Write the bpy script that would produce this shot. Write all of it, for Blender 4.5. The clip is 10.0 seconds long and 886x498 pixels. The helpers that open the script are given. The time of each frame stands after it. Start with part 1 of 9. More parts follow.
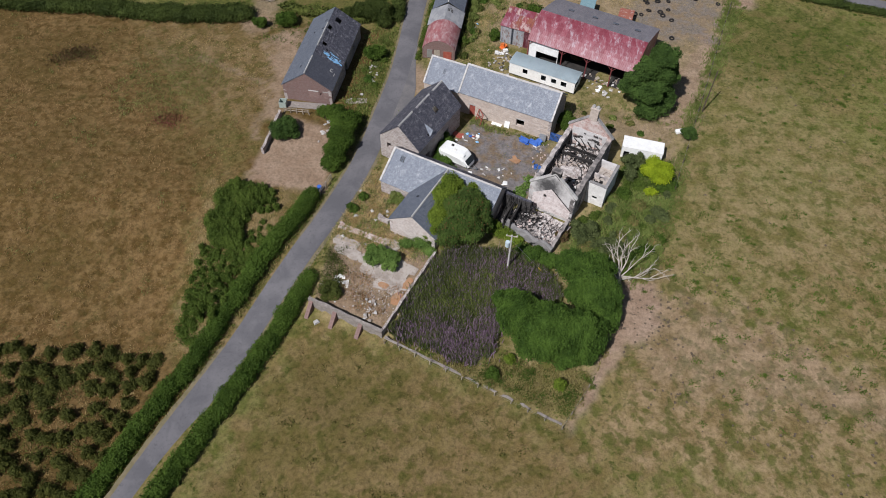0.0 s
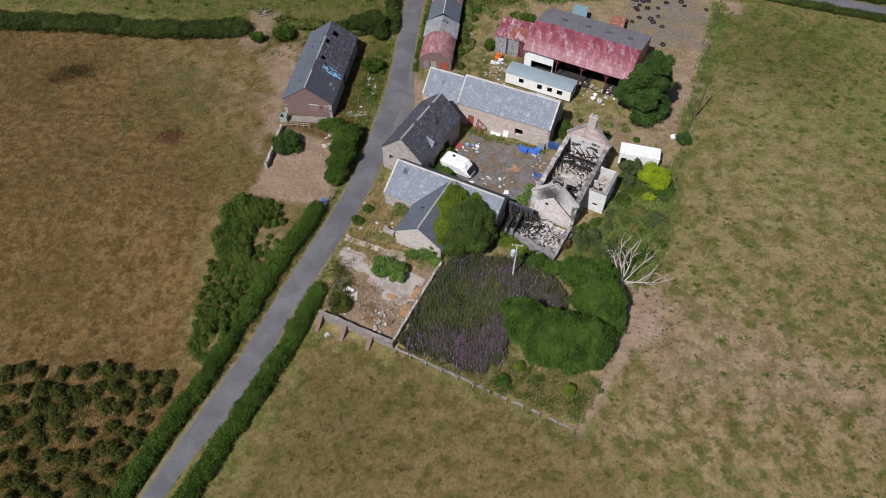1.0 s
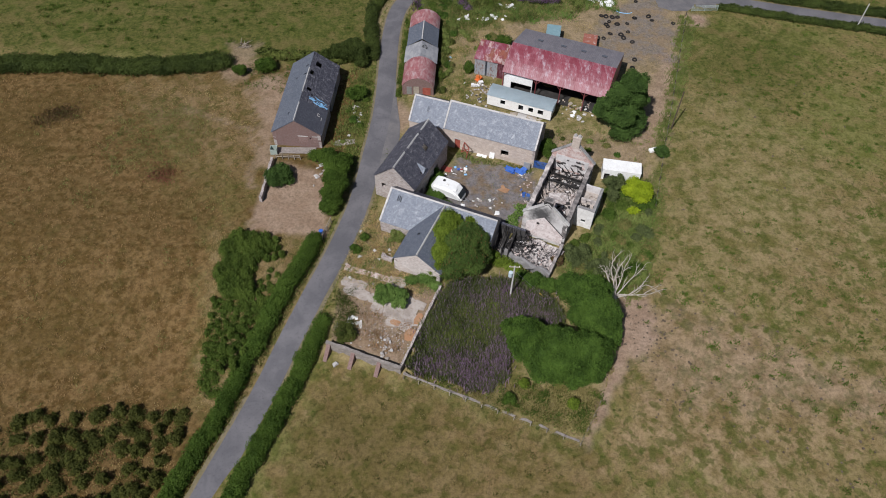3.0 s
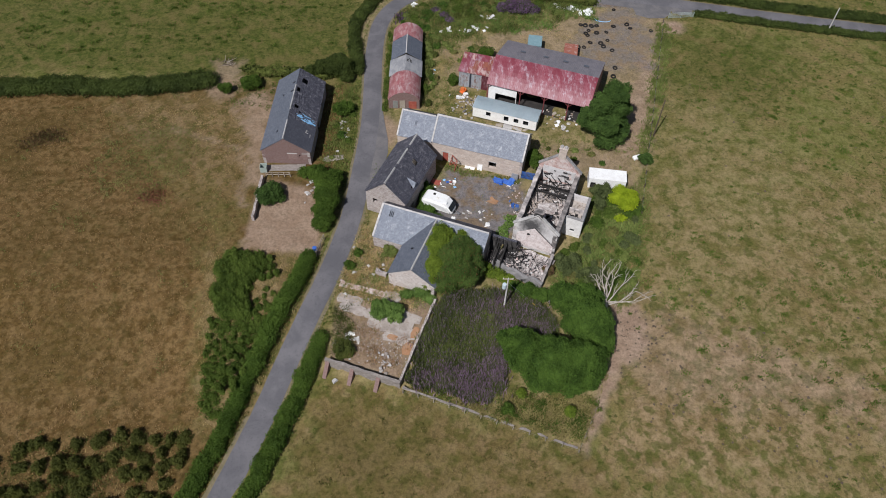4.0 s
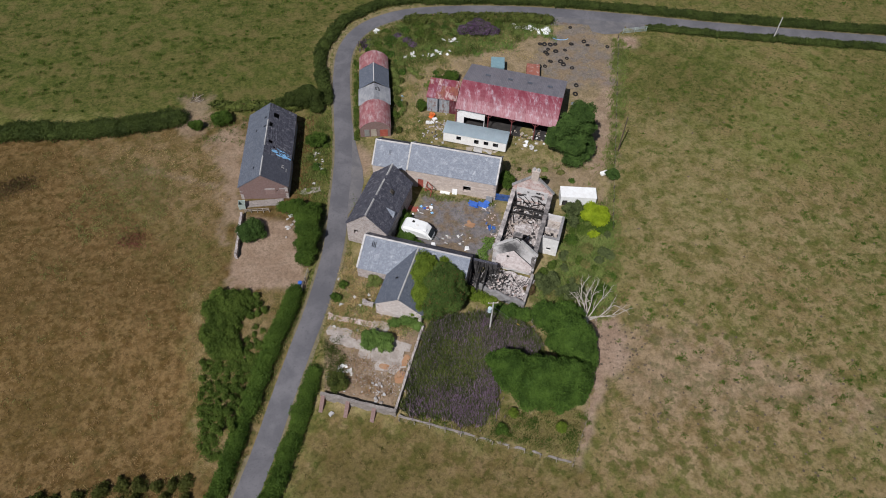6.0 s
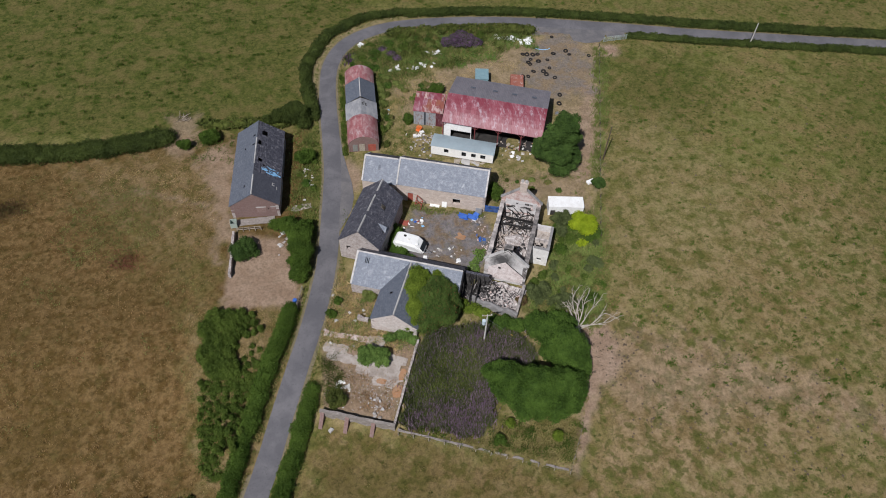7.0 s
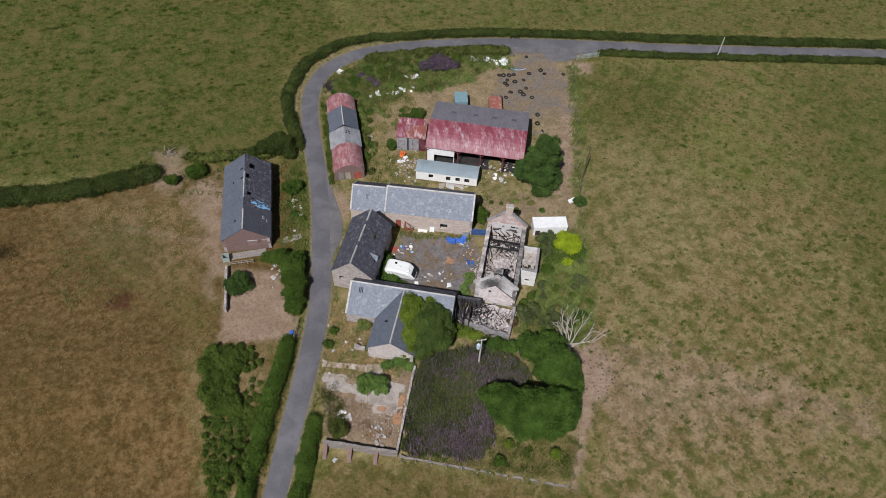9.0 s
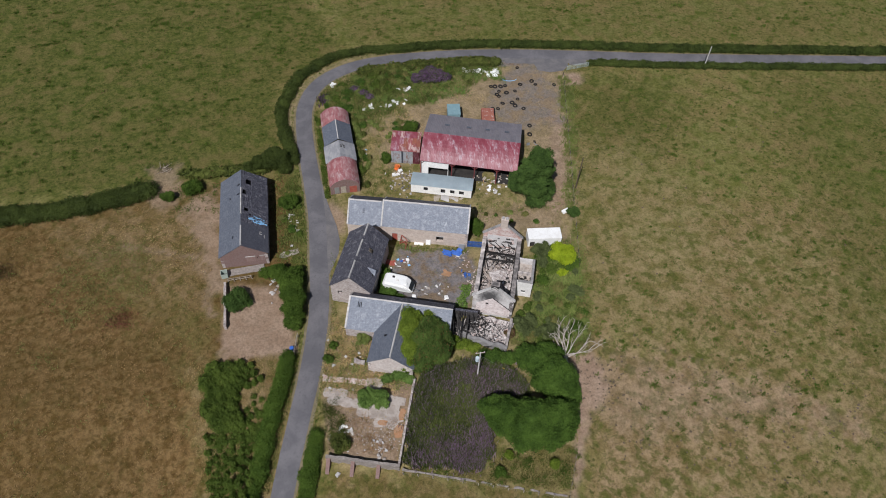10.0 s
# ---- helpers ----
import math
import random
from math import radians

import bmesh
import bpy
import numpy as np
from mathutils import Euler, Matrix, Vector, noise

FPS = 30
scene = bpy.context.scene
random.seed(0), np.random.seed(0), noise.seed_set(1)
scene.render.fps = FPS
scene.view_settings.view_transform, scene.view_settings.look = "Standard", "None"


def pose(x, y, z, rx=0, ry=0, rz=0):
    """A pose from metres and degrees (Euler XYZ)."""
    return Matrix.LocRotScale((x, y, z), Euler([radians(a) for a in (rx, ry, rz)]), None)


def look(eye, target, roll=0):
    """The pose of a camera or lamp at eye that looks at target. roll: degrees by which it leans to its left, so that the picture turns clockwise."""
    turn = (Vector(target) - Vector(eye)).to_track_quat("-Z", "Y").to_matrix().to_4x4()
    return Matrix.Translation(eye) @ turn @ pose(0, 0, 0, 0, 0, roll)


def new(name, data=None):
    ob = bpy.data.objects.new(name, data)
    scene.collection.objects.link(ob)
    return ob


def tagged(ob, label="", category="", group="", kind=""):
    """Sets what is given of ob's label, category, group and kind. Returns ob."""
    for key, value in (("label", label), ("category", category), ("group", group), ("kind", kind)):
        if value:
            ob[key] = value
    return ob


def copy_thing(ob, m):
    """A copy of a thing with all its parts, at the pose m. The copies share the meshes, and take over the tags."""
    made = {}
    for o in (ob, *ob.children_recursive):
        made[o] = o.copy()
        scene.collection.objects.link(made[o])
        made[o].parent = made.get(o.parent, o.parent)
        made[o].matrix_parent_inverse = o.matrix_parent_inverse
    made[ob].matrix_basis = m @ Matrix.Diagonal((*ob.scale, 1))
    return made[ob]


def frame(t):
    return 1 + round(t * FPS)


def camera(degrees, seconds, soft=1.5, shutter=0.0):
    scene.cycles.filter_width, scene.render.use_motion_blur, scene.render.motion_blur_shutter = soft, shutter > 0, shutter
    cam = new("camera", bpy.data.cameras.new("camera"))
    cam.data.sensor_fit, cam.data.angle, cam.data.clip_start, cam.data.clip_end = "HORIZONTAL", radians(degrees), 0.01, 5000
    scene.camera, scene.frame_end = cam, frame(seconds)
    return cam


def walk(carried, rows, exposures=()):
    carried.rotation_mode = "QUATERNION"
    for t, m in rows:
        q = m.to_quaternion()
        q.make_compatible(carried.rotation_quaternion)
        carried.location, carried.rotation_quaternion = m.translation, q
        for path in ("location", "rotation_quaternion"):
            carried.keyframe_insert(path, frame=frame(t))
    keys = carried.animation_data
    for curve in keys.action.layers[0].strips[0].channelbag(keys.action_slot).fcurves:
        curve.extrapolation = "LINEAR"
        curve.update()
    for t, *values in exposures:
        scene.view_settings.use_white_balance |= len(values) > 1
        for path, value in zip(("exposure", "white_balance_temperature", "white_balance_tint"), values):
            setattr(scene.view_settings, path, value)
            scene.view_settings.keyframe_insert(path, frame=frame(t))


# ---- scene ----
cam = camera(63.4, 10.0, soft=1.0)
PATH = [
    (0, (3.015, -0.661, 78.121), (2.846, 0.547, 76.536), 1.2),
    (0.5, (1.531, -0.866, 79.219), (1.382, 0.345, 77.634), 1.2),
    (1, (0.289, -1.055, 80.276), (0.159, 0.16, 78.692), 1.2),
    (1.5, (-0.889, -1.251, 81.38), (-1.0, -0.031, 79.799), 1.2),
    (2, (-1.928, -1.188, 82.398), (-2.018, 0.034, 80.818), 1.2),
    (2.5, (-2.957, -1.113, 83.475), (-3.024, 0.113, 81.896), 1.2),
    (4, (-6.162, -0.422, 87.173), (-6.144, 0.807, 85.595), 1.7),
    (4.5, (-7.09, -0.155, 88.329), (-7.043, 1.075, 86.753), 1.8),
    (5, (-7.955, 0.166, 89.526), (-7.882, 1.395, 87.95), 2.0),
    (5.5, (-8.912, 0.545, 90.757), (-8.809, 1.773, 89.182), 2.2),
    (7, (-11.365, 1.721, 94.43), (-11.183, 2.944, 92.858), 2.5),
    (7.5, (-12.068, 2.191, 95.752), (-11.867, 3.412, 94.18), 2.5),
    (8, (-12.715, 2.612, 96.883), (-12.495, 3.831, 95.312), 2.6),
    (8.5, (-13.321, 3.101, 98.176), (-13.085, 4.316, 96.605), 2.6),
    (9, (-14.011, 3.571, 99.427), (-13.756, 4.783, 97.857), 2.7),
    (9.5, (-14.673, 4.045, 100.597), (-14.399, 5.255, 99.028), 2.8),
    (10, (-15.263, 4.556, 101.86), (-14.977, 5.764, 100.292), 2.9),
]
walk(cam, [(t, look(eye, target, roll)) for t, eye, target, roll in PATH],
     exposures=[(0.0, -0.07, 6280, 10), (4.0, -0.15, 6280, 10), (10.0, -0.20, 6280, 10)])

# ---- daylight: high summer sun from the south-south-west, clear sky ----
SUN_H = 51.0                                   # elevation
SUN_W = 31.0                                   # degrees west of the scene's south (-y)
world = bpy.data.worlds.new("sky")
scene.world = world
world.use_nodes = True
wn = world.node_tree.nodes
sky = wn.new("ShaderNodeTexSky")
sky.sky_type = "NISHITA"
sky.sun_disc = False
sky.sun_elevation = radians(SUN_H)
sky.sun_rotation = radians(180 + SUN_W)
wn["Background"].inputs[1].default_value = 0.05
world.node_tree.links.new(sky.outputs[0], wn["Background"].inputs[0])
sun = new("sun", bpy.data.lights.new("sun", "SUN"))
sun.data.energy = 5.0
sun.data.angle = radians(0.53)
sun.data.color = (1.0, 0.965, 0.945)
_to = Vector((-math.sin(radians(SUN_W)) * math.cos(radians(SUN_H)),
              -math.cos(radians(SUN_W)) * math.cos(radians(SUN_H)), math.sin(radians(SUN_H))))
sun.matrix_world = look(_to * 200, (0, 0, 0))

rng = np.random.default_rng(7)


# ---- materials ----
class Nodes:
    """Small helper round one material's node tree."""

    def __init__(self, name, rough=0.8, metal=0.0):
        self.m = bpy.data.materials.new(name)
        self.m.use_nodes = True
        self.t = self.m.node_tree
        self.b = self.t.nodes["Principled BSDF"]
        self.b.inputs["Roughness"].default_value = rough
        self.b.inputs["Metallic"].default_value = metal

    def add(self, kind, **sockets):
        n = self.t.nodes.new(kind)
        for k, v in sockets.items():
            self.put(n, k, v)
        return n

    def put(self, n, key, v):
        s = n.inputs[key]
        if isinstance(v, bpy.types.NodeSocket):
            self.t.links.new(v, s)
        else:
            s.default_value = v

    def coords(self, kind="Object"):
        return self.add("ShaderNodeTexCoord").outputs[kind]

    def noise(self, vec, scale, detail=4.0, rough=0.6, distort=0.0):
        n = self.add("ShaderNodeTexNoise", Vector=vec, Scale=scale, Detail=detail, Roughness=rough, Distortion=distort)
        return n.outputs["Fac"]

    def ramp(self, fac, lo, hi):
        n = self.add("ShaderNodeMapRange")
        n.interpolation_type = "SMOOTHSTEP"
        self.put(n, 0, fac)
        n.inputs[1].default_value, n.inputs[2].default_value = lo, hi
        return n.outputs[0]

    def mul(self, a, b, op="MULTIPLY"):
        n = self.add("ShaderNodeMath")
        n.operation = op
        self.put(n, 0, a), self.put(n, 1, b)
        return n.outputs[0]

    def mix(self, fac, a, b, kind="MIX"):
        n = self.t.nodes.new("ShaderNodeMix")
        n.data_type, n.blend_type = "RGBA", kind
        for key, v in ((0, fac), (6, a), (7, b)):
            if isinstance(v, bpy.types.NodeSocket):
                self.t.links.new(v, n.inputs[key])
            elif key == 0:
                n.inputs[0].default_value = v
            else:
                n.inputs[key].default_value = (*v, 1)
        return n.outputs[2]

    def done(self, colour, height=None, strength=0.3, dist=0.05):
        self.put(self.b, "Base Color", colour)
        if height is not None:
            bp = self.add("ShaderNodeBump", Height=height, Strength=strength, Distance=dist)
            self.t.links.new(bp.outputs[0], self.b.inputs["Normal"])
        return self.m


def rough_mat(name, a, b, c=None, big=0.6, fine=9.0, rough=0.85, metal=0.0, bump=0.4, dist=0.05, own=0.0):
    """Two-scale mottled surface: a and b by broad stains, c by fine specks; own: how far each piece differs."""
    n = Nodes(name, rough, metal)
    if rough > 0.8:
        n.put(n.b, "Specular IOR Level", 0.2)
    v = n.coords()
    col = n.mix(n.ramp(n.noise(v, big, 5, 0.65, 0.4), 0.35, 0.68), a, b)
    f = n.noise(v, fine, 6, 0.7)
    col = n.mix(n.ramp(f, 0.52, 0.75), col, c or [x * 0.55 for x in a])
    if own:
        info = n.add("ShaderNodeObjectInfo")
        h = n.add("ShaderNodeHueSaturation", Color=col)
        n.put(h, "Value", n.mul(n.mul(info.outputs["Random"], own * 2), 1.0 - own, "ADD"))
        col = h.outputs[0]
    return n.done(col, f, bump, dist)


def course_mat(name, a, b, joint, bw, bh, gap=0.012, rough=0.8, stain=None, bump=0.6, offset=0.5, vary=0.5, stain_at=(0.55, 0.75), stain_scale=0.5, wander=0.05):
    """Coursed masonry or slates: each block with a tone of its own, stains over the top."""
    n = Nodes(name, rough)
    n.put(n.b, "Specular IOR Level", 0.3)
    v = n.coords("UV")
    wob = n.add("ShaderNodeTexNoise", Vector=v, Scale=3.0)
    vv = n.add("ShaderNodeVectorMath")
    vv.operation = "MULTIPLY_ADD"
    n.put(vv, 0, wob.outputs["Color"]), n.put(vv, 1, (wander, wander, 0)), n.put(vv, 2, v)
    br = n.add("ShaderNodeTexBrick", Vector=vv.outputs[0], Color1=(*a, 1), Color2=(*b, 1), Mortar=(*joint, 1), Scale=1.0)
    br.offset = offset
    n.put(br, "Mortar Size", gap), n.put(br, "Brick Width", bw), n.put(br, "Row Height", bh), n.put(br, "Mortar Smooth", 0.3)
    n.put(br, "Bias", 0.0)
    big = n.noise(v, stain_scale, 6, 0.7, 0.6)
    fine = n.noise(v, 3.6, 6, 0.75)
    col = n.mix(n.mul(n.ramp(fine, 0.3, 0.75), vary), br.outputs["Color"], [x * 0.5 for x in a])
    if stain:
        col = n.mix(n.ramp(big, *stain_at), col, stain)
    h = n.mul(n.mul(br.outputs["Fac"], -0.5), fine, "ADD")
    return n.done(col, h, bump, 0.04)


def sheet_mat(name, a, b, rust, pitch=0.15, rough=0.5, metal=0.0, rusty=(0.5, 0.7), scale=0.7, own=0.15, grain=6.0):
    """Corrugated sheet: paint a worn to b, with rust or lichen in streaks down the slope."""
    n = Nodes(name, rough, metal)
    v = n.coords("UV")
    m = n.add("ShaderNodeMapping", Vector=n.add("ShaderNodeNewGeometry").outputs["Position"], Rotation=(0, 0, 0.3), Scale=(1.0, 0.4, 0.4))
    st = n.noise(m.outputs[0], scale * 2, 7, 0.72, 0.3)
    fine = n.noise(m.outputs[0], grain, 6, 0.7) if grain < 5 else n.noise(v, grain, 6, 0.75)
    info = n.add("ShaderNodeObjectInfo")
    rnd = info.outputs["Random"]
    col = n.mix(n.ramp(n.mul(st, n.mul(rnd, own, "MULTIPLY"), "ADD"), 0.42, 0.62), a, b)
    col = n.mix(n.mul(n.ramp(n.mul(n.mul(fine, 0.65), n.mul(st, 0.85), "ADD"), rusty[0] + 0.25, rusty[1] + 0.25), 0.8), col, rust)
    hs = n.add("ShaderNodeHueSaturation", Color=col)
    n.put(hs, "Value", n.mul(n.mul(rnd, 2 * own), 1 - own, "ADD"))
    w = n.add("ShaderNodeTexWave", Vector=v, Scale=1.0 / pitch * 0.05 * 2 * math.pi / 6.2832 * 3.2)
    w.bands_direction = "X"
    return n.done(hs.outputs[0], w.outputs["Fac"], 0.35, 0.03)


def leaf_mat(name, dark, light, odd=None, odd_from=0.93, scale=0.35):
    """Leaves: every leaf spray differs, and broad drifts of tone run through the mass."""
    n = Nodes(name, 0.7)
    n.put(n.b, "Specular IOR Level", 0.12)
    g = n.add("ShaderNodeNewGeometry")
    rnd = g.outputs["Random Per Island"]
    v = n.coords()
    drift = n.ramp(n.noise(v, scale, 3), 0.3, 0.7)
    col = n.mix(n.mul(n.mul(drift, 0.6), n.mul(rnd, 0.4), "ADD"), dark, light)
    if odd:
        col = n.mix(n.ramp(rnd, odd_from, odd_from + 0.02), col, odd)
    n.put(n.b, "Base Color", col)
    tr = n.add("ShaderNodeBsdfTranslucent", Color=col)
    mx = n.add("ShaderNodeMixShader", Fac=0.26)
    n.t.links.new(n.b.outputs[0], mx.inputs[1])
    n.t.links.new(tr.outputs[0], mx.inputs[2])
    n.t.links.new(mx.outputs[0], n.t.nodes["Material Output"].inputs[0])
    return n.m


def ground_mat():
    """Pasture with drifts of dry grass; the zones say where it turns to bracken litter, bare earth, gravel or lush growth."""
    n = Nodes("pasture", 0.95)
    v = n.coords()
    z1 = n.add("ShaderNodeAttribute")
    z1.attribute_name = "zone_a"
    z2 = n.add("ShaderNodeAttribute")
    z2.attribute_name = "zone_b"
    s1 = n.add("ShaderNodeSeparateColor", Color=z1.outputs["Color"])
    s2 = n.add("ShaderNodeSeparateColor", Color=z2.outputs["Color"])
    litter, earth, lush = s1.outputs[0], s1.outputs[1], s1.outputs[2]
    gravel, dry, rank = s2.outputs[0], s2.outputs[1], s2.outputs[2]
    n.put(n.b, "Specular IOR Level", 0.1)
    n1 = n.noise(v, 0.07, 6, 0.6, 0.2)
    n2 = n.noise(v, 0.34, 8, 0.68, 0.1)
    n3 = n.noise(v, 2.2, 6, 0.7, 0.2)
    n4 = n.noise(v, 9.0, 4, 0.75)
    n5 = n.noise(v, 0.85, 7, 0.66, 0.1)
    n6 = n.noise(v, 0.36, 8, 0.66, 0.1)
    n7 = n.noise(v, 1.25, 5, 0.62, 0.3)
    n8 = n.noise(v, 0.62, 3, 0.5, 0.3)
    n9 = n.noise(v, 0.26, 3, 0.5, 0.4)
    far = n.ramp(n.noise(v, 0.03, 3, 0.5), 0.38, 0.64)
    grass = n.mix(n.ramp(n2, 0.34, 0.66), (0.170, 0.174, 0.044), (0.272, 0.246, 0.092))
    grass = n.mix(n.mul(n.ramp(n1, 0.40, 0.62), 0.6), grass, (0.290, 0.205, 0.092))
    grass = n.mix(n.mul(n.ramp(n5, 0.46, 0.68), 0.4), grass, (0.112, 0.124, 0.022))
    grass = n.mix(n.mul(n.ramp(n9, 0.52, 0.64), 0.55), grass, (0.300, 0.215, 0.100))
    grass = n.mix(n.mul(n.ramp(n8, 0.52, 0.66), 0.5), grass, (0.098, 0.128, 0.022))
    spots = n.mul(n.ramp(n7, 0.55, 0.63), n.mul(n.ramp(n1, 0.32, 0.56), 0.85))
    grass = n.mix(spots, grass, (0.048, 0.076, 0.010))
    grass = n.mix(n.mul(n.ramp(n6, 0.55, 0.62), 0.55), grass, (0.090, 0.120, 0.018))
    hay = n.mix(n.ramp(n2, 0.36, 0.60), (0.240, 0.165, 0.074), (0.470, 0.330, 0.195))
    hay = n.mix(n.mul(n.ramp(n5, 0.48, 0.64), 0.5), hay, (0.165, 0.118, 0.044))
    hay = n.mix(n.mul(n.ramp(n6, 0.51, 0.60), 0.8), hay, (0.118, 0.120, 0.030))
    hay = n.mix(n.mul(n.ramp(n8, 0.53, 0.62), 0.7), hay, (0.108, 0.112, 0.027))
    col = n.mix(dry, grass, hay)
    green = n.mix(n.ramp(n5, 0.40, 0.62), (0.128, 0.136, 0.031), (0.056, 0.080, 0.013))
    green = n.mix(n.mul(n.ramp(n2, 0.46, 0.66), 0.5), green, (0.175, 0.150, 0.046))
    green = n.mix(n.mul(n.ramp(n7, 0.55, 0.62), 0.75), green, (0.040, 0.064, 0.009))
    green = n.mix(n.mul(n.ramp(n8, 0.54, 0.63), 0.65), green, (0.050, 0.082, 0.011))
    green = n.mix(n.mul(n.ramp(n9, 0.50, 0.64), 0.6), green, (0.185, 0.152, 0.052))
    col = n.mix(lush, col, green)
    lit = n.mix(n.ramp(n5, 0.40, 0.60), (0.128, 0.077, 0.024), (0.275, 0.178, 0.076))
    lit = n.mix(n.mul(n.ramp(n2, 0.42, 0.62), 0.45), lit, (0.236, 0.142, 0.058))
    lit = n.mix(n.mul(n.ramp(n1, 0.42, 0.64), 0.5), lit, (0.108, 0.076, 0.021))
    lit = n.mix(n.mul(n.ramp(n7, 0.50, 0.66), 0.5), lit, (0.072, 0.054, 0.015))
    lit = n.mix(n.mul(n.ramp(n6, 0.56, 0.64), 0.4), lit, (0.086, 0.080, 0.019))
    lit = n.mix(n.mul(far, 0.3), lit, (0.125, 0.078, 0.023))
    lit = n.mix(n.mul(n.ramp(n.noise(v, 0.055, 4, 0.6, 1.0), 0.64, 0.72), 0.5), lit, (0.130, 0.050, 0.025))
    lit = n.mix(n.mul(n.ramp(n8, 0.55, 0.66), 0.35), lit, (0.080, 0.060, 0.016))
    lit = n.mix(n.mul(n.ramp(n9, 0.55, 0.70), 0.25), lit, (0.260, 0.165, 0.074))
    col = n.mix(litter, col, lit)
    wild = n.mix(n.ramp(n2, 0.36, 0.60), (0.165, 0.158, 0.044), (0.395, 0.310, 0.155))
    wild = n.mix(n.mul(n.ramp(n6, 0.52, 0.61), 0.7), wild, (0.090, 0.108, 0.020))
    col = n.mix(rank, col, wild)
    soil = n.mix(n.ramp(n2, 0.35, 0.65), (0.385, 0.265, 0.185), (0.490, 0.355, 0.260))
    soil = n.mix(n.mul(n.ramp(n5, 0.50, 0.70), 0.4), soil, (0.215, 0.165, 0.115))
    soil = n.mix(n.mul(n.ramp(n7, 0.58, 0.72), 0.45), soil, (0.160, 0.130, 0.075))
    col = n.mix(earth, col, soil)
    grit = n.mix(n.ramp(n5, 0.35, 0.65), (0.225, 0.205, 0.215), (0.310, 0.280, 0.280))
    grit = n.mix(n.mul(n.ramp(n2, 0.44, 0.58), 0.75), grit, (0.255, 0.172, 0.100))
    grit = n.mix(n.mul(n.ramp(n7, 0.54, 0.66), 0.4), grit, (0.140, 0.130, 0.070))
    col = n.mix(gravel, col, grit)
    col = n.mix(n.mul(n.ramp(n3, 0.50, 0.80), 0.30), col, (0.062, 0.056, 0.018))
    hs = n.add("ShaderNodeHueSaturation", Color=col)
    n.put(hs, "Value", n.mul(n.mul(n.ramp(n3, 0.30, 0.70), 0.34), n.mul(n.mul(n.ramp(n4, 0.32, 0.70), 0.24), 0.36, "ADD"), "ADD"))
    col = hs.outputs[0]
    return n.done(col, n.mul(n3, n.mul(n4, 0.4), "ADD"), 0.4, 0.09)


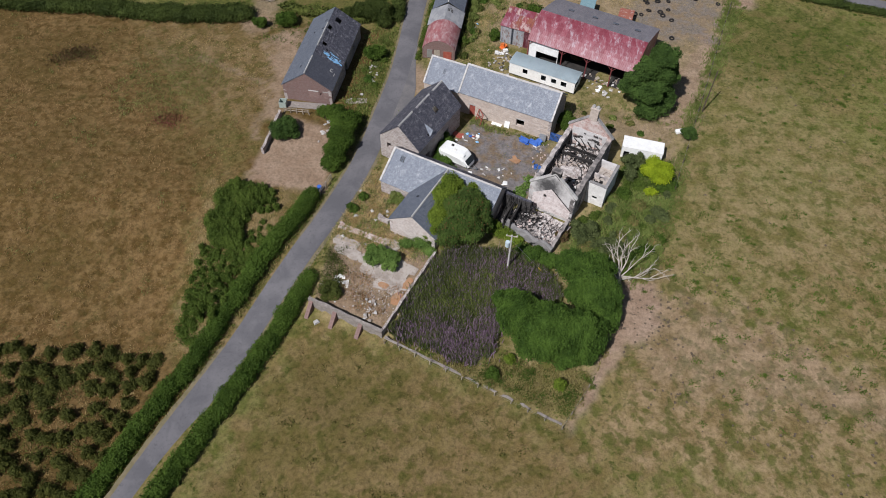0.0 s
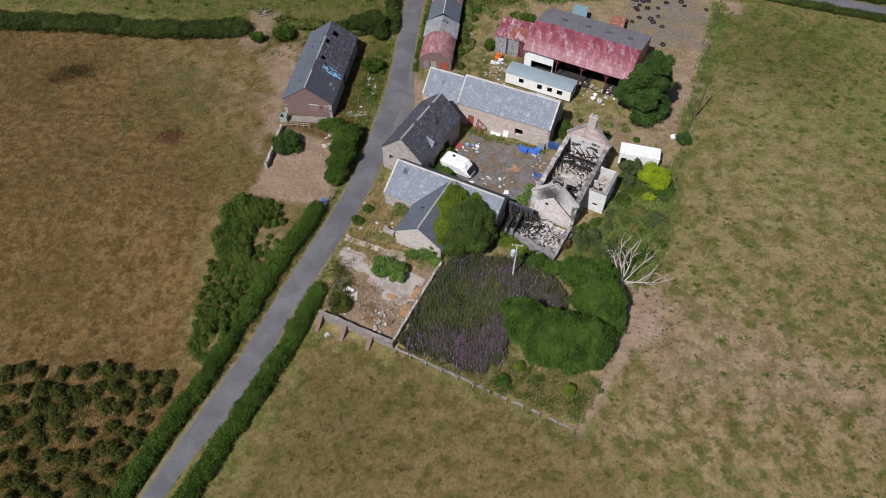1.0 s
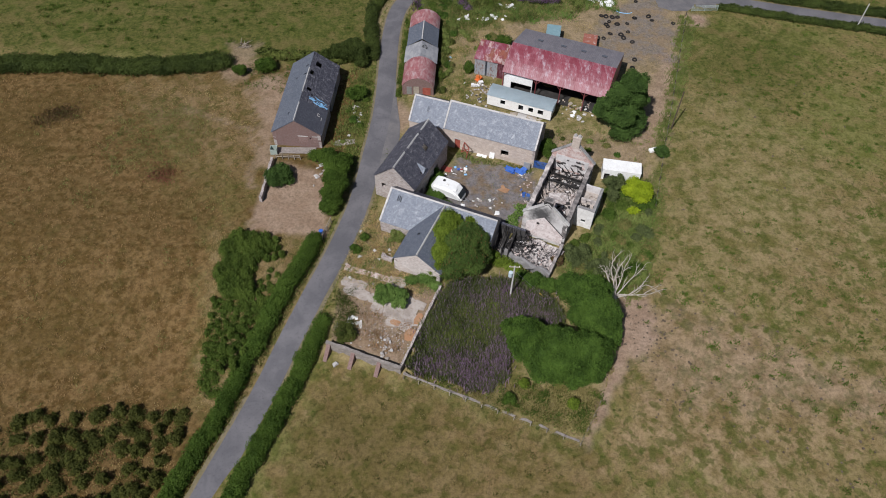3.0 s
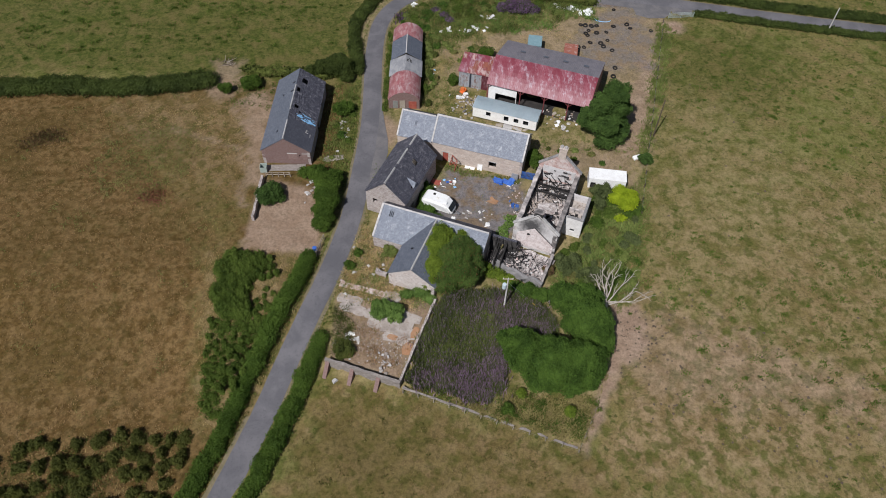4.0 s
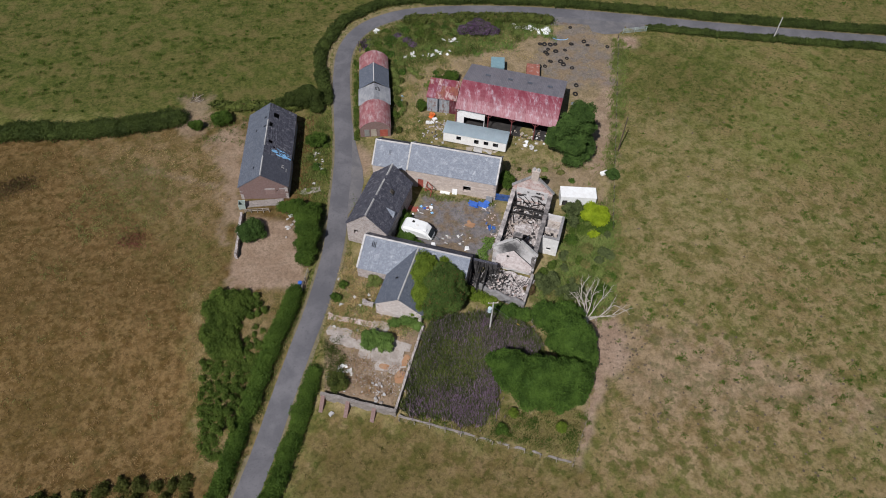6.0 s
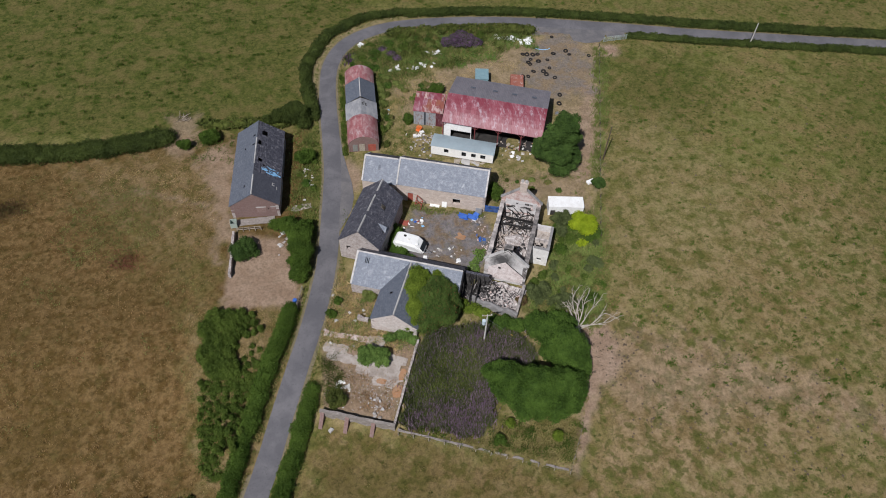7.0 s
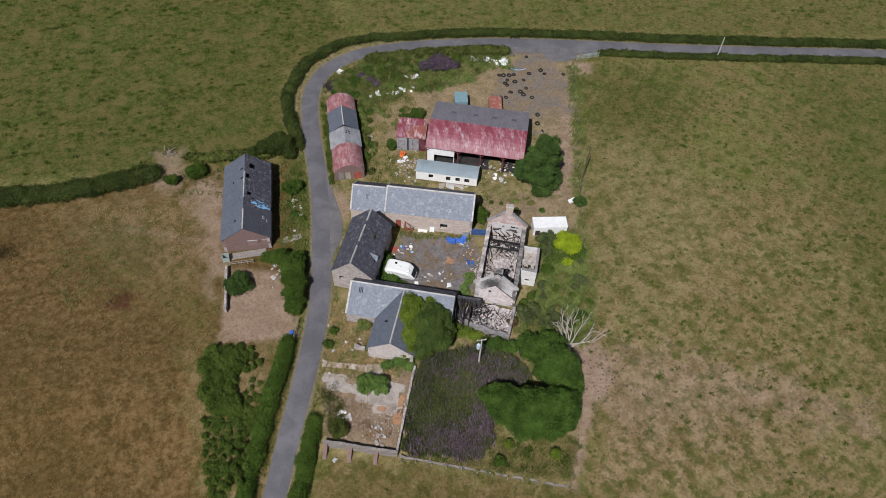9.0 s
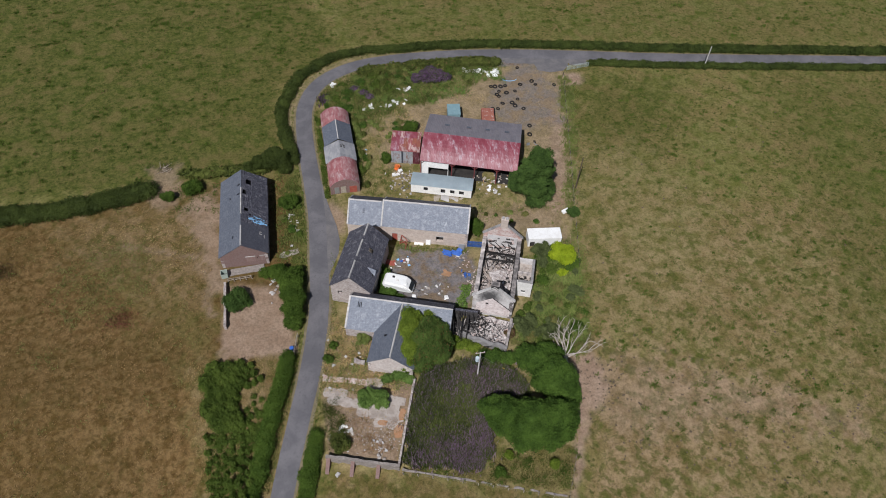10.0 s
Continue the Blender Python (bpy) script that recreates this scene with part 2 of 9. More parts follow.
M = {
    "ground": ground_mat(),
    "asphalt": rough_mat("asphalt", (0.110, 0.107, 0.116), (0.158, 0.151, 0.160), (0.088, 0.086, 0.094), big=0.22, fine=3, rough=0.9, bump=0.2),
    "pale_asphalt": rough_mat("gritty_pale_asphalt", (0.124, 0.119, 0.125), (0.170, 0.159, 0.158), (0.100, 0.097, 0.102), big=0.5, fine=4, rough=0.92, bump=0.2),
    "verge": rough_mat("verge_grit", (0.20, 0.165, 0.105), (0.15, 0.13, 0.07), big=0.7, fine=6, rough=0.95),
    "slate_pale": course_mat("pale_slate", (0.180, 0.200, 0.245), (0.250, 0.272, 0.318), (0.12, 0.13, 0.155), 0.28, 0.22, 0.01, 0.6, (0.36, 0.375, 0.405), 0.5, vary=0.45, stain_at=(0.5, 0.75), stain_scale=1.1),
    "slate_mid": course_mat("blue_slate", (0.105, 0.118, 0.150), (0.165, 0.180, 0.215), (0.06, 0.065, 0.08), 0.28, 0.22, 0.01, 0.55, (0.20, 0.207, 0.22), 0.4, vary=0.4, stain_at=(0.55, 0.85), stain_scale=1.2),
    # really dark slates, and the painted shade of north slopes on pale roofs
    "slate_dark_and_shade": course_mat("dark_and_shaded_slate", (0.066, 0.065, 0.086), (0.150, 0.147, 0.176), (0.026, 0.026, 0.034), 0.30, 0.24, 0.02, 0.6, (0.255, 0.245, 0.262), 0.6, vary=0.75, stain_at=(0.50, 0.74), stain_scale=1.5),
    "stone": course_mat("pink_sandstone", (0.50, 0.405, 0.345), (0.63, 0.54, 0.475), (0.46, 0.41, 0.37), 0.45, 0.22, 0.02, 0.9, (0.42, 0.345, 0.30), 0.7, vary=0.35, stain_at=(0.5, 0.8), wander=0.16),
    "rubble": course_mat("grey_rubble", (0.30, 0.245, 0.228), (0.56, 0.485, 0.455), (0.54, 0.50, 0.47), 0.46, 0.28, 0.05, 0.92, (0.30, 0.24, 0.22), 0.9, vary=0.6, stain_at=(0.5, 0.72), stain_scale=1.5, wander=0.34),
    "pale_rubble": course_mat("pale_rubble", (0.50, 0.42, 0.385), (0.72, 0.65, 0.61), (0.66, 0.61, 0.58), 0.42, 0.26, 0.045, 0.92, (0.46, 0.37, 0.33), 0.9, vary=0.55, stain_scale=1.6, stain_at=(0.5, 0.7), wander=0.36),
    "brick": course_mat("red_brick", (0.205, 0.115, 0.100), (0.265, 0.165, 0.150), (0.24, 0.195, 0.18), 0.23, 0.08, 0.012, 0.88, (0.23, 0.165, 0.150), 0.5),
    "harl": rough_mat("pale_harling", (0.62, 0.60, 0.59), (0.48, 0.45, 0.44), (0.34, 0.31, 0.30), big=0.7, fine=4, rough=0.92),
    "soot": rough_mat("sooted_plaster", (0.54, 0.485, 0.46), (0.22, 0.20, 0.195), (0.32, 0.27, 0.25), big=0.9, fine=3.6, rough=0.92, bump=0.8),
    "ash": rough_mat("ash_and_plaster", (0.64, 0.585, 0.56), (0.27, 0.225, 0.21), (0.030, 0.027, 0.026), big=2.2, fine=4.2, rough=0.95, bump=0.9, dist=0.2),
    "char": rough_mat("charred_timber", (0.014, 0.013, 0.013), (0.034, 0.031, 0.030), (0.075, 0.070, 0.066), big=1.5, fine=9, rough=0.9, own=0.3),
    "timber": rough_mat("weathered_timber", (0.30, 0.25, 0.20), (0.40, 0.35, 0.29), (0.17, 0.14, 0.11), big=1.2, fine=12, own=0.25),
    "deadwood": rough_mat("bleached_wood", (0.38, 0.34, 0.29), (0.50, 0.45, 0.39), (0.22, 0.19, 0.16), big=1.5, fine=9),
    "bark": rough_mat("bark", (0.085, 0.065, 0.045), (0.13, 0.10, 0.075), big=2, fine=9),
    "coping": rough_mat("pale_coping_stone", (0.52, 0.50, 0.485), (0.41, 0.39, 0.375), big=1.2, fine=8, own=0.15),
    "concrete": rough_mat("worn_concrete", (0.420, 0.372, 0.335), (0.300, 0.255, 0.225), (0.215, 0.165, 0.120), big=0.8, fine=3.0, rough=0.92, own=0.06),
    "rust_slab": rough_mat("rusty_stained_concrete", (0.36, 0.190, 0.100), (0.38, 0.245, 0.155), (0.24, 0.17, 0.11), big=0.9, fine=2.5),
    "red_sheet": sheet_mat("faded_red_sheet", (0.195, 0.038, 0.055), (0.240, 0.074, 0.094), (0.42, 0.33, 0.37), rusty=(0.50, 0.72), scale=0.5, own=0.08, grain=2.2),
    "red_hut": sheet_mat("dull_red_sheet", (0.265, 0.088, 0.094), (0.340, 0.170, 0.170), (0.46, 0.37, 0.37), rusty=(0.47, 0.72), grain=3.0, own=0.08),
    "rust_sheet": sheet_mat("rusted_sheet", (0.300, 0.105, 0.070), (0.215, 0.060, 0.062), (0.47, 0.36, 0.34), rusty=(0.48, 0.60), own=0.22, grain=2.5),
    "grey_sheet": sheet_mat("grey_cement_sheet", (0.172, 0.158, 0.178), (0.220, 0.202, 0.220), (0.150, 0.125, 0.138), rusty=(0.5, 0.72), own=0.05, grain=3.0),
    "pale_sheet": sheet_mat("pale_cement_sheet", (0.235, 0.235, 0.250), (0.31, 0.31, 0.32), (0.36, 0.34, 0.33), rusty=(0.52, 0.74), own=0.05, grain=3.0),
    "zinc": sheet_mat("zinc_sheet", (0.52, 0.56, 0.62), (0.64, 0.66, 0.69), (0.36, 0.17, 0.13), rusty=(0.52, 0.64), rough=0.5, own=0.10, grain=2.5),
    "teal_roof": rough_mat("weathered_pale_blue_roofing", (0.53, 0.62, 0.665), (0.47, 0.555, 0.60), (0.62, 0.66, 0.68), big=0.6, fine=3, rough=0.5, bump=0.1),
    "white": rough_mat("dirty_white_paint", (0.86, 0.86, 0.85), (0.76, 0.75, 0.73), (0.55, 0.52, 0.48), big=0.9, fine=4, rough=0.5, bump=0.1),
    "cream": rough_mat("cream_panel", (0.86, 0.85, 0.82), (0.78, 0.765, 0.73), (0.52, 0.47, 0.41), big=0.8, fine=3, rough=0.6, bump=0.1),
    "fibre": rough_mat("white_fibreglass", (0.83, 0.83, 0.82), (0.77, 0.77, 0.75), (0.62, 0.61, 0.57), big=0.8, fine=5, rough=0.35, bump=0.05),
    "black": rough_mat("black_rubber", (0.016, 0.015, 0.015), (0.028, 0.025, 0.023), (0.05, 0.042, 0.036), big=2, fine=9, rough=0.85, own=0.3),
    # near-black colour that stands for unlit insides, holes and gaps
    "void": rough_mat("painted_interior_shade", (0.03, 0.028, 0.027), (0.05, 0.045, 0.042), big=1, fine=5),
    "blue_tarp": rough_mat("blue_tarpaulin", (0.035, 0.105, 0.42), (0.06, 0.16, 0.50), (0.02, 0.06, 0.26), big=2, fine=7, rough=0.45),
    "sky_tarp": rough_mat("pale_blue_sheeting", (0.22, 0.47, 0.74), (0.32, 0.56, 0.80), (0.14, 0.32, 0.55), big=2, fine=5, rough=0.6),
    "blue_paint": rough_mat("blue_paint", (0.03, 0.085, 0.30), (0.05, 0.13, 0.38), big=2, fine=7, rough=0.5),
    "teal_paint": rough_mat("teal_paint", (0.165, 0.27, 0.305), (0.21, 0.32, 0.35), (0.15, 0.20, 0.20), big=1.5, fine=4, rough=0.6),
    "red_paint": rough_mat("red_oxide_paint", (0.30, 0.065, 0.045), (0.36, 0.10, 0.07), (0.22, 0.07, 0.05), big=1.5, fine=6, rough=0.7),
    "maroon": rough_mat("dark_red_oxide", (0.150, 0.030, 0.034), (0.200, 0.050, 0.050), (0.10, 0.03, 0.03), big=1.5, fine=6, rough=0.7),
    "orange": rough_mat("orange_plastic", (0.72, 0.15, 0.03), (0.80, 0.22, 0.05), (0.55, 0.10, 0.03), big=2, fine=6, rough=0.5),
    "yellow_plastic": rough_mat("yellow_plastic", (0.62, 0.40, 0.05), (0.70, 0.48, 0.08), (0.45, 0.28, 0.05), big=2, fine=6, rough=0.5),
    "green_paint": rough_mat("grey_green_paint", (0.32, 0.38, 0.34), (0.38, 0.44, 0.40), big=1.5, fine=6, rough=0.6),
    "steel": rough_mat("galvanised_steel", (0.42, 0.43, 0.44), (0.34, 0.35, 0.36), big=2, fine=8, rough=0.45, metal=0.6),
    "rubbish": rough_mat("pale_rubbish", (0.70, 0.69, 0.67), (0.52, 0.50, 0.47), (0.35, 0.33, 0.30), big=2, fine=8, own=0.25),
    "hedge": leaf_mat("hedge_leaf", (0.030, 0.060, 0.008), (0.106, 0.168, 0.027), scale=0.35),
    "hedge_dark": leaf_mat("far_hedge_leaf", (0.025, 0.038, 0.009), (0.088, 0.116, 0.027), scale=0.3),
    "tree": leaf_mat("tree_leaf", (0.024, 0.053, 0.009), (0.108, 0.184, 0.031), scale=0.4),
    "tree_dark": leaf_mat("sycamore_leaf", (0.026, 0.052, 0.012), (0.098, 0.165, 0.038), scale=0.4),
    "ivy": leaf_mat("ivy_leaf", (0.062, 0.100, 0.010), (0.215, 0.285, 0.038), scale=0.4),
    "rowan": leaf_mat("dark_shrub_leaf", (0.030, 0.055, 0.012), (0.124, 0.188, 0.042), (0.190, 0.105, 0.045), 0.94),
    "feather": leaf_mat("grey_green_leaf", (0.046, 0.062, 0.022), (0.150, 0.180, 0.068), scale=0.6),
    "yellow": leaf_mat("golden_leaf", (0.190, 0.265, 0.012), (0.370, 0.450, 0.025), scale=0.6),
    "bright": leaf_mat("fresh_leaf", (0.062, 0.118, 0.022), (0.200, 0.300, 0.075), scale=0.6),
    "scrub": leaf_mat("bracken_leaf", (0.038, 0.066, 0.010), (0.132, 0.185, 0.034), (0.180, 0.130, 0.045), 0.985, 0.5),
    "bramble": leaf_mat("bramble_leaf", (0.034, 0.048, 0.011), (0.140, 0.162, 0.038), (0.180, 0.125, 0.055), 0.96, 0.5),
    "thistle": leaf_mat("willowherb_leaf", (0.072, 0.096, 0.028), (0.190, 0.220, 0.074), (0.215, 0.175, 0.195), 0.80, 0.3),
    "flower": leaf_mat("willowherb_flower", (0.235, 0.148, 0.222), (0.400, 0.285, 0.380), scale=0.5),
    "flower_dark": leaf_mat("loosestrife_flower", (0.100, 0.058, 0.108), (0.215, 0.135, 0.225), (0.06, 0.08, 0.025), 0.66, 0.5),
    "fresh_weed": leaf_mat("fresh_weed_leaf", (0.092, 0.128, 0.028), (0.250, 0.290, 0.085), (0.24, 0.20, 0.09), 0.95, 0.25),
    "tuft_green": leaf_mat("tussock_green", (0.080, 0.088, 0.020), (0.125, 0.125, 0.036), scale=0.2),
    "tuft_dry": leaf_mat("tussock_dry", (0.155, 0.122, 0.045), (0.250, 0.200, 0.088), scale=0.2),
    "tuft_brown": leaf_mat("dead_bracken", (0.190, 0.118, 0.048), (0.330, 0.215, 0.100), scale=0.15),
    "wall_dark": course_mat("dark_rubble", (0.25, 0.215, 0.195), (0.36, 0.32, 0.29), (0.28, 0.25, 0.23), 0.38, 0.24, 0.03, 0.92, (0.19, 0.16, 0.14), 0.8, stain_scale=1.4, wander=0.3),
    "wing_ash": rough_mat("pale_ash_and_rubble", (0.62, 0.57, 0.55), (0.33, 0.285, 0.27), (0.045, 0.042, 0.042), big=2.6, fine=5.0, rough=0.95, bump=1.0, dist=0.2),
    "ash_dark": rough_mat("soot_and_ash", (0.040, 0.038, 0.038), (0.22, 0.205, 0.20), (0.018, 0.017, 0.017), big=1.8, fine=4, rough=0.95, bump=0.9, dist=0.2),
    "tuft_rush": leaf_mat("rush_tussock", (0.052, 0.092, 0.014), (0.115, 0.165, 0.028), scale=0.2),
    "gorse": leaf_mat("gorse_leaf", (0.042, 0.052, 0.012), (0.128, 0.132, 0.030), (0.22, 0.16, 0.03), 0.985, 0.25),
    "soot_wall": rough_mat("smoke_stained_stone", (0.33, 0.295, 0.28), (0.095, 0.088, 0.086), (0.20, 0.17, 0.16), big=1.0, fine=3.6, rough=0.92, bump=0.8),
    "lath": rough_mat("scorched_lath", (0.52, 0.44, 0.38), (0.36, 0.285, 0.24), (0.12, 0.10, 0.09), big=2.0, fine=8, own=0.35),
    "soot_black": rough_mat("soot_blackened_stone", (0.030, 0.028, 0.028), (0.075, 0.070, 0.068), (0.16, 0.15, 0.145), big=0.9, fine=4, rough=0.93, bump=0.7),
    "pink_rubble": rough_mat("pink_rubble_and_plaster", (0.60, 0.52, 0.49), (0.46, 0.30, 0.265), (0.20, 0.150, 0.135), big=1.3, fine=4.0, rough=0.93, bump=0.9, dist=0.1),
    "dark_coping": rough_mat("sooty_coping_stone", (0.235, 0.225, 0.222), (0.33, 0.315, 0.31), big=1.2, fine=6, own=0.2),
    "rust_leaf": leaf_mat("browned_leaf", (0.075, 0.050, 0.022), (0.190, 0.120, 0.065), (0.10, 0.12, 0.03), 0.8, 0.5),
    "rust_stand": leaf_mat("rust_red_bracken", (0.165, 0.058, 0.042), (0.280, 0.115, 0.080), (0.11, 0.10, 0.03), 0.85, 0.3),
    "bracken_olive": leaf_mat("olive_bracken", (0.105, 0.118, 0.030), (0.235, 0.230, 0.080), (0.26, 0.18, 0.08), 0.9, 0.3),
    "rust_weed": leaf_mat("rust_brown_weed", (0.280, 0.165, 0.085), (0.480, 0.310, 0.180), (0.20, 0.20, 0.07), 0.85, 0.5),
    "tuft_straw": leaf_mat("dry_weed", (0.320, 0.235, 0.095), (0.560, 0.430, 0.215), (0.36, 0.20, 0.08), 0.93, 0.4),
    "tall": leaf_mat("tall_dry_grass", (0.230, 0.200, 0.070), (0.440, 0.370, 0.165), scale=0.4),
    "rust_top": rough_mat("rusted_orange_top", (0.30, 0.110, 0.075), (0.26, 0.085, 0.060), (0.56, 0.47, 0.43), big=0.9, fine=1.6, rough=0.8),
    "brick_new": course_mat("later_brick", (0.25, 0.145, 0.125), (0.31, 0.20, 0.18), (0.28, 0.23, 0.21), 0.23, 0.08, 0.012, 0.88, (0.26, 0.19, 0.17), 0.5),
    "slate_plain": course_mat("relaid_slate", (0.070, 0.072, 0.090), (0.100, 0.102, 0.122), (0.045, 0.046, 0.058), 0.28, 0.22, 0.01, 0.55, (0.11, 0.11, 0.125), 0.4, vary=0.25),
    "limewash": rough_mat("limewashed_harling", (0.74, 0.725, 0.70), (0.63, 0.61, 0.585), (0.45, 0.42, 0.39), big=0.8, fine=3, rough=0.9),
    "dry_verge": rough_mat("dry_grass_verge", (0.27, 0.205, 0.115), (0.155, 0.135, 0.055), (0.10, 0.10, 0.03), big=0.6, fine=2.5, rough=0.95, bump=0.6),
    "scar": rough_mat("pale_scarred_plaster", (0.73, 0.66, 0.64), (0.54, 0.45, 0.425), (0.27, 0.23, 0.22), big=1.5, fine=3.6, rough=0.92, bump=0.8),
    "ridge": rough_mat("ridge_tile", (0.40, 0.38, 0.36), (0.30, 0.29, 0.28), (0.22, 0.21, 0.2), big=1.5, fine=8, own=0.2),
}


def soot_gable_mat():
    """Plastered gable with the fan of soot left by the fire round its flue."""
    n = Nodes("soot_fanned_plaster", 0.92)
    v = n.coords()
    d = n.add("ShaderNodeVectorMath")
    d.operation = "DISTANCE"
    n.put(d, 0, v), n.put(d, 1, (0.0, 0.7, 5.5))
    f = n.noise(v, 1.1, 5, 0.7, 0.5)
    base = n.mix(n.ramp(n.noise(v, 0.7, 5, 0.7), 0.4, 0.65), (0.60, 0.575, 0.56), (0.46, 0.43, 0.42))
    reach = n.mul(n.mul(d.outputs["Value"], 0.26), n.mul(f, 0.8), "ADD")
    col = n.mix(n.ramp(reach, 0.56, 1.12), (0.070, 0.067, 0.067), base)
    fine = n.noise(v, 6, 6, 0.75)
    col = n.mix(n.mul(n.ramp(fine, 0.5, 0.75), 0.5), col, (0.24, 0.22, 0.21))
    return n.done(col, fine, 0.4, 0.05)


M["soot_gable"] = soot_gable_mat()
glass = Nodes("window_glass", 0.08)
glass.b.inputs["Base Color"].default_value = (0.02, 0.025, 0.03, 1)
M["glass"] = glass.m


# ---- shaping helpers ----
def uvbox(bm):
    """Texture coordinates in metres: along the course and up the face."""
    uv = bm.loops.layers.uv.verify()
    up = Vector((0, 0, 1))
    bm.normal_update()
    for f in bm.faces:
        n = f.normal
        t = up.cross(n)
        if t.length < 0.15:
            t, s = Vector((1, 0, 0)), Vector((0, 1, 0))
        else:
            t.normalize()
            s = n.cross(t)
        for lo in f.loops:
            lo[uv].uv = (lo.vert.co.dot(t), lo.vert.co.dot(s))


def part(name, bm, material, parent=None, label="", m=None):
    """Links a bmesh as one mesh object under a thing or a part."""
    if m is not None:
        bm.transform(m)
    uvbox(bm)
    me = bpy.data.meshes.new(name)
    bm.to_mesh(me)
    bm.free()
    me.materials.append(M[material] if isinstance(material, str) else material)
    ob = new(name, me)
    if parent is not None:
        ob.parent = parent
    if label:
        tagged(ob, label)
    return ob


def thing(name, label, category, at=(0, 0, 0), turn=0, group="", kind=""):
    """A top-level Empty at a thing's base."""
    ob = new(name)
    ob.empty_display_size = 0.2
    ob.matrix_world = pose(*at, 0, 0, turn)
    return tagged(ob, label, category, group, kind)


def box(bm, x0, x1, y0, y1, z0, z1, m=None):
    vs = [bm.verts.new((x, y, z)) for x in (x0, x1) for y in (y0, y1) for z in (z0, z1)]
    if m is not None:
        for v in vs:
            v.co = m @ v.co
    for f in ((0, 1, 3, 2), (4, 6, 7, 5), (0, 4, 5, 1), (2, 3, 7, 6), (0, 2, 6, 4), (1, 5, 7, 3)):
        bm.faces.new([vs[i] for i in f])
    return vs


def soft_box(x0, x1, y0, y1, z0, z1, r=0.03, seg=2):
    bm = bmesh.new()
    box(bm, x0, x1, y0, y1, z0, z1)
    bmesh.ops.bevel(bm, geom=bm.edges[:], offset=r, segments=seg, affect="EDGES")
    return bm


def bar(bm, a, b, r0, r1=None, sides=6):
    """A tapered round bar from a to b."""
    a, b = Vector(a), Vector(b)
    r1 = r0 if r1 is None else r1
    q = (b - a).to_track_quat("Z", "Y")
    rings = []
    for p, r in ((a, r0), (b, r1)):
        rings.append([bm.verts.new(p + q @ Vector((r * math.cos(6.2832 * i / sides), r * math.sin(6.2832 * i / sides), 0))) for i in range(sides)])
    for i in range(sides):
        j = (i + 1) % sides
        bm.faces.new((rings[0][i], rings[0][j], rings[1][j], rings[1][i]))
    bm.faces.new(rings[0][::-1]), bm.faces.new(rings[1])


def beam(bm, a, b, w, h):
    """A squared beam from a to b."""
    a, b = Vector(a), Vector(b)
    q = (b - a).to_track_quat("X", "Z").to_matrix().to_4x4()
    box(bm, 0, (b - a).length, -w / 2, w / 2, -h / 2, h / 2, Matrix.Translation(a) @ q)


def panel(length, height, thick, holes=(), step=1.0, jit=0.0, top=None, seed=0):
    """A slab in the xz plane, its outer face at y = 0 and its back at y = thick, with openings (x0, x1, z0, z1) through it.
    jit: unevenness of its face; top: ragged height along x."""
    r = random.Random(seed)
    us = {round(length * i / max(1, round(length / step)), 4) for i in range(max(1, round(length / step)) + 1)}
    vs = {round(height * i / max(1, round(height / step)), 4) for i in range(max(1, round(height / step)) + 1)}
    for a, b, c, d in holes:
        us |= {round(max(0, a), 4), round(min(length, b), 4)}
        vs |= {round(max(0, c), 4), round(min(height, d), 4)}
    us, vs = sorted(us), sorted(vs)
    bm = bmesh.new()
    made = {}

    def vert(i, j, k):
        if (i, j, k) not in made:
            x, z = us[i], vs[j]
            if top:
                z = z * top(x) / height
            made[i, j, k] = bm.verts.new((x + r.uniform(-jit, jit) * (0 < i < len(us) - 1), thick * k + r.uniform(-jit, jit), z + r.uniform(-jit, jit) * (j > 0)))
        return made[i, j, k]

    def solid(i, j):
        if not (0 <= i < len(us) - 1 and 0 <= j < len(vs) - 1):
            return False
        x, z = (us[i] + us[i + 1]) / 2, (vs[j] + vs[j + 1]) / 2
        return not any(a < x < b and c < z < d for a, b, c, d in holes)

    for i in range(len(us) - 1):
        for j in range(len(vs) - 1):
            if not solid(i, j):
                continue
            bm.faces.new((vert(i, j, 0), vert(i + 1, j, 0), vert(i + 1, j + 1, 0), vert(i, j + 1, 0)))
            bm.faces.new((vert(i, j, 1), vert(i, j + 1, 1), vert(i + 1, j + 1, 1), vert(i + 1, j, 1)))
            for di, dj, p, q in ((-1, 0, (i, j), (i, j + 1)), (1, 0, (i + 1, j + 1), (i + 1, j)), (0, -1, (i + 1, j), (i, j)), (0, 1, (i, j + 1), (i + 1, j + 1))):
                if not solid(i + di, j + dj):
                    bm.faces.new((vert(*p, 0), vert(*q, 0), vert(*q, 1), vert(*p, 1)))
    return bm


def mesh_arrays(name, verts, faces, material, parent=None, label=""):
    """A mesh from arrays that were worked out in code."""
    me = bpy.data.meshes.new(name)
    me.from_pydata(verts, [], faces)
    me.materials.append(M[material])
    ob = new(name, me)
    if parent is not None:
        ob.parent = parent
    if label:
        tagged(ob, label)
    return ob


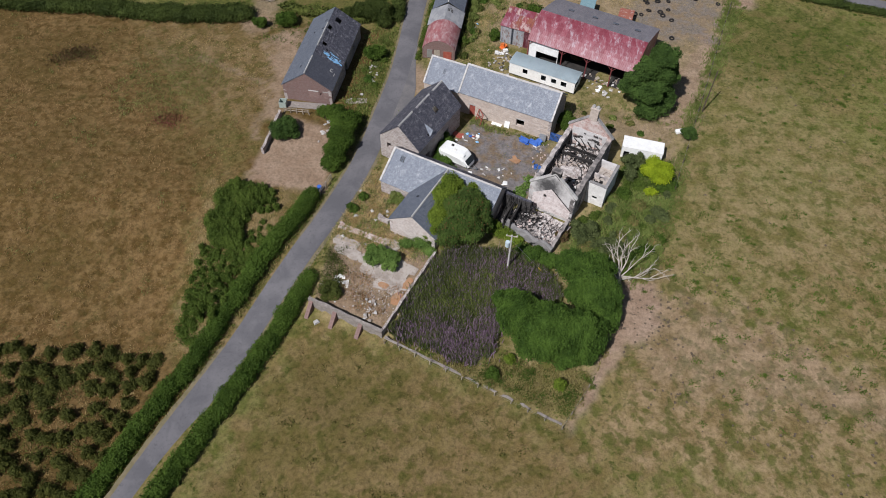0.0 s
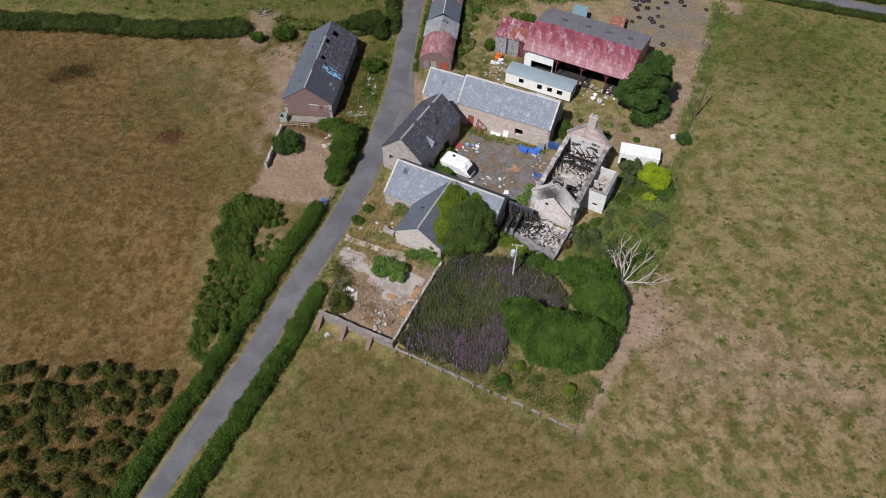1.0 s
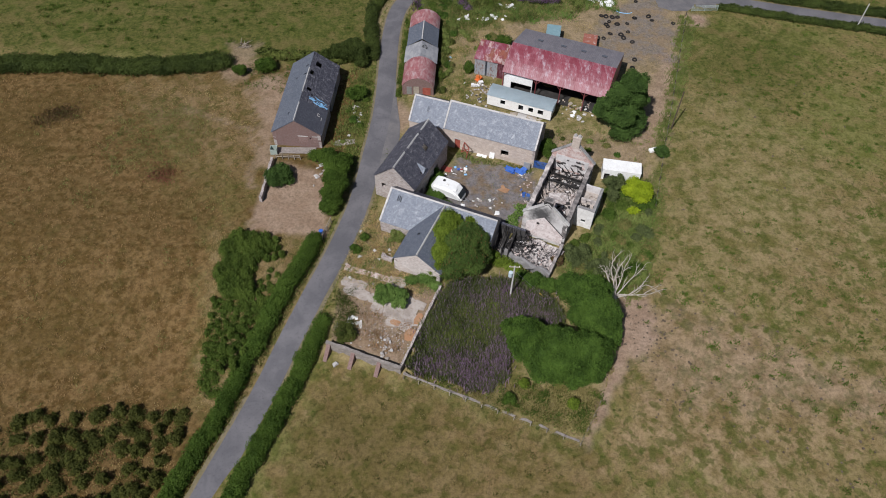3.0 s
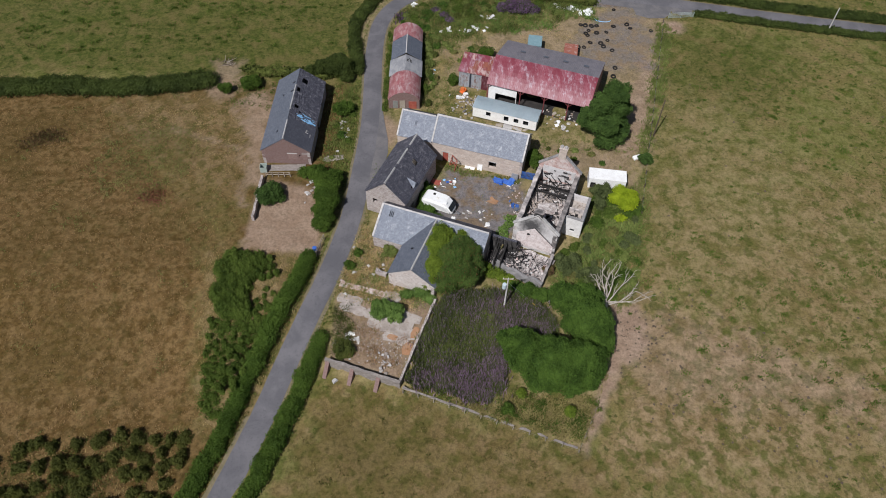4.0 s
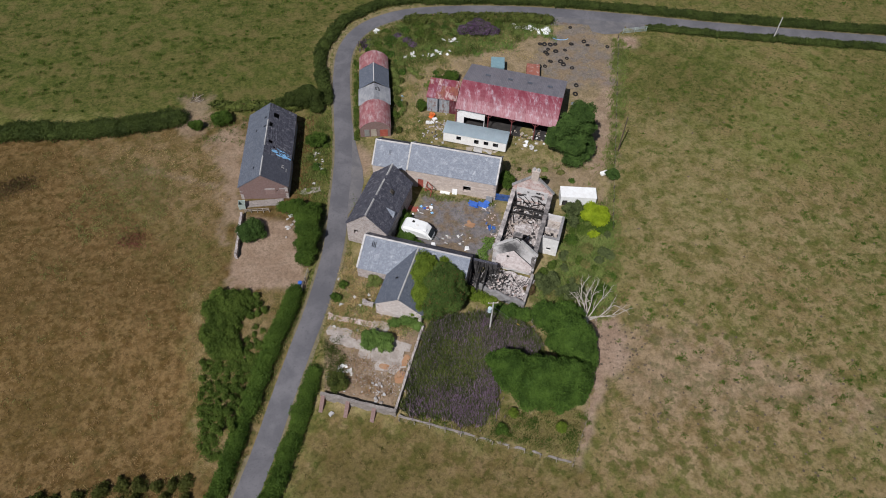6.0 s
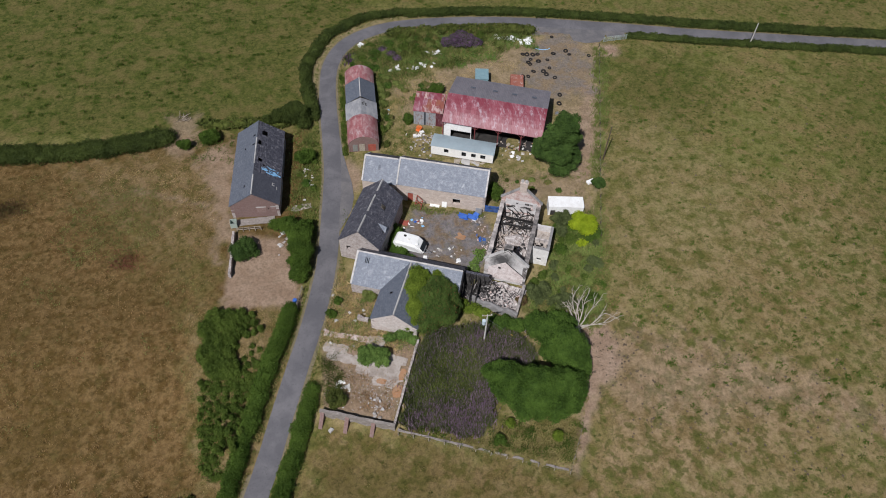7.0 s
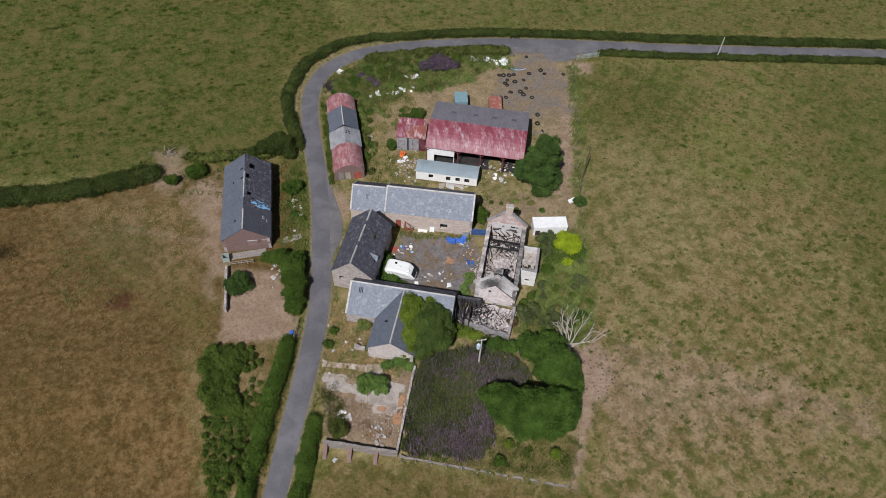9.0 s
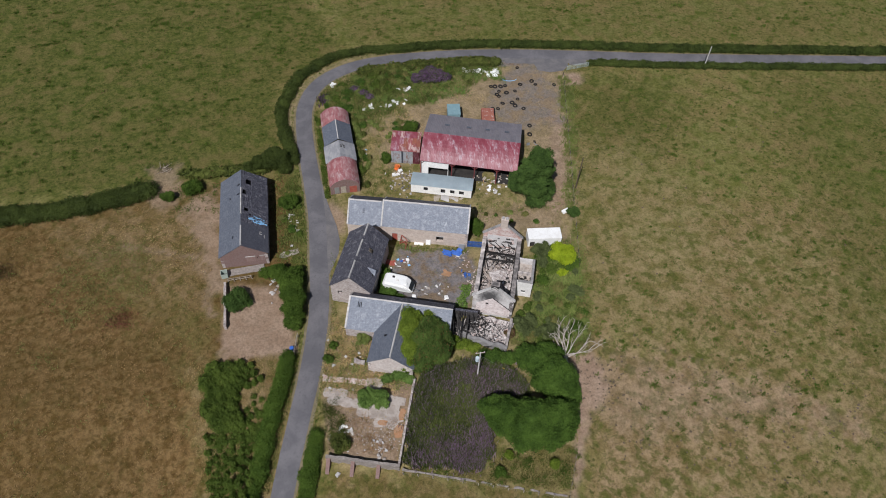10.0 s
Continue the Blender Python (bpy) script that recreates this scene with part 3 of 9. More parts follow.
def leaf_quads(pts, nrm, size, spread=0.9, long=1.35, rise=0.0):
    """Bent leaf sprays at pts, facing about nrm. Returns vertices and quads."""
    k = len(pts)
    n = nrm + rng.normal(0, spread, (k, 3))
    n /= np.linalg.norm(n, axis=1)[:, None] + 1e-9
    a = np.cross(n, rng.normal(0, 1, (k, 3)))
    a = a * (1 - rise) + rise * 1.6 * (np.array((0, 0, 1.0)) - n * n[:, 2:3])
    a /= np.linalg.norm(a, axis=1)[:, None] + 1e-9
    b = np.cross(n, a)
    s = (size * rng.uniform(0.6, 1.4, k))[:, None]
    a, b, n = a * s * long * 0.5, b * s * 0.5, n * s * 0.16
    v = np.stack([pts - a - n, pts - b + n, pts + a - n, pts + b + n], 1).reshape(-1, 3)
    f = np.arange(4 * k).reshape(-1, 4)
    return v, f


def ico_arrays(level):
    ico = bmesh.new()
    bmesh.ops.create_icosphere(ico, subdivisions=level, radius=1)
    out = np.array([v.co[:] for v in ico.verts]), np.array([[v.index for v in f.verts] for f in ico.faces])
    ico.free()
    return out


ICO_V, ICO_F = ico_arrays(2)
ICO_SV, ICO_SF = ico_arrays(1)


def blade_quads(pts, height, width, lean=0.35):
    """Upright blades or stalks rooted at pts. Returns vertices and quads."""
    k = len(pts)
    a = rng.uniform(0, 6.2832, k)
    side = np.stack([np.cos(a), np.sin(a), np.zeros(k)], 1) * (width * rng.uniform(0.6, 1.4, k) * 0.5)[:, None]
    tip = pts + np.column_stack([rng.normal(0, lean, (k, 2)) * height[:, None], height])
    v = np.stack([pts - side, pts + side, tip + side * 0.55, tip - side * 0.55], 1).reshape(-1, 3)
    return v, np.arange(4 * k).reshape(-1, 4)


def foliage(name, lumps, material, parent, leaf=0.34, per=26, label="", core=0.80, spread=0.85, long=2.4):
    """A mass of leaf sprays round lumps (x, y, z, rx, ry, rz), with gaps and an uneven outline, over a dense inner mass."""
    L = np.array(lumps, float)
    vs, fs, k = [], [], 0
    for i, (x, y, z, rx, ry, rz) in enumerate(L):
        c, r = np.array((x, y, z)), np.array((rx, ry, rz))
        area = 4 * math.pi * ((rx * ry) ** 1.6 / 3 + (rx * rz) ** 1.6 / 3 + (ry * rz) ** 1.6 / 3) ** (1 / 1.6)
        m = max(12, int(area * per * 0.78))
        d = rng.normal(0, 1, (m, 3))
        d /= np.linalg.norm(d, axis=1)[:, None]
        d = d[d[:, 2] > -0.45]
        m = len(d)
        bump = 1 + 0.08 * np.sin(d[:, 0] * 5 + i) * np.cos(d[:, 1] * 6 + 2 * i) + 0.06 * np.sin(d[:, 2] * 9 + d[:, 0] * 7 + i)
        p = c + d * r * (bump * (0.80 + 0.42 * rng.uniform(0, 1, m) ** 1.6))[:, None]
        keep = p[:, 2] > (0.03 if z > 0 else -9)
        for j, o in enumerate(L):
            if j != i and abs(o[0] - x) < o[3] + rx and abs(o[1] - y) < o[4] + ry:
                keep &= (((p - o[:3]) / o[3:]) ** 2).sum(1) > 0.72
        p, d = p[keep], d[keep]
        up = d / r * r.min() + np.array((0, 0, 0.45))
        v, f = leaf_quads(p, up, leaf * 0.88, spread * 0.66, long, 0.6)
        vs.append(v), fs.extend((f + k).tolist())
        k += len(v)
        ico_v, ico_f = (ICO_V, ICO_F) if min(rx, ry) > 1.25 else (ICO_SV, ICO_SF)
        cv = c + ico_v * r * (core + 0.03) * (1 + 0.06 * rng.normal(0, 1, (len(ico_v), 1)))
        cv[:, 2] = np.maximum(cv[:, 2], min(-0.3, z - 0.6))
        vs.append(cv), fs.extend((ico_f + k).tolist())
        k += len(cv)
    return mesh_arrays(name, np.concatenate(vs).tolist(), fs, material, parent, label)


def along(line, step):
    """Points every step along a polyline, with the way there."""
    out = []
    pts = [Vector((*p[:2], 0)) for p in line]
    for a, b in zip(pts, pts[1:]):
        n = max(1, round((b - a).length / step))
        out += [(a.lerp(b, i / n), (b - a).normalized()) for i in range(n)]
    out.append((pts[-1], (pts[-1] - pts[-2]).normalized()))
    return out


def smooth_line(points, n=8):
    """A Catmull-Rom line through the points."""
    p = np.array(points, float)
    p = np.vstack([2 * p[0] - p[1], p, 2 * p[-1] - p[-2]])
    out = []
    for i in range(1, len(p) - 2):
        for k in range(n):
            t = k / n
            out.append(0.5 * (2 * p[i] + (p[i + 1] - p[i - 1]) * t + (2 * p[i - 1] - 5 * p[i] + 4 * p[i + 1] - p[i + 2]) * t * t
                              + (3 * p[i] - p[i - 1] - 3 * p[i + 1] + p[i + 2]) * t ** 3))
    out.append(p[-2])
    return np.array(out)


# ---- the lie of the land ----
def ease(t):
    t = np.clip(t, 0.0, 1.0)
    return t * t * (3 - 2 * t)


def dip(x, y):
    """Height of the ground: level round the farm, falling away to the south-west and below the walled yard."""
    x, y = np.asarray(x, float), np.asarray(y, float)
    g = -2.4 * ease((58 - y) / 20) * ease((-5 - x) / 25) - 1.8 * ease((-30 - x) / 14) * ease((66 - y) / 16)
    return g - 0.6 * np.exp(-(((x + 13) / 7.0) ** 2) - (((y - 39.0) / 6.0) ** 2))


def gz(x, y):
    return float(dip(x, y))


YARD = [(-20.9, 47.5), (-10.9, 44.2), (-6, 58), (-8, 70), (-18, 70)]


ROAD = smooth_line([(-61, -40), (-45.1, -8), (-39.0, 8), (-35.2, 20.5), (-33.4, 26.5), (-30.2, 36.3), (-26.9, 47), (-22.55, 61), (-20.0, 72.5), (-19.0, 83),
                    (-18.35, 95), (-18.7, 107), (-19.0, 118), (-18.0, 126.6), (-14.3, 133.3), (-7.2, 137.6), (2, 139.0), (15, 138.75),
                    (29.4, 137.1), (46, 134), (62, 130.7), (81.5, 127.2), (117.3, 121), (200, 106), (420, 64)], 8)
ROAD_W = 1.65


def poly_in(x, y, poly, soft, wob=1.0, seed=0.0):
    """1 inside the polygon, 0 outside, with a ragged soft edge."""
    P = np.array(poly, float)
    inside = np.zeros(x.shape, bool)
    d = np.full(x.shape, 1e9)
    for a, b in zip(P, np.roll(P, -1, 0)):
        cr = ((a[1] > y) != (b[1] > y)) & (x < (b[0] - a[0]) * (y - a[1]) / (b[1] - a[1] + 1e-12) + a[0])
        inside ^= cr
        e = b - a
        t = np.clip(((x - a[0]) * e[0] + (y - a[1]) * e[1]) / (e @ e), 0, 1)
        d = np.minimum(d, np.hypot(x - a[0] - t * e[0], y - a[1] - t * e[1]))
    s = np.where(inside, d, -d)
    s = s + wob * soft * (np.sin(x * 0.9 + seed) * np.cos(y * 0.8 - seed) + 0.7 * np.sin(x * 2.3 + y * 1.7 + seed) + 0.5 * np.cos(3.1 * x - 2.6 * y + seed))
    t = np.clip(s / (2 * soft) + 0.5, 0, 1)
    return t * t * (3 - 2 * t)


def road_dist(x, y):
    d = np.full(x.shape, 1e9)
    for a, b in zip(ROAD, ROAD[1:]):
        e = b - a
        t = np.clip(((x - a[0]) * e[0] + (y - a[1]) * e[1]) / (e @ e), 0, 1)
        d = np.minimum(d, np.hypot(x - a[0] - t * e[0], y - a[1] - t * e[1]))
    return d


WEST_FIELD = [(-200, -60), (-47, -12), (-37, 15), (-31, 36), (-26.5, 55), (-24, 68), (-24, 106), (-48, 106), (-66, 103), (-200, 104)]
FARM = [(-21, 46), (-10.8, 44.2), (12.8, 35.8), (16, 42), (21, 50), (23.5, 62), (26.3, 74), (29, 85), (32, 94), (37.3, 115), (41, 130), (29, 135), (0, 136.5),
        (-9, 134.5), (-15.5, 127), (-16.8, 118), (-16.5, 95), (-17, 82), (-20, 61), (-23, 47)]


def build_ground():
    fx = np.concatenate([[-2500, -900, -400, -230, -160, -125], np.arange(-105, 146, 0.8), [165, 200, 280, 450, 900, 2500]])
    fy = np.concatenate([[-2500, -900, -300, -100, -40, 0], np.arange(10, 190, 0.8), [205, 240, 320, 500, 1000, 3000]])
    X, Y = np.meshgrid(fx, fy, indexing="ij")
    Z = dip(X, Y) + 0.05 * np.sin(X * 0.7) * np.cos(Y * 0.6) * (np.abs(X) < 140)
    rd = road_dist(X, Y)
    Z = np.where(rd < 3.0, dip(X, Y) - 0.03, Z)
    yard = poly_in(X, Y, YARD, 0.2, 0)
    Z = np.where(yard > 0.5, -0.04, Z)
    nx, ny = X.shape
    idx = np.arange(nx * ny).reshape(nx, ny)
    faces = np.stack([idx[:-1, :-1], idx[1:, :-1], idx[1:, 1:], idx[:-1, 1:]], -1).reshape(-1, 4)
    me = bpy.data.meshes.new("ground")
    me.from_pydata(np.stack([X, Y, Z], -1).reshape(-1, 3).tolist(), [], faces.tolist())
    litter = poly_in(X, Y, WEST_FIELD, 0.8, 0.6)
    bank = poly_in(X, Y, [(-41, 67), (-26, 66), (-26, 50), (-33, 34), (-38, 40), (-40, 54)], 2.0, 0.6, 2)
    litter = litter * (1 - 0.75 * bank)
    litter = np.maximum(litter, 0.45 * poly_in(X, Y, [(-30, 6), (-24, 36), (-20.5, 46), (-10.5, 43), (12, 35), (20, 26), (44, 8)], 2.5, 0.8, 21))
    litter = litter * (1 - 0.5 * poly_in(X, Y, [(-33, 96), (-36, 70), (-42, 70), (-62, 92), (-66, 100), (-50, 104), (-34, 106)], 4.0, 0.8, 6))
    farm = poly_in(X, Y, FARM, 0.5, 0.5, 2)
    earth = np.maximum.reduce([
        poly_in(X, Y, [(-49.5, 112.2), (-44, 112.2), (-43.5, 108), (-43.5, 101), (-49, 102), (-48.6, 107)], 0.9, 0.7, 12) * 0.6,
        poly_in(X, Y, [(22, 57), (34, 54), (48, 47), (62, 39), (60, 36), (46, 43), (30, 50), (23, 53)], 2.5, 0.9, 8) * 0.35,
        poly_in(X, Y, [(-36, 66.6), (-24, 66), (-24.8, 72), (-26.5, 79), (-31, 81), (-35.3, 81)], 0.5, 0.7, 1) * 0.9,
        poly_in(X, Y, [(-37.5, 80), (-35.5, 80), (-35.5, 99), (-37, 104), (-43, 101), (-40, 93), (-38.5, 86)], 1.5, 0.6, 3) * 0.75,
        poly_in(X, Y, [(18.6, 57.5), (23.4, 58), (24.3, 54), (23.6, 50), (20.2, 48), (17.6, 44.2), (16.2, 40.8), (14.2, 36.4), (13.0, 34.4), (12.6, 35.2), (14.4, 39.4), (15.6, 43), (17, 48), (18, 53)], 0.7, 0.5, 4),
        poly_in(X, Y, [(-54.4, 93.9), (-47.6, 91.6), (-40.2, 88.7), (-40.0, 88.0), (-47.6, 90.8), (-54.2, 93.2)], 0.5, 0.5, 14) * 0.6,
        poly_in(X, Y, [(-37.9, 75.5), (-38.8, 79.2), (-38.2, 83.4), (-37.6, 87), (-37.0, 87), (-37.4, 83.4), (-37.9, 79.2), (-37.0, 75.5)], 0.4, 0.5, 15) * 0.7,
        poly_in(X, Y, [(23, 53), (33, 51), (40, 47.5), (50, 46), (49, 43), (36, 42), (24, 43), (20, 46)], 2.2, 0.9, 5) * 0.35,
        poly_in(X, Y, [(-3, 104), (9, 116), (24, 111), (29, 97), (31, 99), (37, 115), (40, 131), (34, 134), (25, 131), (15, 127), (4, 122), (-6, 117)], 1.5, 0.6, 6) * 0.5,
        poly_in(X, Y, [(-16.6, 89.5), (-13.6, 90), (-12.8, 93.5), (-15, 97.5), (-17, 98)], 0.6, 0.4, 7) * 0.85,
        poly_in(X, Y, [(38.5, 124), (43, 124), (44, 127.5), (40, 128)], 0.6, 0.5, 8),
        poly_in(X, Y, [(9, 86), (26, 82), (30, 91), (20, 91), (10, 90)], 1.5, 0.7, 9) * 0.6,
        poly_in(X, Y, [(25.5, 88), (30.0, 89), (33, 100), (36, 114), (33, 116), (29, 104), (27, 96)], 1.2, 0.6, 10) * 0.85,
    ])
    gravel = np.maximum.reduce([
        poly_in(X, Y, [(-8, 76), (-4.5, 85), (7.5, 81.5), (8.6, 76), (5, 69.5), (-5, 72)], 0.7, 0.6, 1) * 0.95,
        poly_in(X, Y, [(21, 117), (24, 112.5), (35, 112), (37, 122), (34, 133.5), (27, 131), (22, 124)], 1.6, 0.8, 2) * 0.6,
        poly_in(X, Y, [(26, 133), (36, 132), (37, 137), (26, 138)], 0.5, 0.3, 3),
    ])
    dry = np.maximum.reduce([
        poly_in(X, Y, [(-28, 18), (-20.5, 46), (-10, 43), (12, 35), (16, 26), (-10, 8)], 2.0, 0.8, 14) * 0.4,
        poly_in(X, Y, [(24, 58), (36, 56), (52, 66), (56, 86), (44, 104), (37, 104), (30, 84), (26, 70)], 5.0, 0.8, 11) * 0.10,
        poly_in(X, Y, [(22, 58), (34, 55), (48, 48), (62, 40), (60, 35), (46, 42), (30, 49), (23, 52)], 2.0, 0.9, 8) * 0.85,
        poly_in(X, Y, [(15, 33), (30, 31), (44, 34), (52, 42), (44, 52), (33, 58), (26, 61), (22, 56), (19, 42)], 4.0, 0.7, 1) * 0.75,
        poly_in(X, Y, [(14, 22), (34, 20), (60, 24), (84, 44), (84, 80), (50, 84), (33, 78), (26, 62), (30, 40)], 6.0, 0.8, 1) * 0.42,
        poly_in(X, Y, [(-26, 24), (-2, 20), (14, 26), (12, 33), (-8, 37), (-20, 34)], 3.0, 0.8, 5) * 0.45,
        poly_in(X, Y, [(-33, 96), (-36, 80), (-44, 78), (-62, 92), (-66, 100), (-50, 104), (-34, 106)], 4.0, 0.8, 6) * 0.75,
    ])
    lush = np.maximum.reduce([
        poly_in(X, Y, [(-200, 108), (-49, 108), (-24, 108), (-24, 132), (-8, 146), (-30, 210), (-200, 210)], 2, 0.5, 1) * 0.75,
        poly_in(X, Y, [(62, 20), (68, 50), (78, 90), (84, 122), (160, 108), (160, 10)], 8, 0.6, 9) * 0.55,
        poly_in(X, Y, [(44, 140), (160, 120), (160, 200), (-10, 200), (-8, 146)], 3, 0.5, 9) * 0.35,
        poly_in(X, Y, [(36, 104), (50, 100), (62, 112), (62, 123), (42, 127), (38, 114)], 5, 0.8, 2) * 0.7,
        poly_in(X, Y, [(-30, 12), (-16, 14), (-2, 40), (-18, 45), (-24, 36)], 3, 0.7, 3) * 0.4,
        poly_in(X, Y, [(-24, 80), (-21.5, 80), (-21, 106), (-25, 106)], 0.8, 0.5, 3) * 0.7,
    ])
    lot = poly_in(X, Y, [(-20.6, 57.5), (-8, 56), (-9, 60), (-11.5, 67), (-16, 68), (-18, 75), (-18.6, 70)], 0.4, 0.5, 4)
    floor_ = poly_in(X, Y, [(-20.5, 47.8), (-11, 44.6), (-6.4, 57.5), (-20.3, 58.4)], 0.3, 0.4, 6)
    rank = farm * 0.9 * (1 - 0.8 * lot) * (1 - floor_)
    dry = np.maximum.reduce([dry, lot * 0.95, bank * 0.6])
    earth = np.maximum(earth, np.maximum(lot * 0.3, floor_ * 0.85))
    rank = np.maximum(rank, 0.5 * poly_in(X, Y, [(23, 57), (34, 58), (50, 68), (56, 88), (46, 104), (36, 106), (30, 84), (26, 70)], 4.0, 0.8, 15))
    near = np.clip((rd - 1.6) / 1.0, 0, 1)
    a = np.stack([litter * near, earth, lush * near, np.ones_like(X)], -1).reshape(-1, 4)
    b = np.stack([gravel, dry, rank, np.ones_like(X)], -1).reshape(-1, 4)
    for name, arr in (("zone_a", a), ("zone_b", b)):
        at = me.attributes.new(name, "FLOAT_COLOR", "POINT")
        at.data.foreach_set("color", arr.astype(np.float32).ravel())
    me.materials.append(M["ground"])
    ob = new("ground", me)
    tagged(ob, "rough summer pasture with dry patches and bare earth", "ground", kind="structure")


build_ground()


def ribbon(name, line, half, z, material, label, category, wob=0.0):
    """A strip of surface along a line, slightly cambered."""
    v, f = [], []
    cols = (-1, -0.6, 0, 0.6, 1)
    r = random.Random(3)
    for i, p in enumerate(line):
        t = line[min(i + 1, len(line) - 1)] - line[max(i - 1, 0)]
        t = t / np.linalg.norm(t)
        nrm = np.array((t[1], -t[0]))
        for c in cols:
            q = p + nrm * (c * half + (r.uniform(-wob, wob) if abs(c) == 1 else 0))
            v.append((q[0], q[1], gz(p[0], p[1]) + z + 0.04 * (1 - c * c) - (0.02 if abs(c) == 1 else 0)))
    n = len(cols)
    for i in range(len(line) - 1):
        for k in range(n - 1):
            f.append((i * n + k, i * n + k + 1, (i + 1) * n + k + 1, (i + 1) * n + k))
    ob = mesh_arrays(name, v, f, material)
    return tagged(ob, label, category, kind="structure")


def densify(line, step=0.8):
    return np.array([p[:2] for p, _ in along([(*q, 0) for q in line], step)])


ROAD_D = densify([p for p in ROAD if -60 <= p[0] <= 420], 1.0)
ribbon("verge", ROAD_D, ROAD_W + 0.6, -0.02, "verge", "dry gritty verge beside the lane", "verge", 0.10)
def outer(line, off):
    t = np.gradient(line, axis=0)
    t /= np.linalg.norm(t, axis=1)[:, None]
    return np.column_stack([line[:, 0] - t[:, 1] * off, line[:, 1] + t[:, 0] * off])


BEND = outer(ROAD_D, 2.7)[(ROAD_D[:, 1] > 113) & (ROAD_D[:, 0] < 3)]
ribbon("verge", BEND, 0.85, -0.02, "dry_verge", "wide dry grass verge outside the bend", "verge", 0.2)
ribbon("road", ROAD_D, ROAD_W, 0.05, "asphalt", "narrow grey asphalt lane with worn edges", "road", 0.03)
APRON = [(-17.6, 80.5), (-16.5, 82.6), (-15.3, 85.2), (-14.8, 88.2), (-15.0, 91.6), (-15.7, 95.2), (-16.2, 98.2), (-16.6, 101.0), (-16.75, 104), (-17.4, 92)]
bm = bmesh.new()
bm.faces.new([bm.verts.new((x, y, 0.04)) for x, y in APRON])
tagged(part("pavement", bm, "pale_asphalt"), "pale worn asphalt edge in front of the barn", "pavement", kind="structure")
bm = bmesh.new()
bm.faces.new([bm.verts.new((x, y, 0.04)) for x, y in ((26.5, 136.2), (28, 133.8), (34.2, 132.6), (34.4, 130.2), (37.0, 129.0), (40.2, 129.2), (41.4, 130.3), (46.4, 130.7), (46.6, 132.6), (37.5, 134.0))])
tagged(part("pavement", bm, "pale_asphalt"), "pale worn asphalt farm entrance beside the lane", "pavement", kind="structure")


# ---- gabled buildings ----
def slope(u_len, v_len, thick, holes, jit, seed, step=1.0):
    return panel(u_len, v_len, thick, holes, step, jit, None, seed)


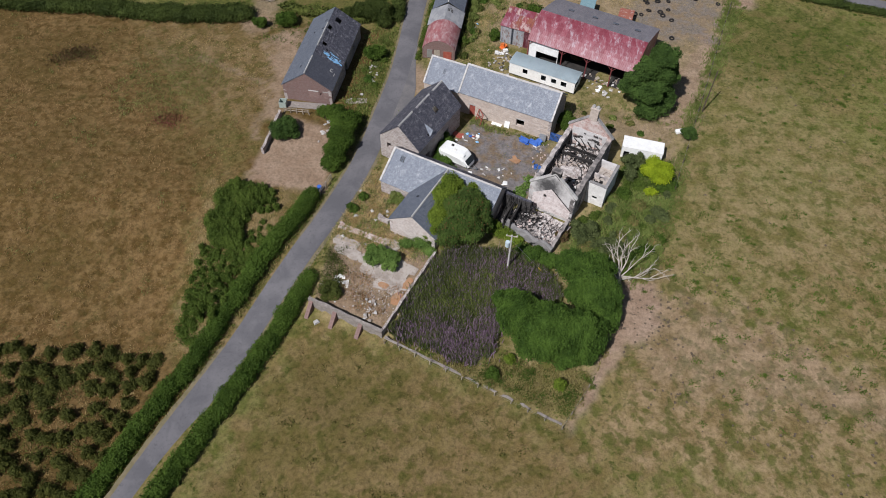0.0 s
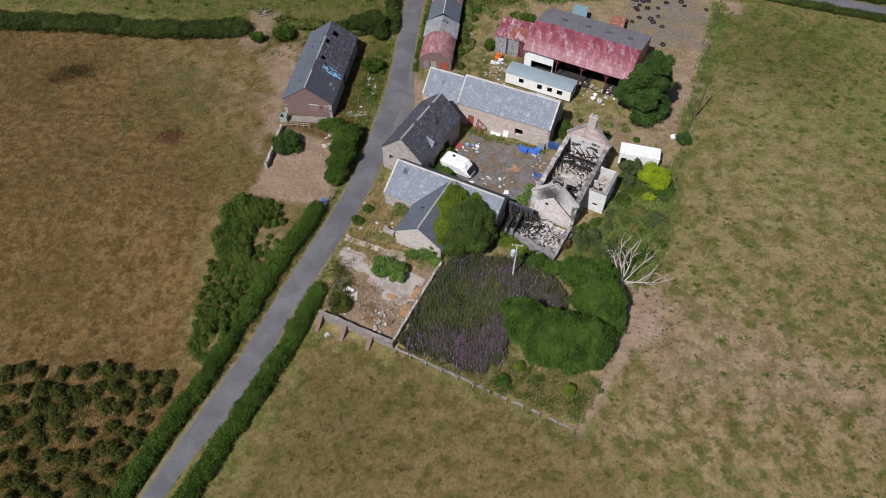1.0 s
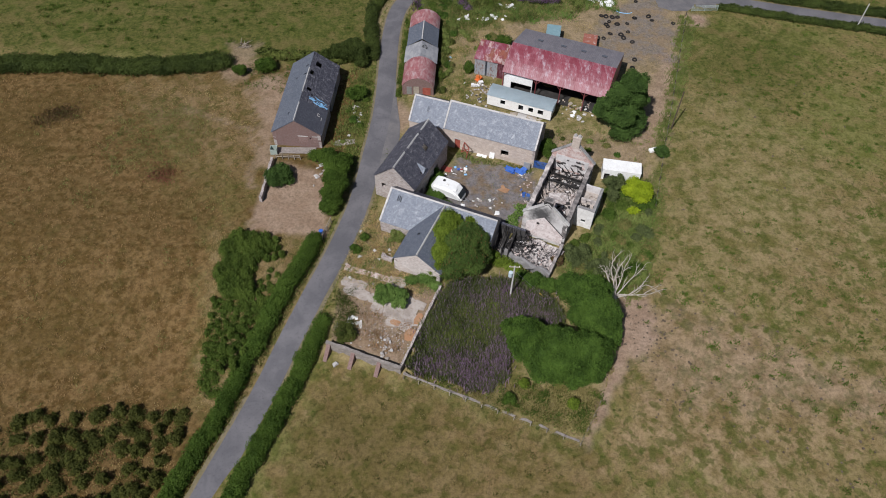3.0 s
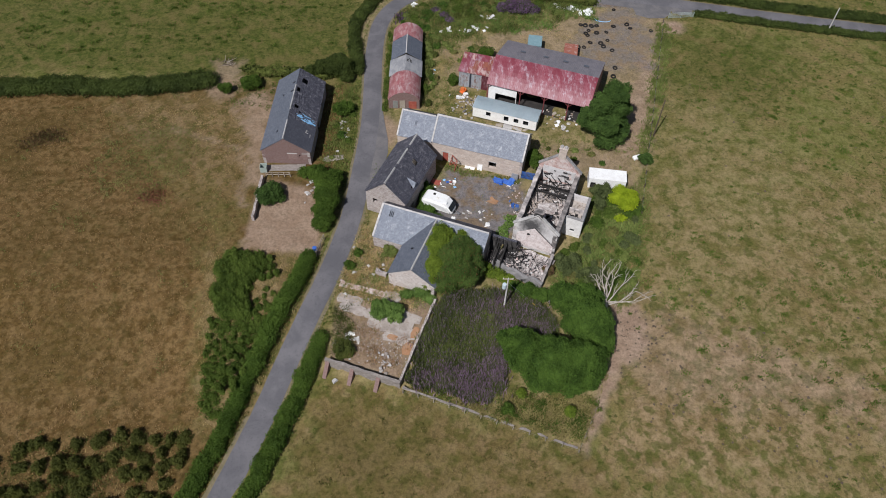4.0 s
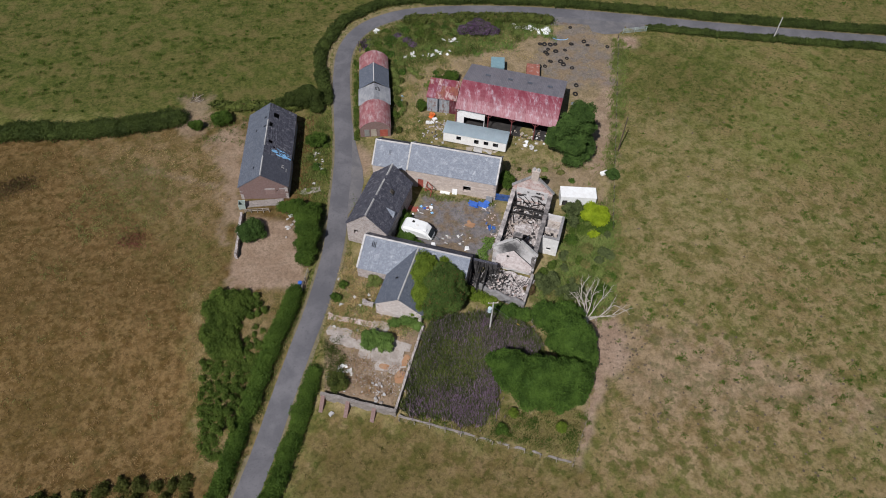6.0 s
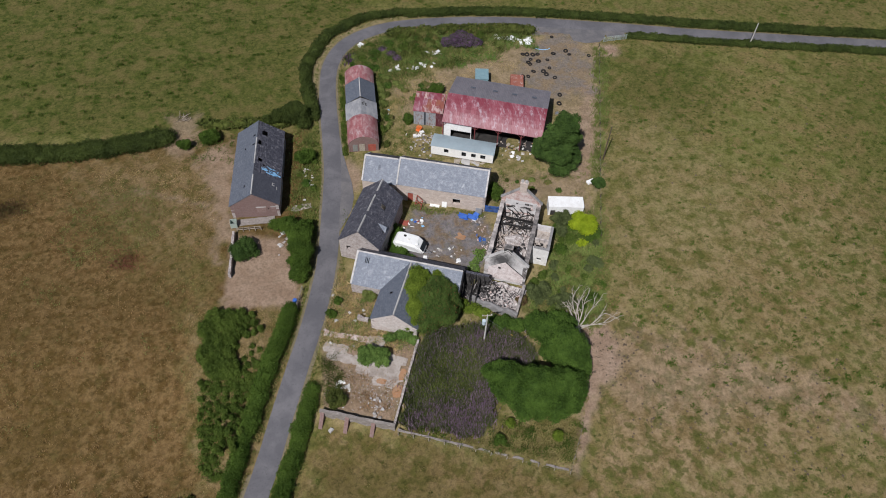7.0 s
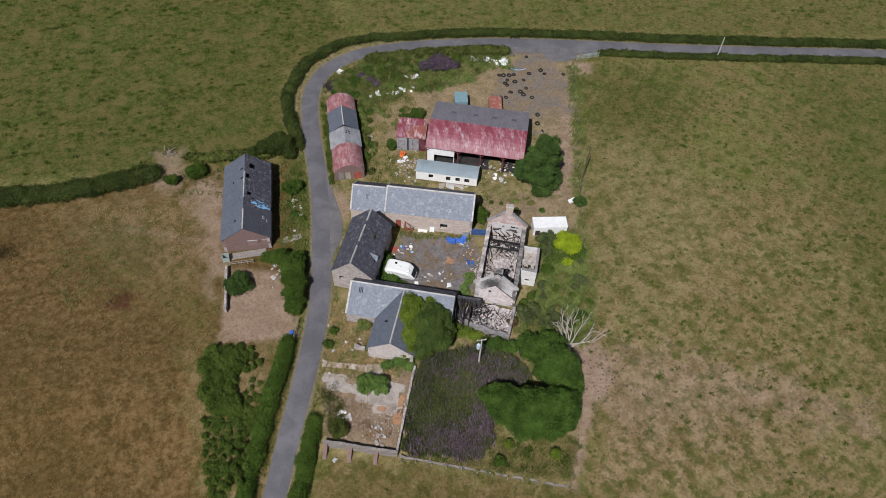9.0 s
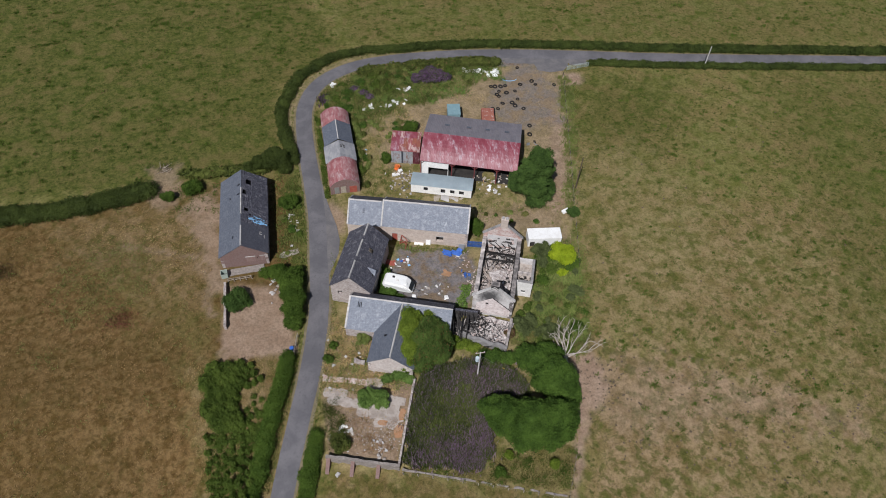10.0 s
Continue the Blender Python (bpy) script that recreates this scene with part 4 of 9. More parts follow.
class Gabled:
    """A building with its ridge from r0 to r1; local x runs along the ridge, local y to its left. hr and hl: half widths to the right
    and left of the ridge, er and el: eave heights there."""

    def __init__(self, name, label, r0, r1, ridge, hr, er, hl=None, el=None, thick=0.5):
        self.hr, self.er, self.ridge, self.t = hr, er, ridge, thick
        self.hl, self.el = hl or hr, el or er
        d = Vector((r1[0] - r0[0], r1[1] - r0[1]))
        self.len = d.length
        self.ob = thing(name, label, "building", (r0[0], r0[1], 0), math.degrees(math.atan2(d.y, d.x)))

    def wall_right(self, mat, holes=(), top=None, jit=0.025, label=""):
        return part("wall", panel(self.len, self.er - 0.05, self.t, holes, 0.8, jit, top, 1), mat, self.ob, label, pose(0, -self.hr + 0.12, 0))

    def wall_left(self, mat, holes=(), top=None, jit=0.025, label=""):
        m = Matrix.Translation((self.len, self.hl - 0.12, 0)) @ Matrix.Rotation(math.pi, 4, "Z")
        return part("wall", panel(self.len, self.el - 0.05, self.t, holes, 0.8, jit, top, 2), mat, self.ob, label, m)

    def gable(self, x, mat, holes=(), jit=0.025, label="", rise=0.0, upper=()):
        """A gable wall whose outer face stands at local x (0 or the length)."""
        w = self.hr + self.hl - 0.24
        low = min(self.er, self.el) - 0.05
        bm = panel(w, low, self.t, holes, 0.8, jit, None, 5)
        # the gable's upper part, from eave to ridge
        out = [(0, low), (w, low), (w, self.el - 0.05), (self.hr - 0.12, self.ridge - 0.1 + rise), (0, self.er - 0.05)]
        if abs(self.er - self.el) < 0.02:
            out = [(0, low), (w, low), (self.hr - 0.12, self.ridge - 0.1 + rise)]
        elif self.er < self.el:
            out = [(0, low), (w, low), (w, self.el - 0.05), (self.hr - 0.12, self.ridge - 0.1 + rise)]
        rings = [[bm.verts.new((a, self.t * k, c)) for a, c in out] for k in (0, 1)]
        bm.faces.new(rings[0]), bm.faces.new(rings[1][::-1])
        for i in range(len(out)):
            j = (i + 1) % len(out)
            bm.faces.new((rings[0][j], rings[0][i], rings[1][i], rings[1][j]))
        if x == 0:
            m = Matrix.Translation((0, self.hl - 0.12, 0)) @ Matrix.Rotation(-math.pi / 2, 4, "Z")
            bm.transform(Matrix.Translation((w / 2, 0, 0)) @ Matrix.Diagonal((-1, 1, 1, 1)) @ Matrix.Translation((-w / 2, 0, 0)))
            bmesh.ops.reverse_faces(bm, faces=bm.faces[:])
        else:
            m = Matrix.Translation((x, -self.hr + 0.12, 0)) @ Matrix.Rotation(math.pi / 2, 4, "Z")
        return part("gable", bm, mat, self.ob, label, m)

    def roof(self, side, mat, x0=0.0, x1=None, holes=(), thick=0.12, jit=0.015, label="", over=0.15, drop=0.0, seed=3):
        """A slope of the roof; holes as (x0, x1, up0, up1) measured from its own lower corner."""
        x1 = self.len if x1 is None else x1
        h, e = (self.hr, self.er) if side == "right" else (self.hl, self.el)
        rise, run = self.ridge - e, h
        sl = math.hypot(rise, run)
        ang = math.atan2(rise, run)
        ext = over
        bm = slope(x1 - x0, sl + ext, thick, holes, jit, seed)
        # stand the slab on its slope: its z runs up the slope, its outer face looks out
        bm.transform(Matrix.Rotation(ang - math.pi / 2, 4, "X"))
        bm.transform(Matrix.Translation((0, -h - ext * math.cos(ang), e - ext * math.sin(ang) + thick / math.cos(ang) - drop)))
        if side == "right":
            m = Matrix.Translation((x0, 0, 0))
        else:
            bm.transform(Matrix.Translation(((x1 - x0) / 2, 0, 0)) @ Matrix.Rotation(math.pi, 4, "Z") @ Matrix.Translation((-(x1 - x0) / 2, 0, 0)))
            m = Matrix.Translation((x0, 0, 0))
        return part("roof", bm, mat, self.ob, label, m)

    def ridge_tiles(self, mat="ridge", x0=0.0, x1=None, gaps=(), size=0.9, w=0.16):
        x1 = self.len if x1 is None else x1
        n = max(1, int((x1 - x0) / size))
        r = random.Random(11)
        base = None
        for i in range(n):
            c = x0 + (i + 0.5) * (x1 - x0) / n
            if any(a < c < b for a, b in gaps):
                continue
            if base is None:
                bm = bmesh.new()
                prof = [(-w, -0.12), (-w * 0.55, 0.06), (0, 0.13), (w * 0.55, 0.06), (w, -0.12)]
                hs = (x1 - x0) / n / 2 - 0.01
                rings = [[bm.verts.new((s * hs, y, z)) for y, z in prof] for s in (-1, 1)]
                for k in range(len(prof) - 1):
                    bm.faces.new((rings[0][k], rings[1][k], rings[1][k + 1], rings[0][k + 1]))
                bm.faces.new(rings[0]), bm.faces.new(rings[1][::-1])
                base = part("ridge_tile", bm, mat, self.ob)
                ob = base
            else:
                ob = new("ridge_tile", base.data)
                ob.parent = self.ob
            ob.matrix_local = pose(c, 0, self.ridge + 0.13 + r.uniform(-0.015, 0.02), 0, r.uniform(-0.8, 0.8), r.uniform(-1.2, 1.2))

    def skews(self, x, mat="coping", width=0.27, up=0.2):
        """Coping stones up both edges of a gable."""
        base = {}
        for side, h, e in ((-1, self.hr, self.er), (1, self.hl, self.el)):
            a, b = Vector((x, side * (h + 0.05), e + 0.10)), Vector((x, 0, self.ridge + 0.16))
            n = max(2, round((b - a).length / 0.9))
            for i in range(n):
                p = a.lerp(b, (i + 0.5) / n)
                if side not in base:
                    bm = soft_box(-width / 2, width / 2, -(b - a).length / n / 2 + 0.008, (b - a).length / n / 2 - 0.008, -0.1, up - 0.1, 0.02, 1)
                    base[side] = part("coping_stone", bm, mat, self.ob)
                    ob = base[side]
                else:
                    ob = new("coping_stone", base[side].data)
                    ob.parent = self.ob
                ob.matrix_local = Matrix.Translation(p) @ Matrix.Rotation(math.atan2((b - a).z, (b - a).y) if side < 0 else math.atan2(-(b - a).z, -(b - a).y), 4, "X")

    def fill(self, hole, side, mat, name="door", inset=0.22, label=""):
        """A door leaf or board in an opening of the right wall, the left wall or a gable at x = 0."""
        a, b, c, d = hole
        bm = bmesh.new()
        n = max(1, round((b - a) / 0.16))
        for i in range(n):
            w = (b - a) / n
            box(bm, a + i * w + 0.006, a + (i + 1) * w - 0.006, inset, inset + 0.05, c, d)
        if side == "right":
            m = pose(0, -self.hr + 0.12, 0)
        elif side == "left":
            m = Matrix.Translation((self.len, self.hl - 0.12, 0)) @ Matrix.Rotation(math.pi, 4, "Z")
        else:
            m = Matrix.Translation((0, self.hl - 0.12, 0)) @ Matrix.Rotation(-math.pi / 2, 4, "Z")
        return part(name, bm, mat, self.ob, label, m)

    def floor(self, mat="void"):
        # floor coloured near-black by default, so that the inside looks unlit
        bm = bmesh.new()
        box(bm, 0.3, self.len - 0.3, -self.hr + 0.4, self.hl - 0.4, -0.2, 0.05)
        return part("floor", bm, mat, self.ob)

    def lintel(self, hole, side="right", mat="coping"):
        a, b, c, d = hole
        bm = bmesh.new()
        box(bm, a - 0.15, b + 0.15, -0.03, 0.2, d, d + 0.18)
        m = pose(0, -self.hr + 0.12, 0)
        if side == "gable":
            m = Matrix.Translation((0, self.hl - 0.12, 0)) @ Matrix.Rotation(-math.pi / 2, 4, "Z")
        return part("lintel", bm, mat, self.ob, "", m)


# north range, taller part: pink sandstone, pale slate
b = Gabled("stone_barn", "pink sandstone byre with pale grey slate roof beside the yard", (-6.3, 90.3), (8.6, 85.85), 6.9, 3.45, 3.9)
door, win = (1.9, 2.9, 0.0, 2.1), (9.9, 11.2, 0.9, 2.25)
b.wall_right("stone", [door, win])
b.wall_left("stone")
b.gable(0, "stone"), b.gable(b.len, "rubble", [(3.0, 4.1, 0.0, 2.0)])
# north slope in dark slates: its weak sun is put into the colour
b.roof("right", "slate_pale"), b.roof("left", "slate_dark_and_shade")
b.ridge_tiles("coping"), b.skews(0.05), b.skews(b.len - 0.05)
b.fill(door, "right", "red_paint", "door", 0.2, "faded red plank door")
b.lintel(win), b.lintel(door), b.floor()
# north range, lower western part
b = Gabled("stone_barn", "lower slate-roofed stone barn end beside the lane", (-12.25, 91.95), (-6.45, 90.35), 6.45, 3.4, 3.7)
b.wall_right("stone"), b.wall_left("stone"), b.gable(0, "stone")
# the left slope's darker slates paint in its shade
b.roof("right", "slate_pale", holes=[(2.6, 3.0, 2.2, 3.1)]), b.roof("left", "slate_dark_and_shade")
b.ridge_tiles("coping", x1=b.len - 0.2), b.skews(0.05), b.floor()
bm = bmesh.new()
box(bm, 2.6, 3.0, -0.02, 0.04, 0, 0.9)
ang = math.atan2(b.ridge - b.er, b.hr)
part("rooflight", bm, "slate_mid", b.ob, "small dusty rooflight", Matrix.Translation((0, -1.75, b.er + 0.1 + (b.ridge - b.er) * 1.65 / 3.4)) @ Matrix.Rotation(ang - math.pi / 2, 4, "X"))

# barn west of the yard: dark patched slates
b = Gabled("gabled_barn", "stone barn with dark patched slate roof and pale ridge", (-14.25, 73.95), (-9.65, 84.9), 7.45, 3.5, 4.2)
b.wall_right("rubble", [(2.0, 3.0, 0, 2.0), (7.0, 8.4, 0, 2.4)]), b.wall_left("rubble")
b.gable(0, "rubble", [(4.9, 5.6, 2.3, 3.3), (2.2, 2.6, 2.7, 3.1)]), b.gable(b.len, "rubble")
b.roof("right", "slate_dark_and_shade", holes=[(6.9, 7.8, 2.2, 3.0), (3.1, 3.6, 0.5, 1.0)], jit=0.03)
b.roof("left", "slate_dark_and_shade", holes=[(3.0, 3.4, 2.0, 2.3)], jit=0.03)
b.ridge_tiles("coping", gaps=((4.0, 4.6), (8.4, 9.0))), b.floor()
b.fill((4.9, 5.6, 2.3, 3.3), "gable", "timber", "shutter", 0.15, "pale boarded shutter")
for k, (u, v) in enumerate(((7.05, 2.3), (7.45, 2.35))):
    bm = bmesh.new()
    box(bm, u, u + 0.06, -0.05, 0.03, v, v + 0.75)
    part("batten", bm, "timber", b.ob, "", Matrix.Translation((0, -3.5, 4.32)) @ Matrix.Rotation(math.atan2(3.25, 3.5) - math.pi / 2, 4, "X"))
# a small dormer hood near the eave
bm = bmesh.new()
vs = [bm.verts.new(p) for p in ((3.3, -3.3, 4.45), (4.7, -3.3, 4.45), (4.0, -3.4, 5.35), (3.9, -1.9, 6.0))]
for f in ((0, 1, 2), (1, 3, 2), (0, 2, 3), (0, 3, 1)):
    bm.faces.new([vs[i] for i in f])
part("dormer", bm, "slate_pale", b.ob, "small pale dormer hood")

# low range with a wing towards the yard: main wing
A0, A1 = (-14.4, 72.15), (1.6, 66.6)
b = Gabled("low_range", "low stone outbuilding with pale slates, north slope coloured darker for its shade", A0, A1, 5.0, 4.55, 2.4, 2.0, 3.35)
b.wall_right("rubble", [(14.6, 15.3, 0.9, 1.7)]), b.wall_left("rubble")
b.gable(0, "rubble"), b.gable(b.len, "stone", [(5.2, 5.6, 1.7, 2.1)])
# left slope faces north; dark slates stand for shade on it
b.roof("right", "slate_pale", holes=[(1.5, 1.62, 3.7, 4.6), (1.75, 1.87, 3.7, 4.6), (2.0, 2.12, 3.7, 4.6)]), b.roof("left", "slate_dark_and_shade")
b.ridge_tiles("coping"), b.skews(0.05, width=0.3), b.floor()
# its southern wing
b = Gabled("low_range", "southern wing of low stone outbuilding with blue slate roof", (-9.75, 59.65), (-6.25, 69.0), 4.98, 3.7, 2.4)
b.gable(0, "pale_rubble", [(0.5, 1.2, 0.3, 1.6)], label="pale rubble gable wall"), b.wall_left("rubble"), b.wall_right("rubble")
b.roof("left", "slate_mid", holes=[(5.3, 5.7, 2.3, 2.9)], over=0.12), b.roof("right", "slate_mid", over=0.12)
b.ridge_tiles("coping"), b.floor()

# western barn: brick gable, dark slate with holes
b = Gabled("long_barn", "long barn with brick gable and holed dark slate roof", (-31.5, 85.15), (-31.0, 103.2), 5.65, 4.15, 2.8)
b.gable(0, "brick", [(1.6, 1.9, 1.7, 2.1)], label="red brick gable wall"), b.gable(b.len, "rubble")
b.wall_right("rubble", [(8, 9.2, 0, 2.1), (13, 14, 1, 2)]), b.wall_left("rubble")
b.roof("right", "slate_plain", x1=5.4, jit=0.015, label="relaid darker slates")
b.roof("right", "slate_dark_and_shade", x0=5.405, holes=[(9.5, 10.7, 3.2, 4.3), (6.8, 7.9, 4.2, 4.85), (2.8, 3.6, 3.8, 4.6), (2.0, 2.4, 3.2, 3.6)], jit=0.045)
b.roof("left", "slate_mid", holes=[(5.5, 6.0, 2.4, 2.7), (15, 15.6, 3.2, 3.5), (3.3, 3.7, 4.2, 4.9), (5.6, 6.0, 4.3, 4.9)], jit=0.03)
b.ridge_tiles("coping", gaps=((4.3, 7.6), (13.6, 18))), b.floor()
ang = math.atan2(b.ridge - b.er, b.hr)


def on_slope(u, v, lift=0.03):
    return Matrix.Translation((u, -b.hr, b.er + 0.15)) @ Matrix.Rotation(ang, 4, "X") @ Matrix.Translation((0, v, lift))


bm = bmesh.new()
rr = random.Random(4)
for k in range(34):
    y0 = rr.uniform(0.5, 3.4)
    x0 = 6.5 + rr.gauss(0, 0.34 if y0 < 2.6 else 0.14)
    ln = rr.uniform(0.3, 1.1)
    a = 1.57 + rr.uniform(-0.5, 0.5)
    w = rr.uniform(0.06, 0.22)
    box(bm, -ln / 2, ln / 2, -w / 2, w / 2, k * 0.002, 0.015 + k * 0.002, pose(x0, y0, 0, 0, 0, math.degrees(a)))
tagged(part("roof_sheeting", bm, "sky_tarp", b.ob, "torn pale blue sheeting on the slates", on_slope(0, 0)))
for u, v, w, h in ((3.6, 1.4, 0.55, 0.12), (3.6, 1.05, 0.12, 0.5), (4.15, 1.1, 0.1, 0.4), (3.0, 0.6, 0.7, 0.1)):
    bm = bmesh.new()
    box(bm, 0, w, 0, h, 0, 0.02)
    part("roof_patch", bm, "coping", b.ob, "", on_slope(u, v))

# pale sills of the blocked windows in its brick gable
for y0, y1 in ((0.2, 1.9), (2.6, 3.5)):
    bm = bmesh.new()
    box(bm, -0.03, 0.1, -y1, -y0, 2.35, 2.5)
    part("sill", bm, "coping", b.ob, "pale stone sill")
    bm = bmesh.new()
    box(bm, -0.012, 0.1, -y1 + 0.1, -y0 - 0.1, 1.1, 2.345)
    part("blocked_window", bm, "brick_new", b.ob, "window blocked with brick")

# ---- burnt-out farmhouse ----
h = Gabled("ruined_house", "roofless burnt-out stone farmhouse with sooty gables", (8.55, 67.55), (13.5, 80.8), 8.0, 3.5, 4.8, thick=0.68)
HL = h.len
h.wall_left("soot", [(3, 4.0, 0.8, 2.2), (7, 8.0, 0, 2.1), (10.5, 11.5, 0.8, 2.2)], top=lambda x: 4.7 + 0.25 * math.sin(x * 2.1) - (0.5 if x < 1.5 else 0), jit=0.05)
h.wall_right("soot_wall", [(2.2, 3.2, 0.8, 2.2), (9.8, 10.8, 0.8, 2.2), (9.8, 10.8, 3.2, 4.3), (5, 6, 0, 2.1)], top=lambda x: 4.75 + 0.2 * math.sin(x * 1.7 + 1), jit=0.05)
h.gable(0, "soot_gable", jit=0.03, label="sooty plastered gable wall"), h.gable(HL, "pink_rubble", jit=0.03, label="stone gable wall with exposed brick")
h.skews(0.28, "coping", 0.5), h.skews(HL - 0.28, "dark_coping", 0.5)
# chimneys
bm = bmesh.new()
box(bm, HL - 0.75, HL - 0.05, -0.6, 0.6, 7.3, 9.25)
box(bm, HL - 0.82, HL + 0.02, -0.68, 0.68, 9.25, 9.42)
ch = part("chimney", bm, "stone", h.ob, "sandstone chimney stack")
for y in (-0.32, 0.32):
    bm = bmesh.new()
    bar(bm, (HL - 0.4, y, 9.42), (HL - 0.4, y, 9.8), 0.25, 0.21, 10)
    bar(bm, (HL - 0.4, y, 9.86), (HL - 0.4, y, 9.9), 0.11, 0.11, 10)
    part("chimney_pot", bm, "coping", ch, "buff clay chimney pot")
bm = bmesh.new()
box(bm, 0.05, 0.85, -0.65, 0.65, 6.9, 8.55)
ch = part("chimney", bm, "soot_black", h.ob, "broken soot-blackened chimney stub")
bm = bmesh.new()
box(bm, 0.0, 0.9, -0.7, 0.7, 8.55, 8.68)
part("cap_stone", bm, "soot_wall", ch, "sooty cap stone")
# solid near-black block paints the unlit depth of the flue
bm = bmesh.new()
box(bm, 0.69, 0.9, -2.1, -0.8, 4.6, 6.0)
part("flue_opening", bm, "void", h.ob, "black flue opening beside the chimney")
# inner faces of the long walls, soot and their shade both put into the black, and the pale plastered inner face of the
# far gable
part("wall_lining", panel(HL - 1.4, 4.3, 0.03, [(2.3, 3.3, 0.8, 2.2), (6.3, 7.3, 0, 2.1)], 0.7, 0.012, lambda x: 4.25 + 0.2 * math.sin(x * 2.3), 12), "soot_black", h.ob, "inner wall face black with soot and painted-in shade", pose(0.7, 2.66, 0))
part("wall_lining", panel(HL - 1.4, 4.3, 0.03, [(3.3, 4.3, 0, 2.1)], 0.7, 0.012, lambda x: 4.2 + 0.2 * math.sin(x * 1.9), 13), "soot_black", h.ob, "",
     Matrix.Translation((HL - 0.7, -2.66, 0)) @ Matrix.Rotation(math.pi, 4, "Z"))
part("wall_lining", panel(5.3, 2.9, 0.05, [(0.7, 1.2, 0.8, 1.3), (4.2, 4.7, 1.6, 2.1)], 0.5, 0.015, lambda x: 2.8 - 0.15 * abs(math.sin(x * 3)), 14), "harl", h.ob, "flaking plaster on the inner gable",
     Matrix.Translation((HL - 0.72, 2.65, 2.4)) @ Matrix.Rotation(-math.pi / 2, 4, "Z"))
# first-floor slab heaped with ash, joists and broken partitions
bm = bmesh.new()
bmesh.ops.create_grid(bm, x_segments=80, y_segments=36, size=0.5)
for v in bm.verts:
    x, y = (v.co.x + 0.5) * (HL - 1.5) + 0.75, v.co.y * 5.2
    z = 1.7 + 0.9 * noise.noise((x * 0.5, y * 0.6, 3)) + 0.45 * noise.noise((x * 1.7, y * 1.7, 9)) + 0.35 * noise.noise((x * 3.3, y * 3.3, 1))
    z += 0.7 * max(0, 1 - abs(x - 8) / 3)
    v.co = (x, y, z)
part("debris_mound", bm, "ash", h.ob, "pale ash and fallen plaster with charred debris")
rr = random.Random(21)
for k in range(74):
    bm = bmesh.new()
    x, y = rr.uniform(0.9, HL - 1.0), rr.uniform(-2.6, 2.6)
    a = rr.choice((1.57, 1.57, 0.3, -0.5, 0.9, 2.2)) + rr.uniform(-0.25, 0.25)
    ln = rr.uniform(1.0, 3.6)
    z = rr.uniform(1.9, 2.9)
    p, q = Vector((x, y, z)), Vector((x + ln * math.cos(a), y + ln * math.sin(a), z + rr.uniform(-0.5, 0.7)))
    q.x, q.y = min(max(q.x, 0.7), HL - 0.7), min(max(q.y, -2.8), 2.8)
    beam(bm, p, q, rr.uniform(0.06, 0.17), rr.uniform(0.06, 0.15))
    part("charred_beam", bm, "char", h.ob)
for x in (9.4, 10.9):
    bm = bmesh.new()
    beam(bm, (x, -2.9, 3.3), (x + 0.15, 2.9, 3.15), 0.22, 0.3)
    part("charred_beam", bm, "char", h.ob)
bm = panel(5.2, 2.4, 0.25, [(2.2, 3.2, 0.0, 1.6)], 0.6, 0.05, lambda x: 1.9 + 0.4 * math.sin(x * 2.3), 9)
part("partition", bm, "soot_black", h.ob, "broken inner wall", pose(11.2, -2.6, 0.9, 0, 0, 90))
for k, (x, y, w, d, turn, tilt) in enumerate(((5.4, 1.1, 1.5, 1.1, 12, 9), (6.7, 0.5, 1.3, 1.5, -20, -7), (7.6, -0.6, 1.1, 1.3, 35, 6), (6.2, -0.9, 1.0, 0.8, 60, -10), (5.0, 0.0, 0.9, 0.9, 80, 8), (8.0, 1.2, 0.8, 1.0, 5, -6))):
    bm = bmesh.new()
    ring = [bm.verts.new((w * 0.6 * math.cos(a) * rr.uniform(0.75, 1.15), d * 0.6 * math.sin(a) * rr.uniform(0.75, 1.15), 0)) for a in np.linspace(0, 6.2832, 8)[:-1]]
    bm.faces.new(ring)
    bmesh.ops.solidify(bm, geom=bm.faces[:], thickness=0.07)
    part("fallen_ceiling", bm, "ash" if k % 3 == 2 else "scar", h.ob, "pale slab of fallen ceiling plaster" if k == 0 else "", pose(x, y, 2.72 + 0.05 * k, tilt, -tilt * 0.7, turn))
for k in range(95):
    bm = bmesh.new()
    a = rr.choice((0.5, 0.9, 1.3, 2.4, 2.8)) + rr.uniform(-0.3, 0.3)
    ln = rr.uniform(0.5, 2.2)
    p = Vector((rr.gauss(7.0, 1.9), rr.gauss(0.2, 1.3), rr.uniform(2.5, 3.15)))
    q = p + Vector((ln * math.cos(a), ln * math.sin(a), rr.uniform(-0.3, 0.4)))
    for e in (p, q):
        e.x, e.y = min(max(e.x, 1.0), HL - 1.0), min(max(e.y, -2.6), 2.6)
    if (q - p).length > 0.3:
        beam(bm, p, q, rr.uniform(0.04, 0.10), 0.04)
        part("lath", bm, "lath", h.ob)
for k in range(16):
    bm = bmesh.new()
    w = rr.uniform(0.14, 0.4)
    box(bm, -0.02, 0.02, -w, w, -w * 0.5, w * 0.6)
    part("exposed_brick", bm, rr.choice(("soot_black", "pink_rubble", "soot_wall")), h.ob, "", pose(HL - 0.75, rr.uniform(-2.3, 2.3), rr.choice((3.4, 3.6, 4.5)) + rr.uniform(-0.2, 0.2)))
